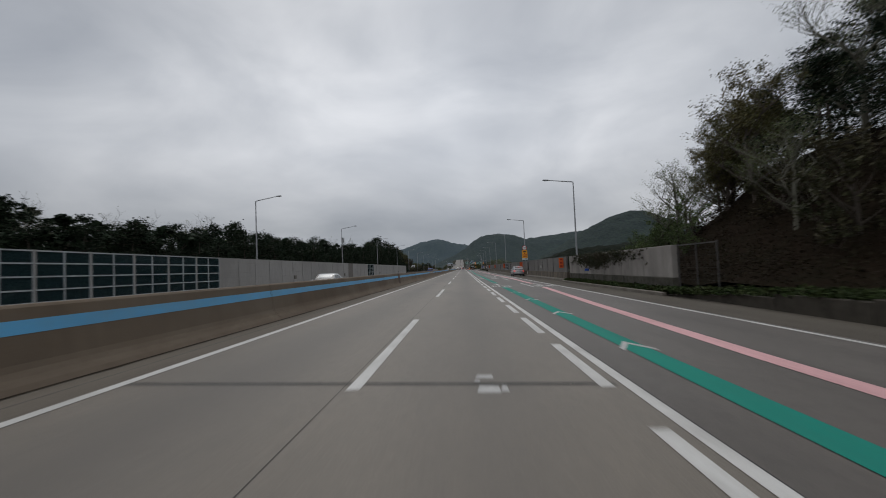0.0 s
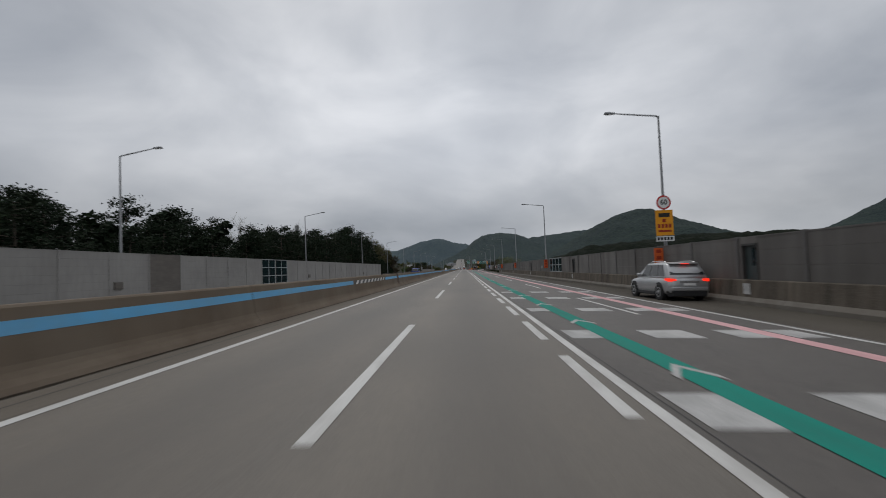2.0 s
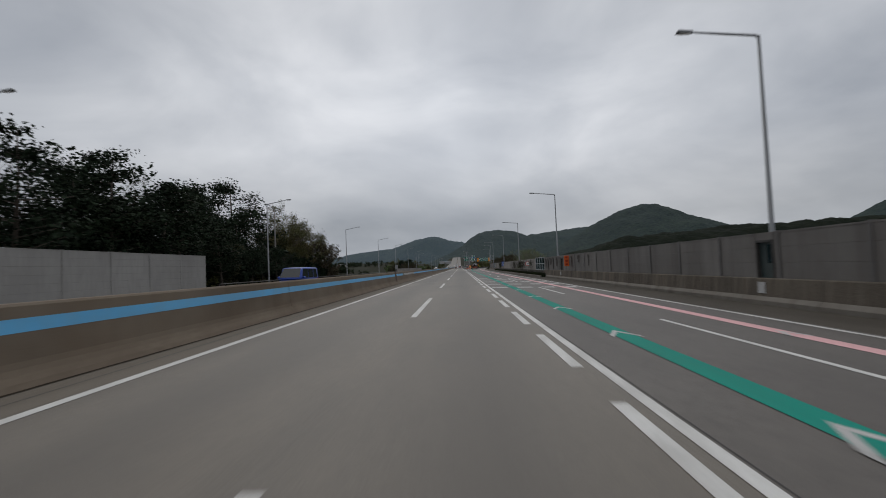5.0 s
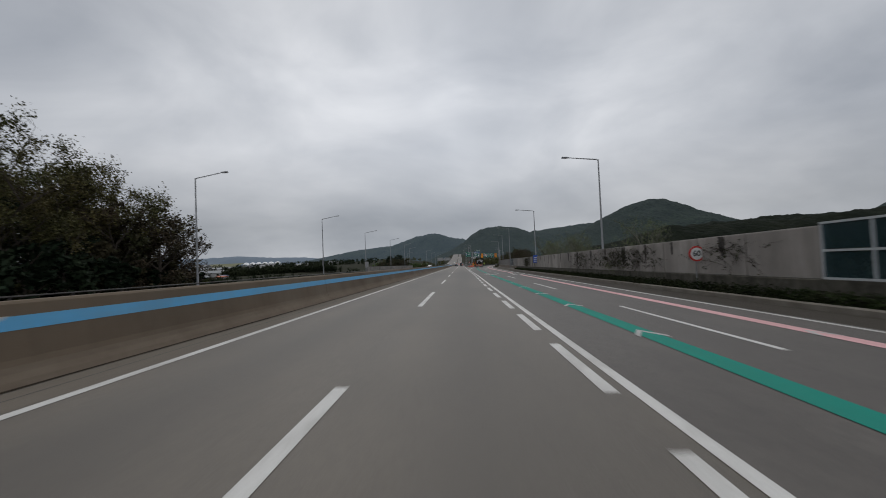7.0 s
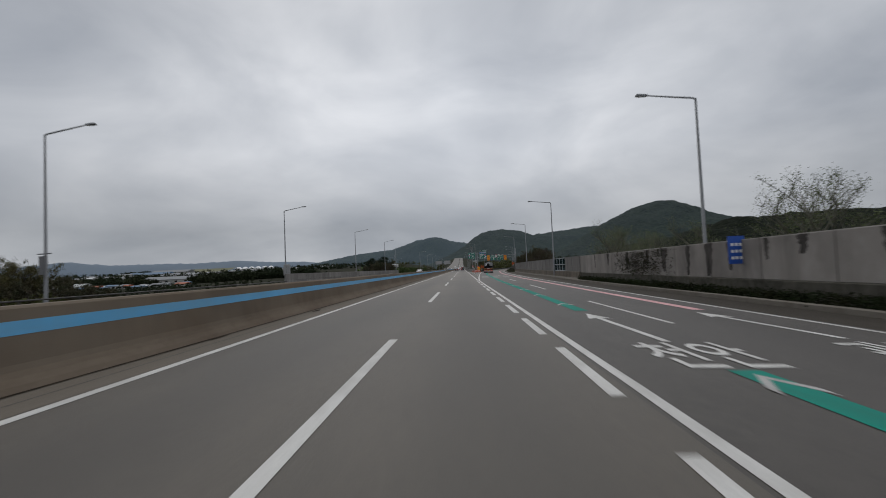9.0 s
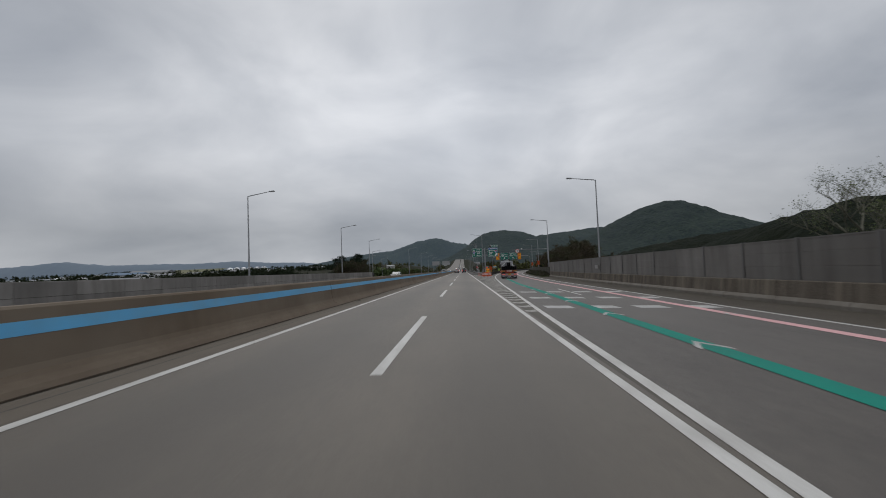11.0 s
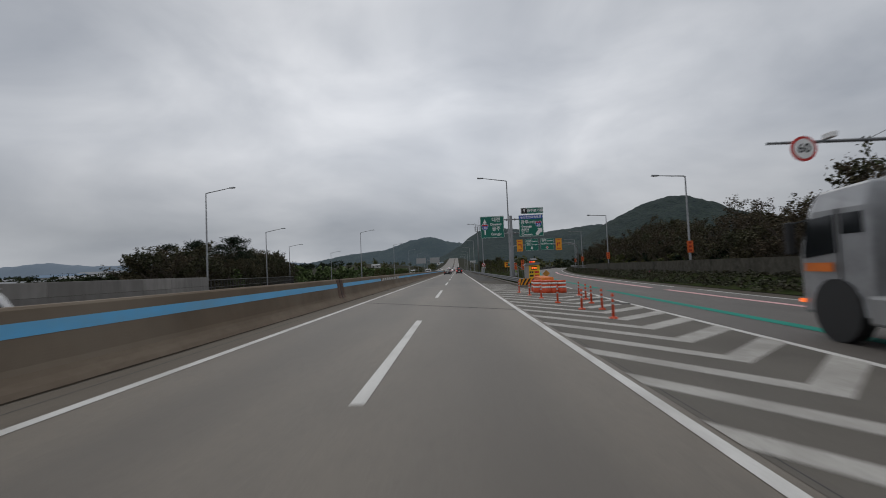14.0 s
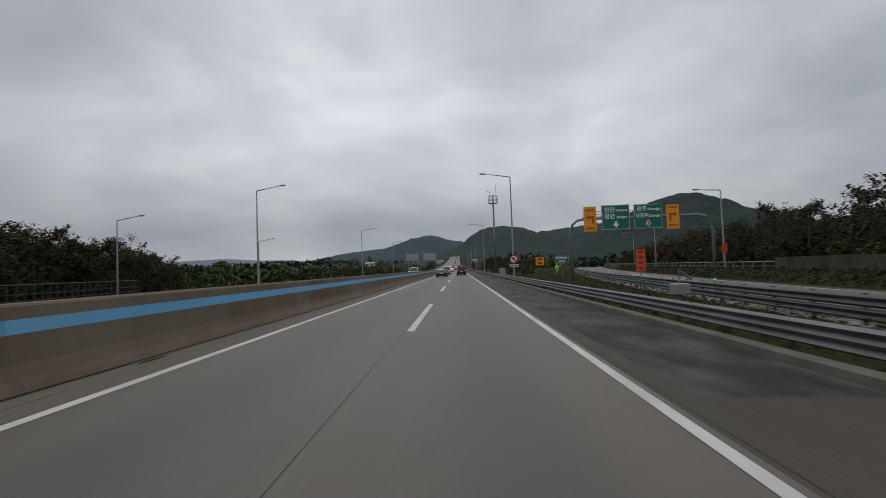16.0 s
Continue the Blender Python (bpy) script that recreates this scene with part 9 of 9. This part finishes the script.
for i in range(6):
    x = -62 + 24 * i
    dome = Build()
    for j in range(9):
        a = math.pi * j / 8
        for k in range(9):
            c = math.pi * k / 8
            dome.v.append((x + 13.5 * math.cos(a), -12 + 3.0 * k, -6.0 + 21.5 * math.sin(a) ** 0.7 * (0.62 + 0.38 * math.sin(c))))
    for j in range(8):
        for k in range(8):
            dome.f.append((j * 9 + k, j * 9 + k + 1, (j + 1) * 9 + k + 1, (j + 1) * 9 + k))
    part("roof_dome", dome, M["roof_white"], hall, "white domed roof", smooth=True)
    part("rib", Build().tube([(x + 13.8 * math.cos(math.pi * j / 10), -12.3, -6.0 + 21.5 * math.sin(math.pi * j / 10) ** 0.7 * 0.63) for j in range(11)], 0.5, 5), M["steel_dull"], hall)
    part("bay_wall", Build().box(x - 12, x + 12, -11, 11, -48, -3.0), M["plaster"], hall)


def shed(x, y, w, d, h, roof, lab):
    root = thing("farm_building", lab, "building", Matrix.Translation((x, y, land(x, y) - 0.5)))
    wl_ = part("wall", Build().box(-w / 2, w / 2, -d / 2, d / 2, 0, h), M["plaster"], root)
    part("roof", Build().prism([(-d / 2 - 0.5, h), (0, h + 0.16 * d), (d / 2 + 0.5, h), (d / 2 + 0.5, h - 0.3), (-d / 2 - 0.5, h - 0.3)], -w / 2 - 0.5, w / 2 + 0.5), M[roof], root)
    for i in range(max(2, int(w / 8))):
        xx = -w / 2 + (i + 0.5) * w / max(2, int(w / 8))
        part("window", Build().box(xx - 1.2, xx + 1.2, -d / 2 - 0.05, -d / 2, h * 0.45, h * 0.75), M["car_glass"], root)


r2 = random.Random(8)
shed(-254, 660, 42, 16, 4.6, "roof_grey", "long pale workshop with a grey metal roof")
shed(-197, 583, 7, 6, 2.0, "roof_red", "small house with an orange-red roof")
shed(-330, 800, 44, 16, 5.0, "roof_grey", "long shed with a pale roof")
shed(-470, 1000, 60, 22, 7, "roof_grey", "distant pale factory hall")
shed(-420, 880, 48, 18, 7, "roof_blue", "long shed with a blue metal roof")
for i in range(34):
    x, y = r2.uniform(-640, -190), r2.uniform(770, 1150)
    shed(x, y, r2.uniform(8, 24), r2.uniform(7, 12), r2.uniform(3, 5.0), r2.choice(("roof_grey", "roof_blue", "roof_grey", "roof_white", "roof_grey")), "small distant village building with a plain roof")
for i in range(22):
    u = r2.uniform(0, 1)
    x, y = -330 + 135 * u + r2.uniform(-12, 12), 628 - 44 * u + r2.uniform(-14, 12)
    shed(x, y, r2.uniform(3, 8), r2.uniform(3, 6), r2.uniform(1.6, 2.8), r2.choice(("roof_grey", "roof_blue", "roof_grey", "roof_red", "roof_white")), "small yard building with a plain low roof")
tank = thing("storage_tank", "long white storage tank lying in a yard", "tank", Matrix.Translation((-318, 640, land(-318, 640))))
part("shell", Build().tube([(-7, 0, 2.4), (-6.4, 0, 2.4), (6.4, 0, 2.4), (7, 0, 2.4)], [1.0, 2.0, 2.0, 1.0], 14), M["sign_white"], tank, smooth=True)
for x in (-4, 4):
    part("saddle", Build().box(x - 0.4, x + 0.4, -1.6, 1.6, -0.5, 1.2), M["wall_conc"], tank)
field = Build()
for y in (1390, 1420, 1455):
    for x in (-720, -690, -655, -620, -590):
        field.v.append((x, y, land(x, y) + 1.2 + (y - 1390) * 0.16))
field.f = [(5 * j + i, 5 * j + i + 1, 5 * j + i + 6, 5 * j + i + 5) for j in range(2) for i in range(4)]
tagged(part("field", field, M["field"], smooth=True), "pale straw-coloured field on a far rise", "field", kind="structure")
for i in range(12):
    x, y = r2.choice((-1, 1)) * r2.uniform(30, 120), r2.uniform(1050, 1500)
    shed(x, y, r2.uniform(8, 16), r2.uniform(7, 10), r2.uniform(3, 6), r2.choice(("roof_grey", "roof_blue", "roof_white")), "small distant village building with a plain roof")
# footbridge-like low viaduct and distant gantry on the main road
br = thing("viaduct", "low pale concrete viaduct far beside the road", "bridge", Matrix.Translation((-75, 900, land(-75, 900))), kind="")
part("deck", Build().box(-45, 45, -4, 4, 5.0, 6.4), M["wall_conc"], br)
for x in (-36, -12, 12, 36):
    part("pier", Build().box(x - 1, x + 1, -2, 2, -2, 5.0), M["wall_conc"], br)
gt = thing("sign_gantry", "distant grey sign boards over the opposite road", "sign gantry", Matrix.Translation((-15.5, 640, 0)))
for x in (-6, 1):
    part("board", Build().box(x, x + 5, 0, 0.1, 5.2, 8.0), M["sign_back"], gt, "blank grey back of a sign board")
part("mast", Build().tube([(-0.2, 0.3, -0.5), (-0.2, 0.3, 7.6)], 0.2, 8).tube([(-6, 0.3, 6.6), (6, 0.3, 6.6)], 0.12, 6), M["pole"], gt)
